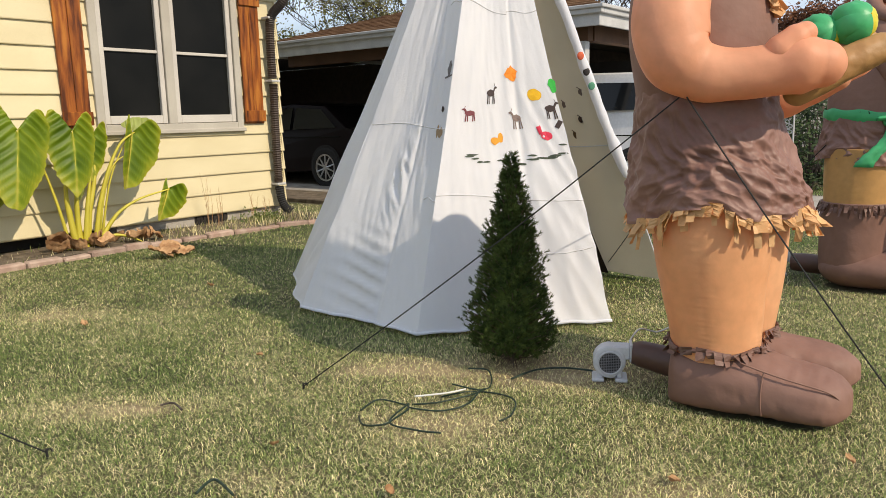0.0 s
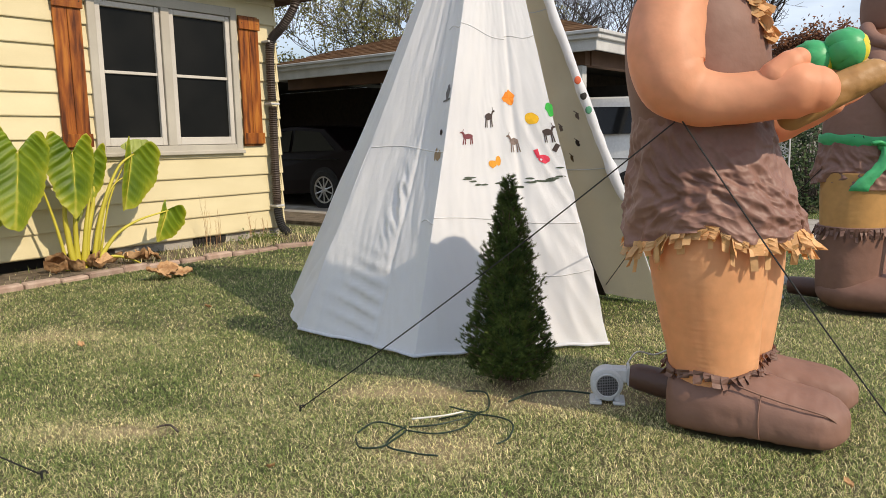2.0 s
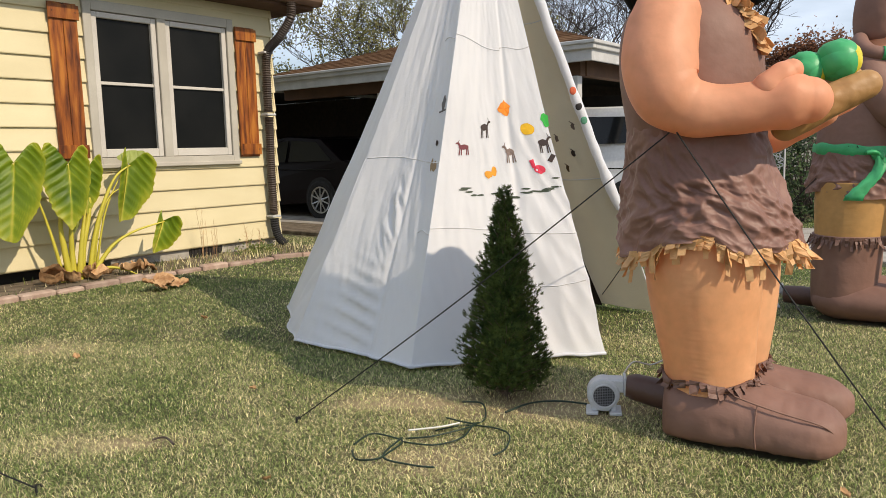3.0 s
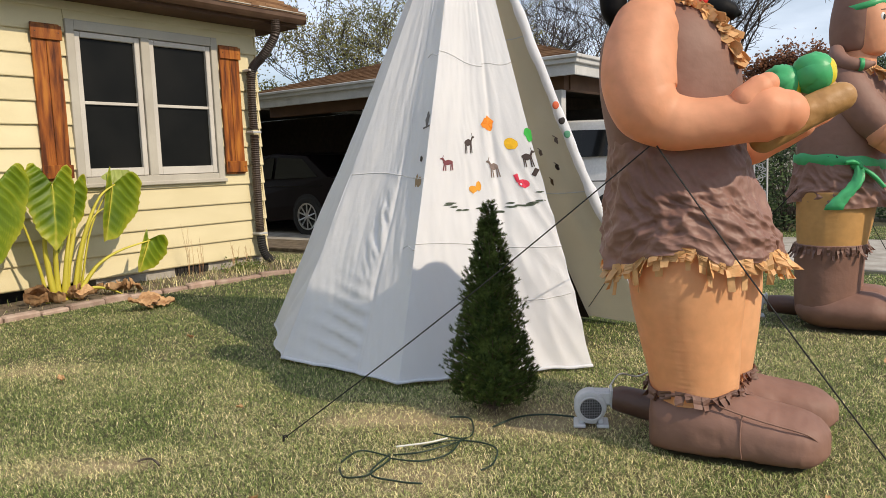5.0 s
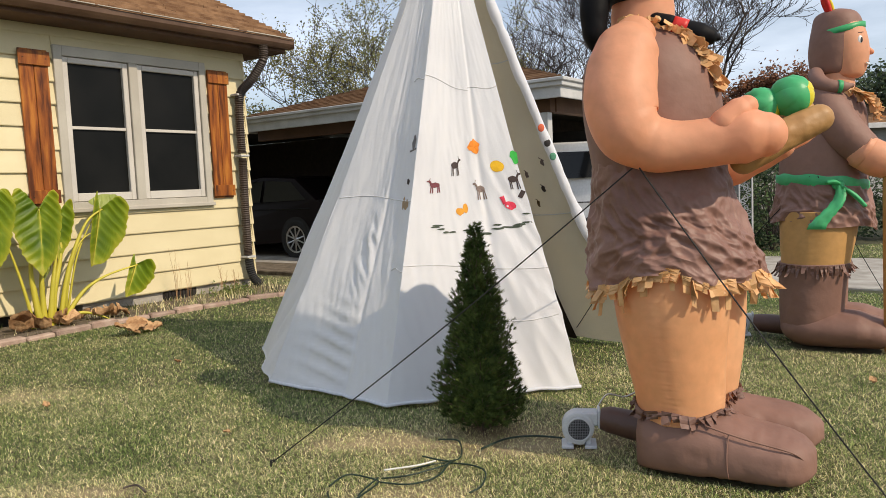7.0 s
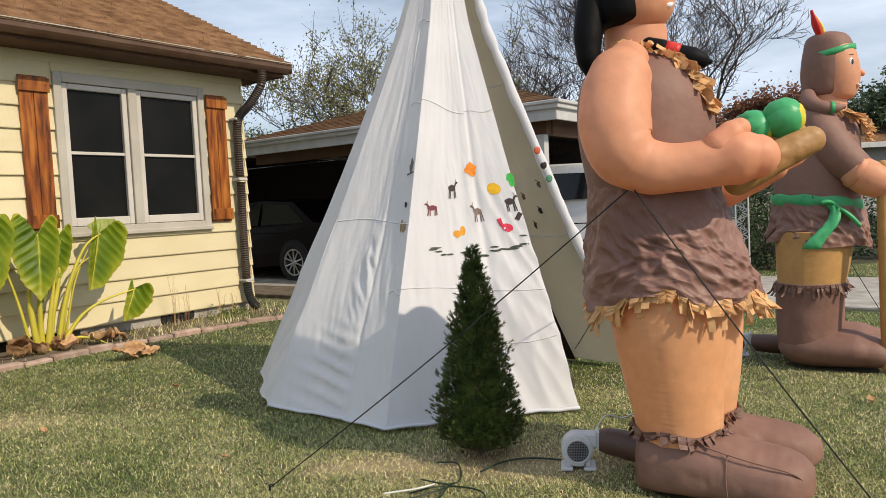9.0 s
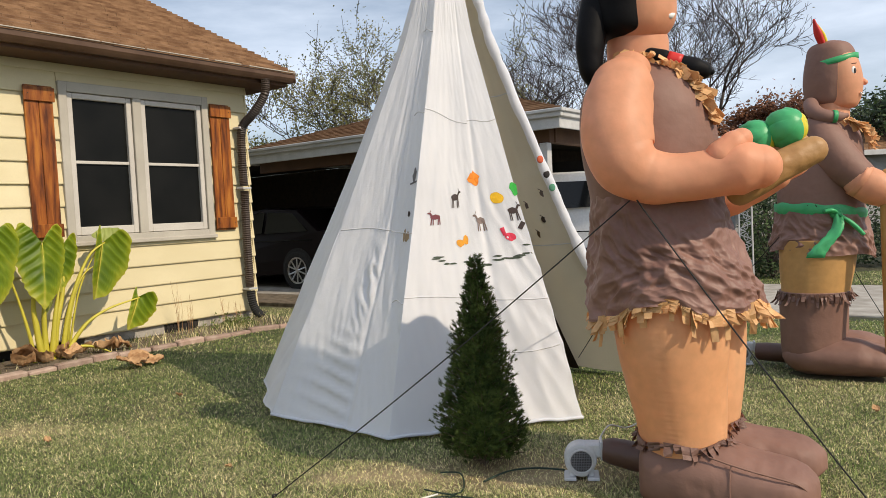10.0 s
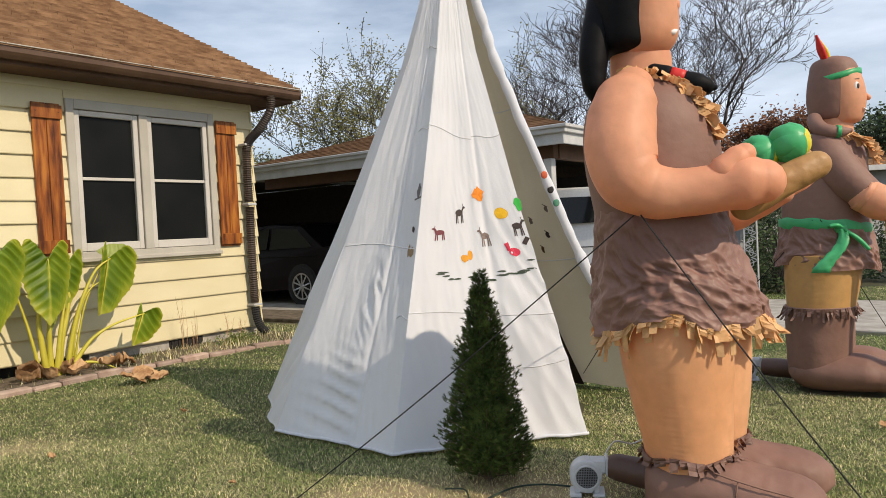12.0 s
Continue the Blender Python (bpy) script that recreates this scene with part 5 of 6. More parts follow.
    # near arm, bent forward, with a mitten hand
    g.tube([(0.762, 2.93, 1.70), (0.725, 2.89, 1.640), (0.696, 2.86, 1.558), (0.680, 2.82, 1.450), (0.700, 2.79, 1.350), (0.781, 2.77, 1.290), (0.894, 2.74, 1.279), (1.006, 2.71, 1.289), (1.085, 2.69, 1.303), (1.150, 2.68, 1.303)],
           [0.085, 0.122, 0.133, 0.135, 0.126, 0.102, 0.089, 0.088, 0.100, 0.080], 36, SK, 8, 1.0, True)
    g.tube([(1.02, 2.685, 1.345), (1.062, 2.68, 1.385), (1.090, 2.68, 1.404)], [0.06, 0.050, 0.040], 20, SK, 5, 1.0, True)
    # far arm
    g.tube([(0.98, 3.27, 1.60), (1.05, 3.30, 1.42), (1.10, 3.25, 1.26), (1.211, 3.20, 1.199), (1.309, 3.15, 1.233), (1.40, 3.10, 1.275)], [0.12, 0.12, 0.11, 0.085, 0.07, 0.055], 24, SK, 6, 1.0, True)
    g.tube([(1.40, 3.10, 1.262), (1.485, 3.10, 1.293), (1.525, 3.10, 1.31)], [0.048, 0.034, 0.02], 14, SK, 4, 0.6, True)
    # what it carries
    g.tube([(1.12, 2.78, 1.215), (1.20, 2.78, 1.262), (1.26, 2.78, 1.298), (1.32, 2.78, 1.326), (1.395, 2.78, 1.358)], [0.050, 0.056, 0.058, 0.057, 0.052], 24, LO, 8, 1.0, True)
    g.tube([(1.2, 3.0, 1.30), (1.30, 2.92, 1.36), (1.38, 2.86, 1.385)], [0.05, 0.055, 0.045], 18, LO, 4, 1.0, True)
    for c, r, tilt in (((1.332, 2.86, 1.450), 0.080, 0.5), ((1.232, 2.90, 1.418), 0.076, 1.4)):
        m = Euler((1.25, 0.35 * tilt, 0.3)).to_matrix()
        for k in range(6):
            rr = []
            mid = m @ Vector((math.cos(2 * math.pi * (k + 0.5) / 6), math.sin(2 * math.pi * (k + 0.5) / 6), 0))
            for i in range(15):
                t = 0.03 + (math.pi - 0.06) * i / 14
                row = []
                for j in range(8):
                    a = 2 * math.pi * (k + j / 7) / 6
                    e = abs(2 * j / 7 - 1)
                    bulge = 1 - 0.075 * e ** 3 * math.sin(t) + 0.06 * noise.noise(Vector((5 * t, 4 * a, tilt))) - 0.07 * abs(noise.noise(Vector((9 * t, 7 * a, tilt + 3))))
                    row.append(Vector(c) + m @ Vector((r * bulge * math.sin(t) * math.cos(a), r * bulge * math.sin(t) * math.sin(a), r * math.cos(t))))
                rr.append(row)
            g.rings(rr[::-1], YE if mid.dot(Vector((0.97, -0.22, 0.0))) > 0.3 else GR, cap=False, closed=False)
    # air tube to the fan
    g.tube([(0.655, 3.205, 0.128), (0.70, 3.19, 0.125), (0.78, 3.14, 0.115), (0.86, 3.08, 0.11)], [0.046, 0.058, 0.062, 0.065], 20, DT, 6)
    return single("inflatable_statue", g, M, "large inflatable nylon statue in brown dress with tan fringe", "inflatable", "inflatable lawn statues", smooth=True, flat=(4, 5))


def inflatable_two():
    """Standing inflatable statue with a green belt, a headband with a feather, and a staff."""
    M = [SKIN, TANLEG, BROWN, CRUMPLE, FRINGE, FRINGE_BROWN, GREEN, RED, STAFF, YELLOW, WHITE, INK, DARKTUBE]
    SK, LG, BR, CR, FR, FB, GR, RD, ST, YE, WH, BK, DT = range(13)
    rng = random.Random(31)
    g = Geo()
    # boots and the upper boot columns
    g.tube([(2.45, 4.96, 0.125), (2.56, 4.90, 0.128), (2.66, 4.85, 0.125), (2.74, 4.81, 0.112)], [0.20, 0.205, 0.20, 0.175], 30, BR, 6, 0.62, True)
    g.tube([(2.62, 5.25, 0.12), (2.74, 5.2, 0.125), (2.86, 5.15, 0.12), (2.95, 5.1, 0.105)], [0.17, 0.18, 0.175, 0.15], 28, BR, 6, 0.68, True)
    g.stack([(0.10, 2.445, 4.98, 0.18, 0.18), (0.20, 2.445, 4.98, 0.186, 0.186), (0.40, 2.45, 4.98, 0.195, 0.195), (0.56, 2.46, 4.98, 0.205, 0.205)], 80, BR, power=2.4, steps=10, rough=0.01, seams=(5.0,))
    g.stack([(0.0, 2.62, 5.25, 0.17, 0.17), (0.22, 2.62, 5.25, 0.19, 0.19), (0.56, 2.61, 5.24, 0.2, 0.2)], 30, BR)
    fringe(g, ring_of(0.545, 2.46, 4.98, 0.212, 0.212), 0.085, 46, FB, rng, 0.03, 0.45)
    fringe(g, ring_of(0.545, 2.61, 5.24, 0.205, 0.205), 0.085, 40, FB, rng, 0.03, 0.45)
    # legs
    g.stack([(0.50, 2.465, 4.98, 0.20, 0.20), (0.70, 2.49, 4.99, 0.23, 0.215), (0.90, 2.51, 5.0, 0.245, 0.23)], 80, LG, steps=20, rough=0.01, seams=(4.2,))
    g.stack([(0.50, 2.61, 5.24, 0.195, 0.195), (0.90, 2.59, 5.22, 0.22, 0.21)], 30, LG)
    # skirt
    crumpled_skirt(g, [(0.80, 2.56, 5.05, 0.322, 0.295), (0.90, 2.555, 5.05, 0.312, 0.29), (1.02, 2.55, 5.05, 0.288, 0.272), (1.13, 2.55, 5.05, 0.272, 0.262)], CR, 0.016, 260, 80,
                   lambda a: -0.03 * math.cos(a) + 0.012 * math.sin(4 * a))
    # belt with a knot and hanging ends
    rr = []
    for j, (dz, e) in enumerate(((-0.035, 0.004), (-0.02, 0.012), (0.02, 0.012), (0.035, 0.004))):
        rr.append([(2.55 + (0.272 + e) * math.cos(a), 5.05 + (0.262 + e) * math.sin(a), 1.085 + dz + 0.006 * math.sin(9 * a + j) - 0.03 * math.cos(a)) for a in (2 * math.pi * i / 60 for i in range(60))])
    g.rings(rr, GR, cap=False)
    g.ball((2.515, 4.772, 1.068), (0.040, 0.03, 0.034), GR, 12, 8)
    across, thick = Vector((0.92, -0.38, 0)), Vector((-0.38, -0.92, 0))
    sec = []
    for i in range(13):
        t = i / 12
        c = Vector((2.515 - 0.13 * t + 0.03 * math.sin(5 * t), 4.755 - 0.03 * math.sin(2.4 * t), 1.065 - 0.27 * t + 0.008 * (i % 2)))
        w = 0.020 + 0.034 * t ** 0.7
        fold = 0.016 * math.sin(9 * t + 1)
        sec.append([c - across * w, c - across * 0.3 * w + thick * (0.012 + fold), c + across * 0.4 * w + thick * (0.004 - fold), c + across * w + thick * 0.012,
                    c + across * w + thick * 0.006, c + across * 0.4 * w - thick * (0.002 + fold), c - across * 0.3 * w + thick * (0.006 + fold), c - across * w - thick * 0.006])
    g.rings(sec, GR)
    for p in ([(2.515, 4.765, 1.07), (2.47, 4.745, 1.09), (2.43, 4.75, 1.085)], [(2.52, 4.765, 1.07), (2.60, 4.735, 1.0), (2.66, 4.72, 0.93)]):
        g.tube(p, [0.02, 0.03, 0.024], 12, GR, 5, 0.5)
    # body
    g.stack([(1.08, 2.55, 5.05, 0.262, 0.252), (1.20, 2.55, 5.05, 0.262, 0.255), (1.38, 2.56, 5.05, 0.265, 0.255), (1.52, 2.57, 5.05, 0.25, 0.24), (1.62, 2.58, 5.05, 0.215, 0.2), (1.69, 2.60, 5.05, 0.14, 0.13), (1.715, 2.61, 5.05, 0.1, 0.09)], 80, BR, steps=12, rough=0.015, seams=(4.3,))
    # neck, face, hood of hair, band
    g.stack([(1.66, 2.63, 5.05, 0.125, 0.12), (1.73, 2.64, 5.05, 0.118, 0.115), (1.82, 2.64, 5.05, 0.12, 0.115)], 32, SK, rough=0.02)
    g.stack([(1.755, 2.69, 5.01, 0.06, 0.06), (1.775, 2.69, 5.01, 0.10, 0.10), (1.85, 2.69, 5.01, 0.126, 0.128), (1.95, 2.685, 5.01, 0.138, 0.14), (2.08, 2.665, 5.02, 0.132, 0.135), (2.16, 2.655, 5.03, 0.09, 0.1)], 40, SK, rough=0.015)
    g.stack([(1.785, 2.62, 5.055, 0.05, 0.06), (1.80, 2.62, 5.055, 0.118, 0.125), (1.90, 2.622, 5.05, 0.144, 0.152), (2.0, 2.628, 5.045, 0.150, 0.156), (2.10, 2.648, 5.045, 0.152, 0.153), (2.18, 2.645, 5.05, 0.12, 0.125), (2.212, 2.65, 5.05, 0.04, 0.04)], 44, BR, rough=0.02)
    rr = [[(2.652 + (0.1545 + e) * math.cos(a), 5.042 + (0.1565 + e) * math.sin(a), z + 0.030 * math.cos(a)) for a in (2 * math.pi * i / 48 for i in range(48))] for z, e in ((2.048, -0.006), (2.052, 0.006), (2.088, 0.005), (2.092, -0.006))]
    g.rings(rr, GR, cap=False)
    g.tube([(2.80, 4.95, 1.94), (2.815, 4.942, 1.915)], [0.012, 0.018], 12, SK, 3, 1.0, True)
    m = Matrix.Rotation(0.15, 3, "Z")
    g.ball((2.708, 4.876, 1.985), (0.018, 0.006, 0.026), WH, 12, 8, m)
    g.ball((2.714, 4.872, 1.983), (0.009, 0.005, 0.018), BK, 10, 6, m)
    g.tube([(2.695, 4.878, 2.028), (2.73, 4.883, 2.033)], [0.003, 0.003], 6, BR, 2)
    g.tube([(2.758, 4.897, 1.845), (2.776, 4.906, 1.834), (2.79, 4.922, 1.842)], [0.003, 0.007, 0.003], 8, WH, 3)
    # feather: red with a yellow edge
    g.tube([(2.585, 5.0, 2.15), (2.548, 5.0, 2.25), (2.522, 5.0, 2.34)], [0.026, 0.036, 0.014], 14, RD, 5, 0.6, True)
    g.tube([(2.612, 5.01, 2.15), (2.585, 5.01, 2.24), (2.552, 5.01, 2.31)], [0.02, 0.024, 0.01], 12, YE, 5, 0.6, True)
    # braid over the shoulder
    g.tube([(2.47, 4.97, 1.79), (2.45, 4.89, 1.735), (2.48, 4.83, 1.695), (2.55, 4.80, 1.685), (2.61, 4.79, 1.69)], [0.046, 0.05, 0.046, 0.036, 0.014], 18, BR, 6, 1.0, True)
    g.tube([(2.525, 4.805, 1.688), (2.55, 4.80, 1.685)], [0.042, 0.04], 14, GR, 3)
    # collar
    for i in range(60):
        t = rng.random()
        p = Vector((2.60 + 0.22 * t, 4.90 - 0.06 * math.sin(math.pi * t), 1.69 - 0.05 * t - 0.10 * t * t))
        d = Vector((rng.uniform(0.0, 1), rng.uniform(-0.7, 0), rng.uniform(-1, -0.2))).normalized() * rng.uniform(0.03, 0.08)
        w = d.cross(Vector((rng.uniform(-1, 1), -1, rng.uniform(-1, 1)))).normalized() * rng.uniform(0.010, 0.02)
        th = d.cross(w).normalized() * 0.002
        g.rings([[p - w, p + w, p + w + th, p - w + th], [p + d - w, p + d + w, p + d + w + th, p + d - w + th]], FR)
    for i in range(14):
        p = Vector((2.80 + rng.uniform(-0.01, 0.03), 4.88, 1.60 - 0.008 * i))
        fringe(g, [p, p + Vector((0.02, 0.01, 0))], 0.07, 1, FR, rng, 0.02, 0.7, Vector((2.6, 5.05, 1.5)))
    # arm and hand on the staff
    g.tube([(2.49, 4.90, 1.60), (2.52, 4.85, 1.50), (2.585, 4.80, 1.38), (2.65, 4.76, 1.30)], [0.115, 0.125, 0.12, 0.108], 28, BR, 7, 1.0, True)
    g.tube([(2.665, 4.745, 1.268), (2.72, 4.72, 1.228), (2.79, 4.71, 1.20), (2.85, 4.71, 1.185)], [0.108, 0.112, 0.106, 0.085], 28, SK, 6, 1.0, True)
    g.tube([(2.64, 4.752, 1.285), (2.672, 4.742, 1.262)], [0.110, 0.111], 24, SK, 3)
    g.tube([(2.80, 4.68, 0.02), (2.79, 4.68, 0.6), (2.785, 4.68, 1.1), (2.79, 4.68, 1.30)], [0.036, 0.037, 0.037, 0.036], 18, ST, 8, 1.0, True)
    g.tube([(2.21, 5.32, 0.10), (2.30, 5.25, 0.10), (2.42, 5.12, 0.10)], [0.06, 0.066, 0.066], 18, DT, 5)
    return single("inflatable_statue", g, M, "inflatable nylon statue with green belt, headband and staff", "inflatable", "inflatable lawn statues", smooth=True, flat=(4, 5))


inflatable_one()
inflatable_two()
blower(0.565, 3.245, -0.15)
blower(2.12, 5.38, -0.3)


def tether(points, label, stake=None):
    t = thing("tether_rope", points[-1], label, "rope", "tether ropes")
    g = Geo()
    a, b = Vector(points[0]), Vector(points[-1])
    pts = [a.lerp(b, i / 16) - Vector((0, 0, 0.02 * math.sin(math.pi * i / 16))) for i in range(17)]
    g.tube(pts, 0.0029, 6)
    part("cord", g, ROPE, t)
    g = Geo()
    d = (b - a).normalized()
    g.tube([b + Vector((0, 0, -0.06)), b + Vector((0, 0, 0.0)) - d * 0.0, b + Vector((0, 0, 0.012))], [0.004, 0.005, 0.005], 6)
    g.tube([b + Vector((0, 0, 0.012)), b + Vector((0.012, 0.006, 0.012)), b + Vector((0.016, 0.008, 0.0))], 0.003, 6)
    part("stake", g, ROPE, t)


LBL = "thin black tether cord pegged into the lawn"
tether([(0.705, 2.765, 1.205), (-0.78, 3.15, 0.01)], LBL)
tether([(0.722, 2.735, 1.205), (1.46, 2.30, 0.01)], LBL)
tether([(1.02, 3.33, 1.2), (0.95, 5.62, 0.01)], LBL)
tether([(2.40, 4.80, 1.13), (3.6, 5.95, 0.01)], LBL)
tether([(2.37, 4.84, 1.13), (1.75, 5.9, 0.01)], LBL)
tether([(-2.3, 2.75, 0.22), (-1.56, 2.5, 0.01)], LBL)


# ---- elephant-ear plant by the wall ----
def heart_leaf(s, off, z, w, h, roll, tilt, yaw, rng, droop=0.05, fold=1.0):
    """A heart-shaped blade hanging tip down, ribbed from its stalk."""
    g = Geo()
    n, rows = 96, 36
    tone = []
    m = Matrix.Translation(H(s, off, z)) @ Matrix(((U.x, N.x, 0, 0), (U.y, N.y, 0, 0), (0, 0, 1, 0), (0, 0, 0, 1))) @ Euler((tilt, roll, yaw)).to_matrix().to_4x4()
    V = []
    for r in range(rows + 1):
        k = max(r / rows, 0.02)
        for i in range(n):
            a = 2 * math.pi * i / n
            sn = math.sin(a)
            hx = 0.5 * math.copysign(abs(sn) ** (1.7 if math.cos(a) > 0 else 1.25), sn)
            hy = (13 * math.cos(a) - 5 * math.cos(2 * a) - 2 * math.cos(3 * a) - math.cos(4 * a) - 5) / 29
            edge = 1 + 0.025 * math.sin(9 * a + s * 7) * k
            x, y = hx * k * w * edge, hy * k * h * edge
            if x < 0:
                x *= fold
            band = math.sin(2 * math.pi * (y + 0.75 * abs(x)) / 0.092 + 1.8 * noise.noise(Vector((x * 6, y * 6, s * 4))))
            tone.append(min(1.0, 0.18 + 0.20 * max(0.0, band) ** 2 + 0.55 * k ** 5 + 0.5 * math.exp(-(x / 0.012) ** 2) + 0.3 * noise.noise(Vector((x * 5, y * 5, s * 9)))))
            rib = 0.016 * min(1, 3 * abs(x) / w) * band + 0.010 * math.sin(3 * a + s)
            bow = -droop * (2 * x / w) ** 2 - droop * 1.4 * (y / h) ** 2 - (1 - fold) * 0.5 * (0.4 * w if hx < 0 else 0.0) * abs(hx) * k
            V.append(m @ Vector((x, rib + bow + 0.008 * noise.noise(Vector((x * 9, y * 9, s))), y)))
    g.add(V, [(r * n + i, (r + 1) * n + i, (r + 1) * n + (i + 1) % n, r * n + (i + 1) % n) for r in range(rows) for i in range(n)])
    back = [v - N * 0.004 for v in V]
    g.add(back, [(r * n + i, r * n + (i + 1) % n, (r + 1) * n + (i + 1) % n, (r + 1) * n + i) for r in range(rows) for i in range(n)])
    vein = Geo()
    mid = [m @ Vector((0, 0.006 - droop * 1.4 * (y / h) ** 2, y)) for y in (0.16 * h * k for k in range(0, -5, -1))]
    vein.tube(mid, [0.005, 0.005, 0.004, 0.003, 0.0015], 5)
    return g, vein, tone + tone


plant = thing("elephant_ear_plant", H(-1.1, 0.32, 0.02), "elephant-ear plant with big green heart leaves and yellow stalks", "plant")
rng = random.Random(40)
LEAVES = [(-1.70, 0.50, 1.13, 0.57, 0.92, 0.18, 0.18, 0.0, LEAF, 1.0), (-1.215, 0.46, 1.11, 0.46, 0.78, 0.07, 0.15, 0.0, LEAF, 1.0), (-0.95, 0.30, 1.07, 0.30, 0.58, 0.15, 0.2, 0.2, LEAF, 1.0),
          (-0.57, 0.42, 1.08, 0.64, 0.74, 0.23, 0.12, 0.1, LEAF, 0.12), (-0.25, 0.45, 0.51, 0.50, 0.44, 0.40, 0.15, 0.1, LEAF, 0.15), (-0.50, 0.34, 1.09, 0.24, 0.35, -1.95, -0.2, 0.1, LEAFPALE, 1.0),
          (-1.92, 0.30, 0.92, 0.50, 0.74, 0.1, 0.2, 0.2, LEAF, 1.0), (-1.08, 0.22, 0.74, 0.16, 0.40, 0.1, 0.3, 0.4, LEAFPALE, 0.5)]
for s, off, z, w, h, roll, tilt, yaw, mt, fold in LEAVES:
    g, vein, tone = heart_leaf(s + (0.09 if s < -0.7 else 0.045), off, z, w, h, roll, tilt, yaw, rng, 0.05, fold)
    lf = part("leaf", g, mt, plant, "large ribbed heart-shaped leaf" if fold > 0.2 else "ribbed heart-shaped leaf hanging folded", True)
    at = lf.data.attributes.new("dry", "FLOAT", "POINT")
    at.data.foreach_set("value", tone)
    part("midrib", vein, STALK, lf)
# stalks from the foot to each leaf, and a few that have lost theirs
STALKS = [([(-1.28, 0.36, 0), (-1.33, 0.38, 0.30), (-1.44, 0.40, 0.72), (-1.62, 0.47, 1.13)], 0.020), ([(-1.21, 0.36, 0), (-1.25, 0.36, 0.33), (-1.27, 0.38, 0.6), (-1.21, 0.43, 1.10)], 0.036),
          ([(-1.17, 0.33, 0), (-1.17, 0.34, 0.35), (-1.16, 0.35, 0.62)], 0.038), ([(-1.10, 0.32, 0), (-1.06, 0.34, 0.34), (-0.97, 0.33, 0.66), (-0.93, 0.30, 1.06)], 0.040),
          ([(-1.13, 0.36, 0), (-1.09, 0.38, 0.38), (-1.02, 0.36, 0.68)], 0.034), ([(-1.03, 0.34, 0), (-0.96, 0.36, 0.38), (-0.86, 0.38, 0.70), (-0.72, 0.40, 0.97), (-0.57, 0.42, 1.08)], 0.027),
          ([(-0.97, 0.33, 0.05), (-0.93, 0.34, 0.36), (-0.85, 0.35, 0.64), (-0.75, 0.35, 0.80), (-0.60, 0.38, 0.89)], 0.015), ([(-1.03, 0.38, 0.02), (-0.89, 0.41, 0.23), (-0.76, 0.42, 0.35), (-0.55, 0.43, 0.44), (-0.26, 0.45, 0.50)], 0.024),
          ([(-1.02, 0.40, 0.06), (-0.89, 0.45, 0.11), (-0.76, 0.50, 0.08), (-0.66, 0.56, 0.02)], 0.020), ([(-0.93, 0.30, 0.1), (-0.80, 0.30, 0.62), (-0.62, 0.32, 0.98), (-0.50, 0.34, 1.08)], 0.012)]
for pts, r in STALKS:
    g = Geo()
    n = len(pts)
    g.tube([H(a + 0.07, b, c) for a, b, c in pts], [r * (1 - 0.72 * i / (n - 1)) for i in range(n)], 10, 0, 8)
    part("stalk", g, STALK, plant, "yellow-green fleshy stalk", True)


def dead_leaf(c, size, rng, squash=0.5):
    """A dry leaf curled up on itself."""
    g = Geo()
    rot = Euler((rng.uniform(-0.5, 0.5), rng.uniform(-0.5, 0.5), rng.uniform(0, 6.3))).to_matrix()
    n = 18
    ph = rng.uniform(0, 6)
    V = []
    for i in range(n + 1):
        for j in range(n + 1):
            u, v = i / n - 0.5, j / n - 0.5
            k = math.sqrt(max(0.0, 1 - (2 * u) ** 2)) * 0.9 + 0.1
            curl = squash * (v * v * 2.0 + 0.20 * math.sin(7 * u + ph) + 0.14 * math.sin(9 * v + ph)) + 0.30 * abs(noise.noise(Vector((u * 5 + ph, v * 5, ph)))) + 0.12 * abs(noise.noise(Vector((u * 13, v * 13, ph))))
            ragged = 1 + 0.25 * noise.noise(Vector((u * 9, 3 * v, ph + 4)))
            p = rot @ Vector((u, v * k * 0.8 * ragged, 0))
            V.append(Vector(c) + size * (p + Vector((0, 0, curl * 0.5 + 0.10))))
    zmin = min(p.z for p in V)
    V = [p + Vector((0, 0, c[2] - zmin)) for p in V]
    f = [(i * (n + 1) + j, (i + 1) * (n + 1) + j, (i + 1) * (n + 1) + j + 1, i * (n + 1) + j + 1) for i in range(n) for j in range(n)]
    g.add(V, f)
    q = [p - Vector((0, 0, 0.003)) for p in V]
    g.add(q, [r[::-1] for r in f])
    return g


pile = thing("dead_leaf_pile", H(-0.84, 1.42, 0), "curled brown dead leaves lying on the lawn", "leaves")
for d in ((-0.10, 0.02, 0.008, 0.22), (0.05, -0.02, 0.008, 0.25), (0.15, 0.0, 0.008, 0.17), (-0.02, 0.04, 0.04, 0.18)):
    part("dead_leaf", dead_leaf(H(-0.84 + d[0], 1.42 + d[1], d[2]), d[3], rng, 0.32), DEADLEAF, pile, smooth=True)
litter = thing("dead_leaf_pile", H(-1.1, 0.5, 0), "withered brown leaves round the plant's foot", "leaves")
for s, o, k in ((-1.30, 0.42, 0.26), (-1.22, 0.5, 0.22), (-1.0, 0.42, 0.2), (-0.62, 0.5, 0.24), (-0.50, 0.46, 0.2), (-0.44, 0.55, 0.16), (-0.95, 0.52, 0.18), (-1.38, 0.5, 0.2), (-0.70, 0.3, 0.14)):
    part("dead_leaf", dead_leaf(H(s, o, 0.03), k, rng, 0.9), DEADLEAF, litter, smooth=True)
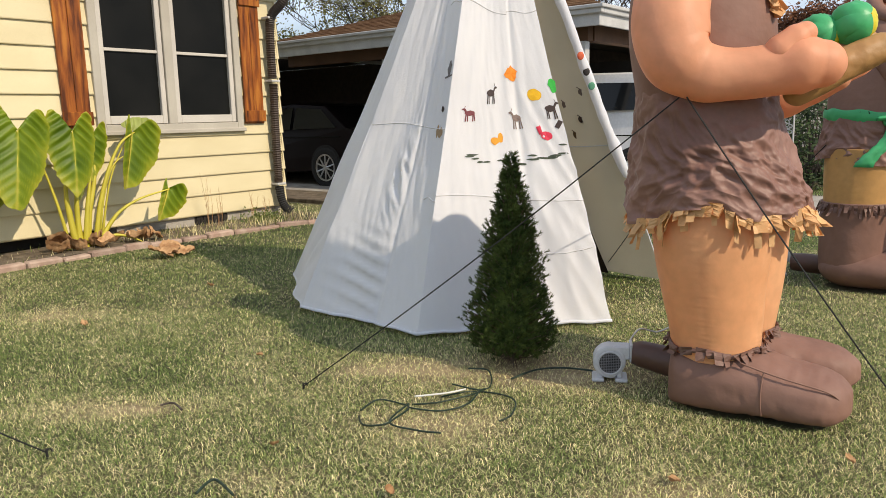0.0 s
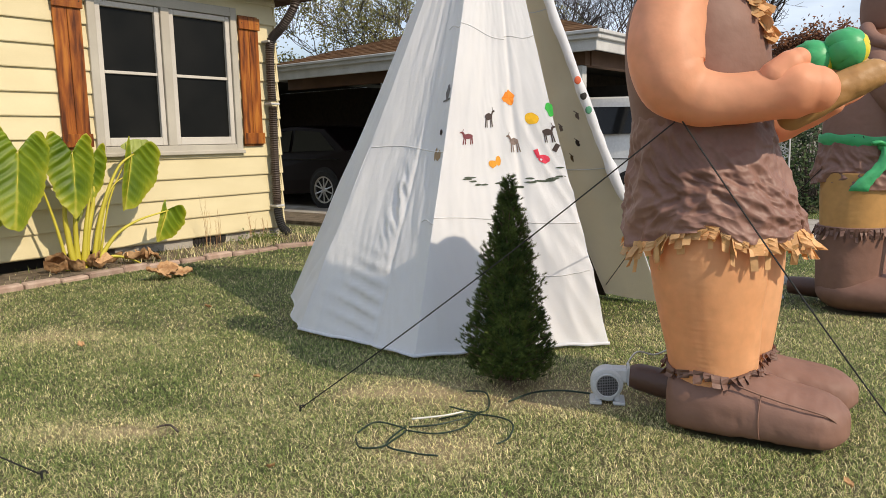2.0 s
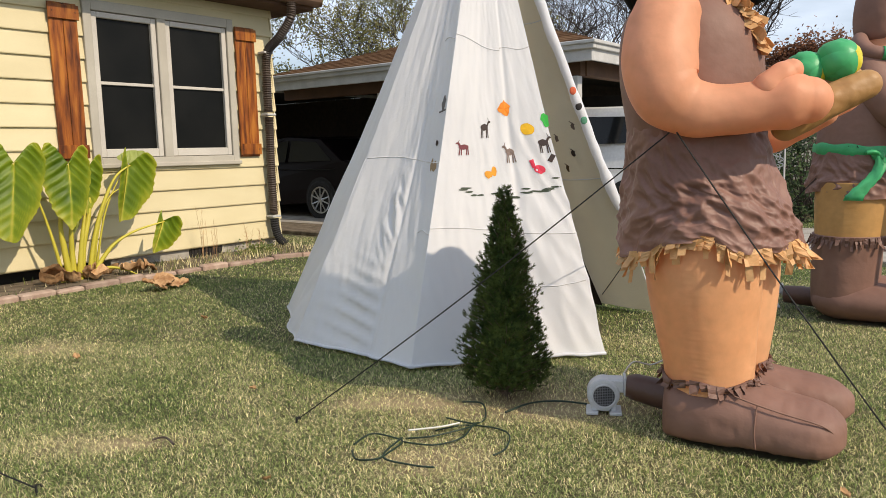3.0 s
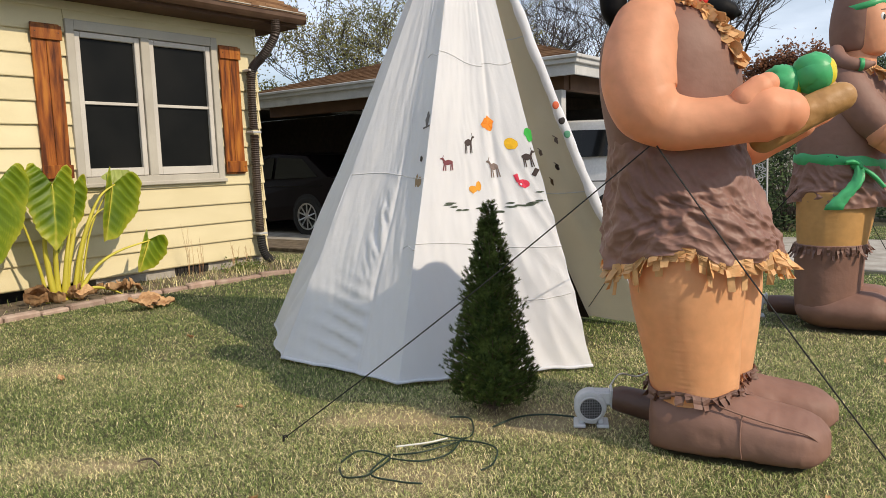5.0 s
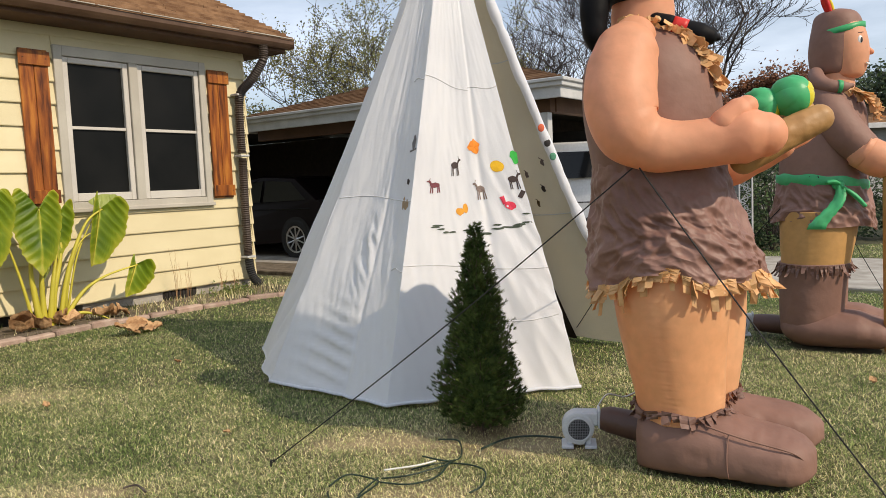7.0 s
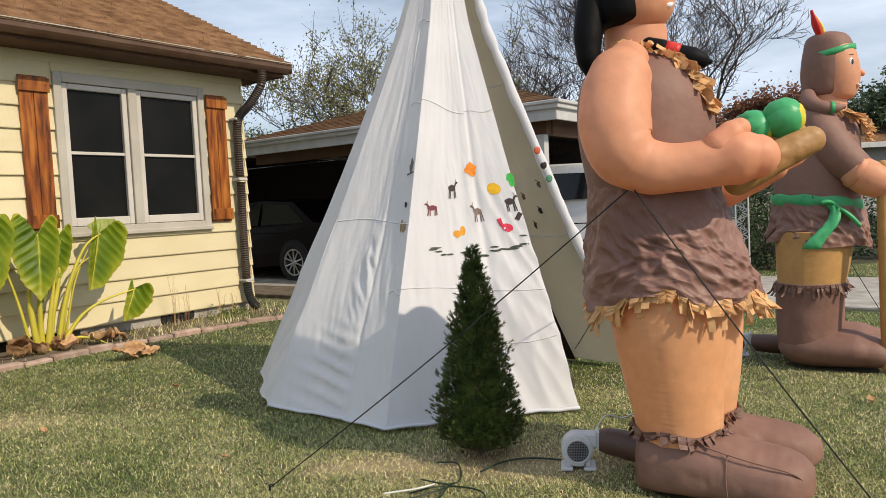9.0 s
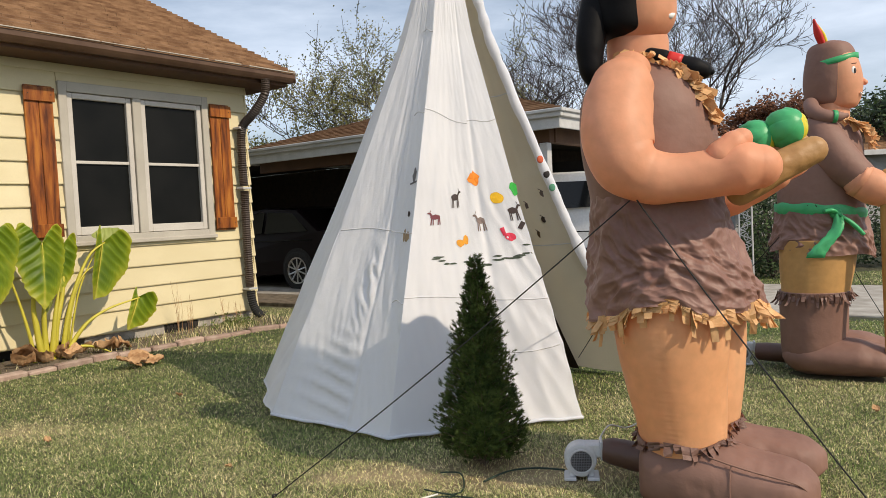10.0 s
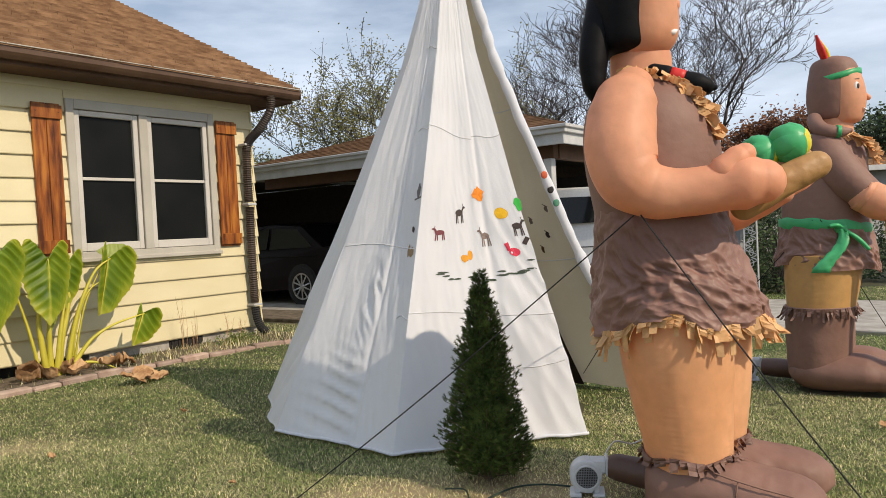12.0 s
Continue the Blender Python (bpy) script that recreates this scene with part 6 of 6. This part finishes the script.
for x, y, k in ((-0.75, 2.54, 0.04), (0.59, 2.26, 0.045), (-1.9, 5.2, 0.06), (1.9, 3.1, 0.05), (-0.3, 2.2, 0.035), (2.3, 4.0, 0.05), (-2.3, 4.2, 0.05), (0.95, 3.9, 0.04), (-1.1, 3.6, 0.035), (1.2, 2.4, 0.04)):
    ob = single("fallen_leaf", dead_leaf((x, y, 0.012), k, rng, 0.5), DEADLEAF, "small dry brown leaf fallen on the grass", "leaf", "fallen leaves", smooth=True)

# weeds and dry stems in the bed
g = Geo()
for i in range(1500):
    s = rng.uniform(-0.6, 1.8) if i % 4 else rng.uniform(-2.5, 1.8)
    o = rng.uniform(0.02, 1.0) * bed_edge(s)
    h = rng.uniform(0.02, 0.10) * (1.3 if s > 0.7 else 0.8)
    a = rng.uniform(0, 6.28)
    p = H(s, o, 0.01)
    d = Vector((math.cos(a), math.sin(a), 0))
    e = Vector((-d.y, d.x, 0)) * rng.uniform(0.002, 0.007)
    t = p + d * h * rng.uniform(0.2, 0.9) + Vector((0, 0, h))
    g.add([p - e, p + e, t], [(0, 1, 2)], 0 if rng.random() < 0.38 else 1)
me_w = single("bed_weeds", g, [WEED, GRASS], "short weeds and straw in the planting bed", "weeds", kind="stuff")
aw = me_w.data.attributes.new("dry", "FLOAT", "POINT")
aw.data.foreach_set("value", [0.6 + 0.3 * ((i * 37) % 11) / 11 for i in range(len(me_w.data.vertices))])
for s0, o0, hh in ((0.42, 0.2, 0.62), (0.52, 0.25, 0.45), (1.0, 0.2, 0.4), (1.15, 0.25, 0.34)):
    g = Geo()
    for k in range(4):
        p = H(s0 + rng.uniform(-0.03, 0.03), o0, 0.0)
        q = p + U * rng.uniform(-0.08, 0.08) + Vector((0, 0, hh * rng.uniform(0.7, 1)))
        g.tube([p, p.lerp(q, 0.5) + U * 0.02, q], [0.0025, 0.002, 0.001], 4)
        for j in range(5):
            c = p.lerp(q, 0.4 + 0.12 * j)
            g.tube([c, c + U * rng.uniform(-0.05, 0.05) + Vector((0, 0, 0.04))], [0.0014, 0.0008], 3)
    single("dry_weed", g, DEADLEAF, "thin dried weed stems against the wall", "weed", "dried weeds")
g = Geo()
for i in range(240):
    c = H(1.05 + rng.gauss(0, 0.12), 0.35 + rng.gauss(0, 0.1), 0.03 + abs(rng.gauss(0, 0.05)))
    d = Vector((rng.uniform(-1, 1), rng.uniform(-1, 1), rng.uniform(0, 1))).normalized()
    e = d.orthogonal().normalized() * 0.012
    g.add([c - e, c + d * 0.02, c + e, c - d * 0.02], [(0, 1, 2, 3)])
single("weed_clump", g, WEED, "low green weed clump in the bed", "weed", kind="stuff")

# ---- cables on the lawn ----
COILS = [[(-0.49, 2.88), (-0.43, 2.97), (-0.33, 2.95), (-0.30, 2.92), (-0.34, 2.79), (-0.38, 2.72), (-0.46, 2.75), (-0.49, 2.83)],
         [(-0.30, 2.93), (-0.36, 2.75), (-0.25, 2.70), (-0.16, 2.66)], [(-0.13, 3.15), (-0.01, 3.11), (0.04, 3.18), (0.03, 3.33), (-0.06, 3.36)],
         [(-0.17, 3.02), (-0.06, 3.10), (0.06, 3.05), (0.13, 2.95), (0.11, 2.83), (0.06, 2.78)], [(-0.30, 2.92), (-0.17, 2.88), (-0.06, 2.92), (-0.01, 3.08), (0.02, 3.13)],
         [(-0.29, 2.96), (-0.18, 2.95), (-0.05, 3.02), (0.0, 3.1)]]
coil = thing("cable_coil", (-0.2, 2.95, 0), "loose loops of dark green extension cable on the grass", "cable")
for k, c in enumerate(COILS):
    g = Geo()
    g.tube([(x, y, 0.006 + 0.009 * math.sin(i * 1.7 + k)) for i, (x, y) in enumerate(c)], 0.0038, 8, 0, 8)
    part("cable_loop", g, CORD, coil, smooth=True)
g = Geo()
g.tube([(-0.28, 2.98, 0.024), (-0.15, 3.0, 0.03), (-0.07, 3.06, 0.024)], 0.004, 8, 0, 8)
part("white_cord", g, WHITECORD, coil, "short white cord", True)
for pts, nm, lb, mt in (([(0.13, 3.22), (0.25, 3.32), (0.38, 3.36), (0.50, 3.30)], "power_cable", "dark power cable running through the grass to a blower", CORD),
                        ([(-0.91, 2.20), (-0.88, 2.28), (-0.79, 2.19)], "cable_end", "dark green cable end in the grass", CORD),
                        ([(-1.33, 2.94), (-1.28, 2.95), (-1.22, 2.89)], "twig", "short dark twig lying on a bare spot", BARK)):
    g = Geo()
    g.tube([(x, y, 0.010 + 0.006 * (i % 2)) for i, (x, y) in enumerate(pts)], 0.0045, 8, 0, 8)
    single(nm, g, mt, lb, nm.replace("_", " "), smooth=True)
g = Geo()
g.tube([(0.66, 3.30, 0.15), (0.72, 3.36, 0.19), (0.80, 3.38, 0.17), (0.86, 3.36, 0.2)], 0.004, 6, 0, 6)
single("inflator_cord", g, WHITECORD, "thin white cord behind the blower tube", "cord", smooth=True)


# ---- parked cars ----
def car(name, s0, s1, rear, front, profile, glass, wheels, paint, label, lens=None, belt=0.95):
    """A car along the driveway: a shaped body with tumblehome, glass, wheels with spoked rims."""
    c = thing(name, H(0.5 * (s0 + s1), 0.5 * (rear + front), 0.02), label, "car")

    def inset(z):
        return 0.02 + max(0.0, z - belt) * 0.28 + max(0.0, 0.45 - z) * 0.12

    g = Geo()
    rr = []
    for side, k in ((0, 0.975), (0, 1.0), (1, 1.0), (1, 0.975)):
        om, zm = 0.5 * (rear + front), 0.75
        row = []
        for o, z in profile:
            oo, zz = om + (o - om) * (0.99 if k < 1 else 1), zm + (z - zm) * (0.975 if k < 1 else 1)
            q = inset(zz) + (0 if k < 1 else 0.05)
            row.append(H(s0 + q if side == 0 else s1 - q, oo, zz))
        rr.append(row)
    g.rings(rr, 0)
    part("body", g, paint, c)
    for poly in glass:
        g = Geo()
        a = [H(s0 + inset(z) - 0.006, o, z) for o, z in poly]
        b = [H(s0 + inset(z) + 0.02, o, z) for o, z in poly]
        g.rings([a, b], 0)
        part("side_window", g, CARGLASS, c)
    for o in wheels:
        w = part("wheel", Geo(), TYRE, c)
        g = Geo()
        ring = []
        for q, r in ((0.005, 0.22), (-0.008, 0.25), (-0.012, 0.31), (0.0, 0.335), (0.18, 0.335), (0.2, 0.3)):
            ring.append([H(s0 + q, o + r * math.cos(a), 0.345 + r * math.sin(a)) for a in (2 * math.pi * i / 36 for i in range(36))])
        g.rings(ring, 0, cap=False)
        part("tyre", g, TYRE, w)
        g = Geo()
        g.rings([[H(s0 + q, o + r * math.cos(a), 0.345 + r * math.sin(a)) for a in (2 * math.pi * i / 36 for i in range(36))] for q, r in ((0.004, 0.235), (-0.012, 0.232), (-0.008, 0.212), (0.03, 0.205))], 0, cap=False)
        for k in range(10):
            a = 2 * math.pi * (k // 2) / 5 + (0.16 if k % 2 else -0.16)
            b = 2 * math.pi * (k // 2) / 5 + (0.28 if k % 2 else -0.28)
            g.tube([H(s0 - 0.004, o + 0.04 * math.cos(a), 0.345 + 0.04 * math.sin(a)), H(s0 - 0.008, o + 0.215 * math.cos(b), 0.345 + 0.215 * math.sin(b))], [0.014, 0.012], 6)
        g.tube([H(s0 + 0.01, o, 0.345), H(s0 - 0.014, o, 0.345)], [0.05, 0.035], 14)
        part("rim", g, ALLOY, w, "spoked alloy rim")
        g = Geo()
        g.rings([[H(s0 + q, o + 0.375 * math.cos(a), 0.36 + 0.375 * math.sin(a)) for a in (2 * math.pi * i / 30 for i in range(30))] for q in (0.012, 0.2)], 0)
        part("wheel_arch", g, TYRE, c)
    if lens:
        g = Geo()
        o, z = lens
        hbox(g, s0 + 0.03, s0 + 0.2, o - 0.1, o + 0.03, z - 0.07, z + 0.07, c=0.02)
        part("tail_light", g, TAIL, c, "red tail light")
    g = Geo()
    hbox(g, s0 + 0.015, s0 + 0.03, front + 0.6 if front < rear else rear + 0.6, rear - 0.5 if front < rear else front - 0.5, 0.86, 0.875, c=0.003)
    part("waist_trim", g, CARGLASS, c, "thin dark waist trim")
    return c


DP = [(-1.42, 0.35), (-1.36, 0.62), (-1.40, 0.95), (-1.75, 1.02), (-2.35, 1.40), (-3.2, 1.46), (-4.0, 1.36), (-4.7, 0.98), (-5.6, 0.85), (-5.85, 0.6), (-5.8, 0.28), (-3.5, 0.22)]
car("dark_car", 4.5, 6.2, -1.4, -5.85, DP, [[(-2.0, 1.02), (-2.45, 1.34), (-3.1, 1.38), (-3.1, 1.0)], [(-3.18, 1.0), (-3.18, 1.38), (-3.9, 1.32), (-4.5, 0.99)]], (-2.27, -4.95), CARDARK, "dark black-cherry sedan parked under the carport", (-1.5, 0.86))
WP = [(4.05, 0.35), (4.12, 0.7), (4.08, 1.05), (3.85, 1.55), (3.5, 1.67), (2.4, 1.70), (1.2, 1.62), (0.45, 1.08), (-0.45, 0.95), (-0.65, 0.65), (-0.6, 0.28), (1.8, 0.24)]
car("white_suv", 4.75, 6.55, 4.1, -0.65, WP, [[(3.8, 1.2), (3.62, 1.53), (1.75, 1.585), (1.75, 1.18)], [(1.66, 1.18), (1.66, 1.55), (1.25, 1.5), (0.75, 1.16)]], (3.3, 0.35), CARWHITE, "white sport utility car parked at the carport")


# ---- trees and distance ----
def tree(name, base, height, spread, seed, label, leaf=None, leaves=0, size=0.08, levels=6, lean=(0, 0), stems=1, low=0.25, thick=0.022, fork=3):
    """A tapered trunk that forks into limbs and fine twigs, with leaves at the twigs' ends."""
    rng = random.Random(seed)
    t = thing(name, base, label, "tree")
    wood, twigs, tips = Geo(), Geo(), []

    def grow(p, d, L, r, lv):
        r = max(r, 0.0085)
        pts, q = [p], p
        for k in range(3):
            d = (d + Vector((rng.gauss(0, 0.17), rng.gauss(0, 0.17), rng.gauss(0, 0.10) + 0.03))).normalized()
            q = q + d * L / 3
            pts.append(q)
        (wood if lv > 3 else twigs).tube(pts, [r, r * 0.88, r * 0.76, r * 0.62], 7 if lv > 3 else (4 if lv > 1 else 3))
        if lv <= 1:
            tips.append(q)
            tips.append(pts[1])
        if lv == 0:
            return
        for k in range(fork if lv > 1 else fork - 1):
            side = Vector((rng.gauss(0, 1), rng.gauss(0, 1), rng.gauss(0.15, 0.5))).normalized()
            nd = (d + side * spread * rng.uniform(0.6, 1.6)).normalized()
            start = pts[rng.choice((1, 2, 3, 3))] if k else q
            grow(start, nd, L * rng.uniform(0.58, 0.86), r * (0.62 if k == 0 else 0.46), lv - 1)

    for k in range(stems):
        d = Vector((lean[0] + (rng.gauss(0, 0.22) if stems > 1 else 0), lean[1], 1)).normalized()
        grow(Vector(base) + Vector((0.12 * k, 0.08 * k, -0.1)), d, height * low, height * thick / stems ** 0.5, levels)
    part("trunk", wood, BARK, t, smooth=True)
    part("branchwork", twigs, TWIG, t, kind="stuff")
    if leaf:
        V, F = [], []
        for k in range(leaves):
            c = rng.choice(tips) + Vector((rng.gauss(0, 0.12), rng.gauss(0, 0.12), rng.gauss(0, 0.12)))
            d = Vector((rng.gauss(0, 1), rng.gauss(0, 1), rng.gauss(-0.3, 0.6))).normalized()
            e = d.orthogonal().normalized() * size * rng.uniform(0.2, 0.42)
            h = d * size * rng.uniform(0.5, 1.0)
            i = len(V)
            V += [c, c + h * 0.5 + e, c + h, c + h * 0.5 - e]
            F.append((i, i + 1, i + 2, i + 3))
        g = Geo()
        g.add(V, F)
        part("crown", g, leaf, t, kind="stuff")
    return t


tree("autumn_tree", (-1.9, 25, 0), 8.6, 0.50, 3, "tree with thinning olive and yellow autumn leaves", OLIVE, 17000, 0.105, 6, (-0.03, 0), 4, 0.27, 0.018)
tree("autumn_tree", (-5.6, 26, 0), 5.4, 0.55, 14, "slim sapling with few remaining leaves", OLIVE, 260, 0.13, 5, (0, 0), 2, 0.28, 0.012)
tree("autumn_tree", (-13.6, 30, 0), 10.6, 0.55, 8, "tall tree with few leaves beyond the house roof", OLIVE, 900, 0.16, 6, (0.02, 0), 1, 0.28)
tree("bare_tree", (4.4, 25, 0), 11.5, 0.60, 23, "tall leafless tree with fine grey branches", None, 0, 0.1, 7, (-0.08, 0), 1, 0.28, 0.022)
tree("bare_tree", (2.6, 30, 0), 9.6, 0.55, 29, "leafless tree with fine grey branches", None, 0, 0.1, 6, (0.05, 0), 2, 0.27, 0.014)
tree("bare_tree", (9.2, 26, 0), 11.5, 0.58, 37, "wide leafless tree with fine grey branches", OLIVE, 120, 0.1, 7, (0.06, 0), 2, 0.27, 0.014)
tree("bare_tree", (7.0, 33, 0), 11.5, 0.52, 51, "distant leafless tree with fine branches", None, 0, 0.1, 6, (0.0, 0), 2, 0.27, 0.013)
tree("rust_tree", (10.9, 23, 0), 6.0, 0.62, 61, "round tree with dense rust-brown autumn leaves", RUST, 24000, 0.15, 6, (0, 0), 2, 0.26)
tree("green_tree", (15.6, 26, 0), 6.0, 0.62, 71, "dark green leafy tree behind the neighbour's roof", DARKLEAF, 9000, 0.20, 6, (0, 0), 2, 0.26)


def shrub(x, y, r, h, seed, label, n=2600, leaf=DARKLEAF):
    rng = random.Random(seed)
    t = thing("shrub", (x, y, 0), label, "shrub")
    g = Geo()
    for k in range(14):
        a, q = rng.uniform(0, 6.28), rng.uniform(0.2, 0.8) * r
        g.tube([(x, y, -0.02), (x + 0.5 * q * math.cos(a), y + 0.5 * q * math.sin(a), h * 0.45), (x + q * math.cos(a), y + q * math.sin(a), h * rng.uniform(0.7, 0.95))], [0.018, 0.011, 0.004], 5)
    part("stem", g, BARK, t, kind="stuff")
    V, F = [], []
    for k in range(n):
        a, zz = rng.uniform(0, 6.28), rng.random()
        lump = 1 + 0.35 * noise.noise(Vector((math.cos(a) * 1.6 + seed, math.sin(a) * 1.6, zz * 3)))
        q = r * lump * (math.sin(math.pi * (0.12 + 0.8 * zz)) ** 0.6) * (0.55 + 0.45 * rng.random())
        c = Vector((x + q * math.cos(a), y + q * math.sin(a), 0.04 + zz * h * lump))
        d = Vector((rng.gauss(0, 1), rng.gauss(0, 1), rng.gauss(0, 0.7))).normalized()
        e = d.orthogonal().normalized() * rng.uniform(0.012, 0.03)
        h2 = d * rng.uniform(0.04, 0.085)
        i = len(V)
        V += [c, c + h2 * 0.5 + e, c + h2, c + h2 * 0.5 - e]
        F.append((i, i + 1, i + 2, i + 3))
    g = Geo()
    g.add(V, F)
    part("foliage", g, leaf, t, kind="stuff")


for x, y, r, h, sd in ((4.95, 11.3, 0.5, 1.25, 1), (5.6, 12.4, 0.7, 1.3, 2), (4.3, 13.6, 0.8, 1.6, 3), (6.7, 12.6, 0.8, 1.1, 4), (7.8, 12.2, 0.8, 1.0, 5), (9.2, 12.6, 0.9, 1.0, 6), (3.5, 15.5, 0.9, 1.7, 8)):
    shrub(x, y, r, h, sd, "dark green unclipped shrub beyond the driveway")
lattice_post("lattice_post", 7.0, 4.55, 0.0, 1.5)

# neighbour with grey siding
nb = thing("neighbour_house", (16, 26, 0), "grey-sided neighbouring house far beyond the driveway", "house")
g = Geo()
g.box((9.4, 24.2, -0.1), (24, 30, 2.55), 0, None, 0.01)
nw = part("wall", g, GREYSIDING, nb)
for k in range(14):
    g = Geo()
    z = 0.15 + 0.17 * k
    g.rings([[(x, 24.2, z), (x, 24.165, z - 0.004), (x, 24.185, z + 0.17), (x, 24.2, z + 0.17)] for x in (9.4, 24.0)], 0)
    part("siding_board", g, GREYSIDING, nw)
g = Geo()
g.add([(8.9, 23.7, 2.5), (24.6, 23.7, 2.5), (24.6, 27.1, 3.5), (8.9, 27.1, 3.5), (8.9, 30.5, 2.5), (24.6, 30.5, 2.5), (8.9, 23.7, 2.4), (24.6, 23.7, 2.4), (8.9, 30.5, 2.4), (24.6, 30.5, 2.4)],
      [(0, 1, 2, 3), (3, 2, 5, 4), (6, 7, 1, 0), (7, 9, 5, 2, 1), (8, 6, 0, 3, 4), (9, 8, 4, 5), (6, 8, 9, 7)])
part("roof", g, SHINGLE, nb)
g = Geo()
g.box((8.9, 23.62, 2.38), (24.6, 23.69, 2.55), 0, None, 0.01)
part("fascia", g, FASCIA, nb, "white eave fascia")
g = Geo()
g.box((18.0, 24.10, 0.9), (19.4, 24.15, 2.1), 0, None, 0.01)
part("window", g, FASCIA, nb, "white framed window")

# far rows of garden trees that close the view
for k in range(10):
    x = -34 + 8.2 * k
    if -16 < x < 14:
        shrub(x, 44 + 2 * math.sin(k * 2), 4.5, 3.4, 100 + k, "distant dark row of garden shrubs", 1500)
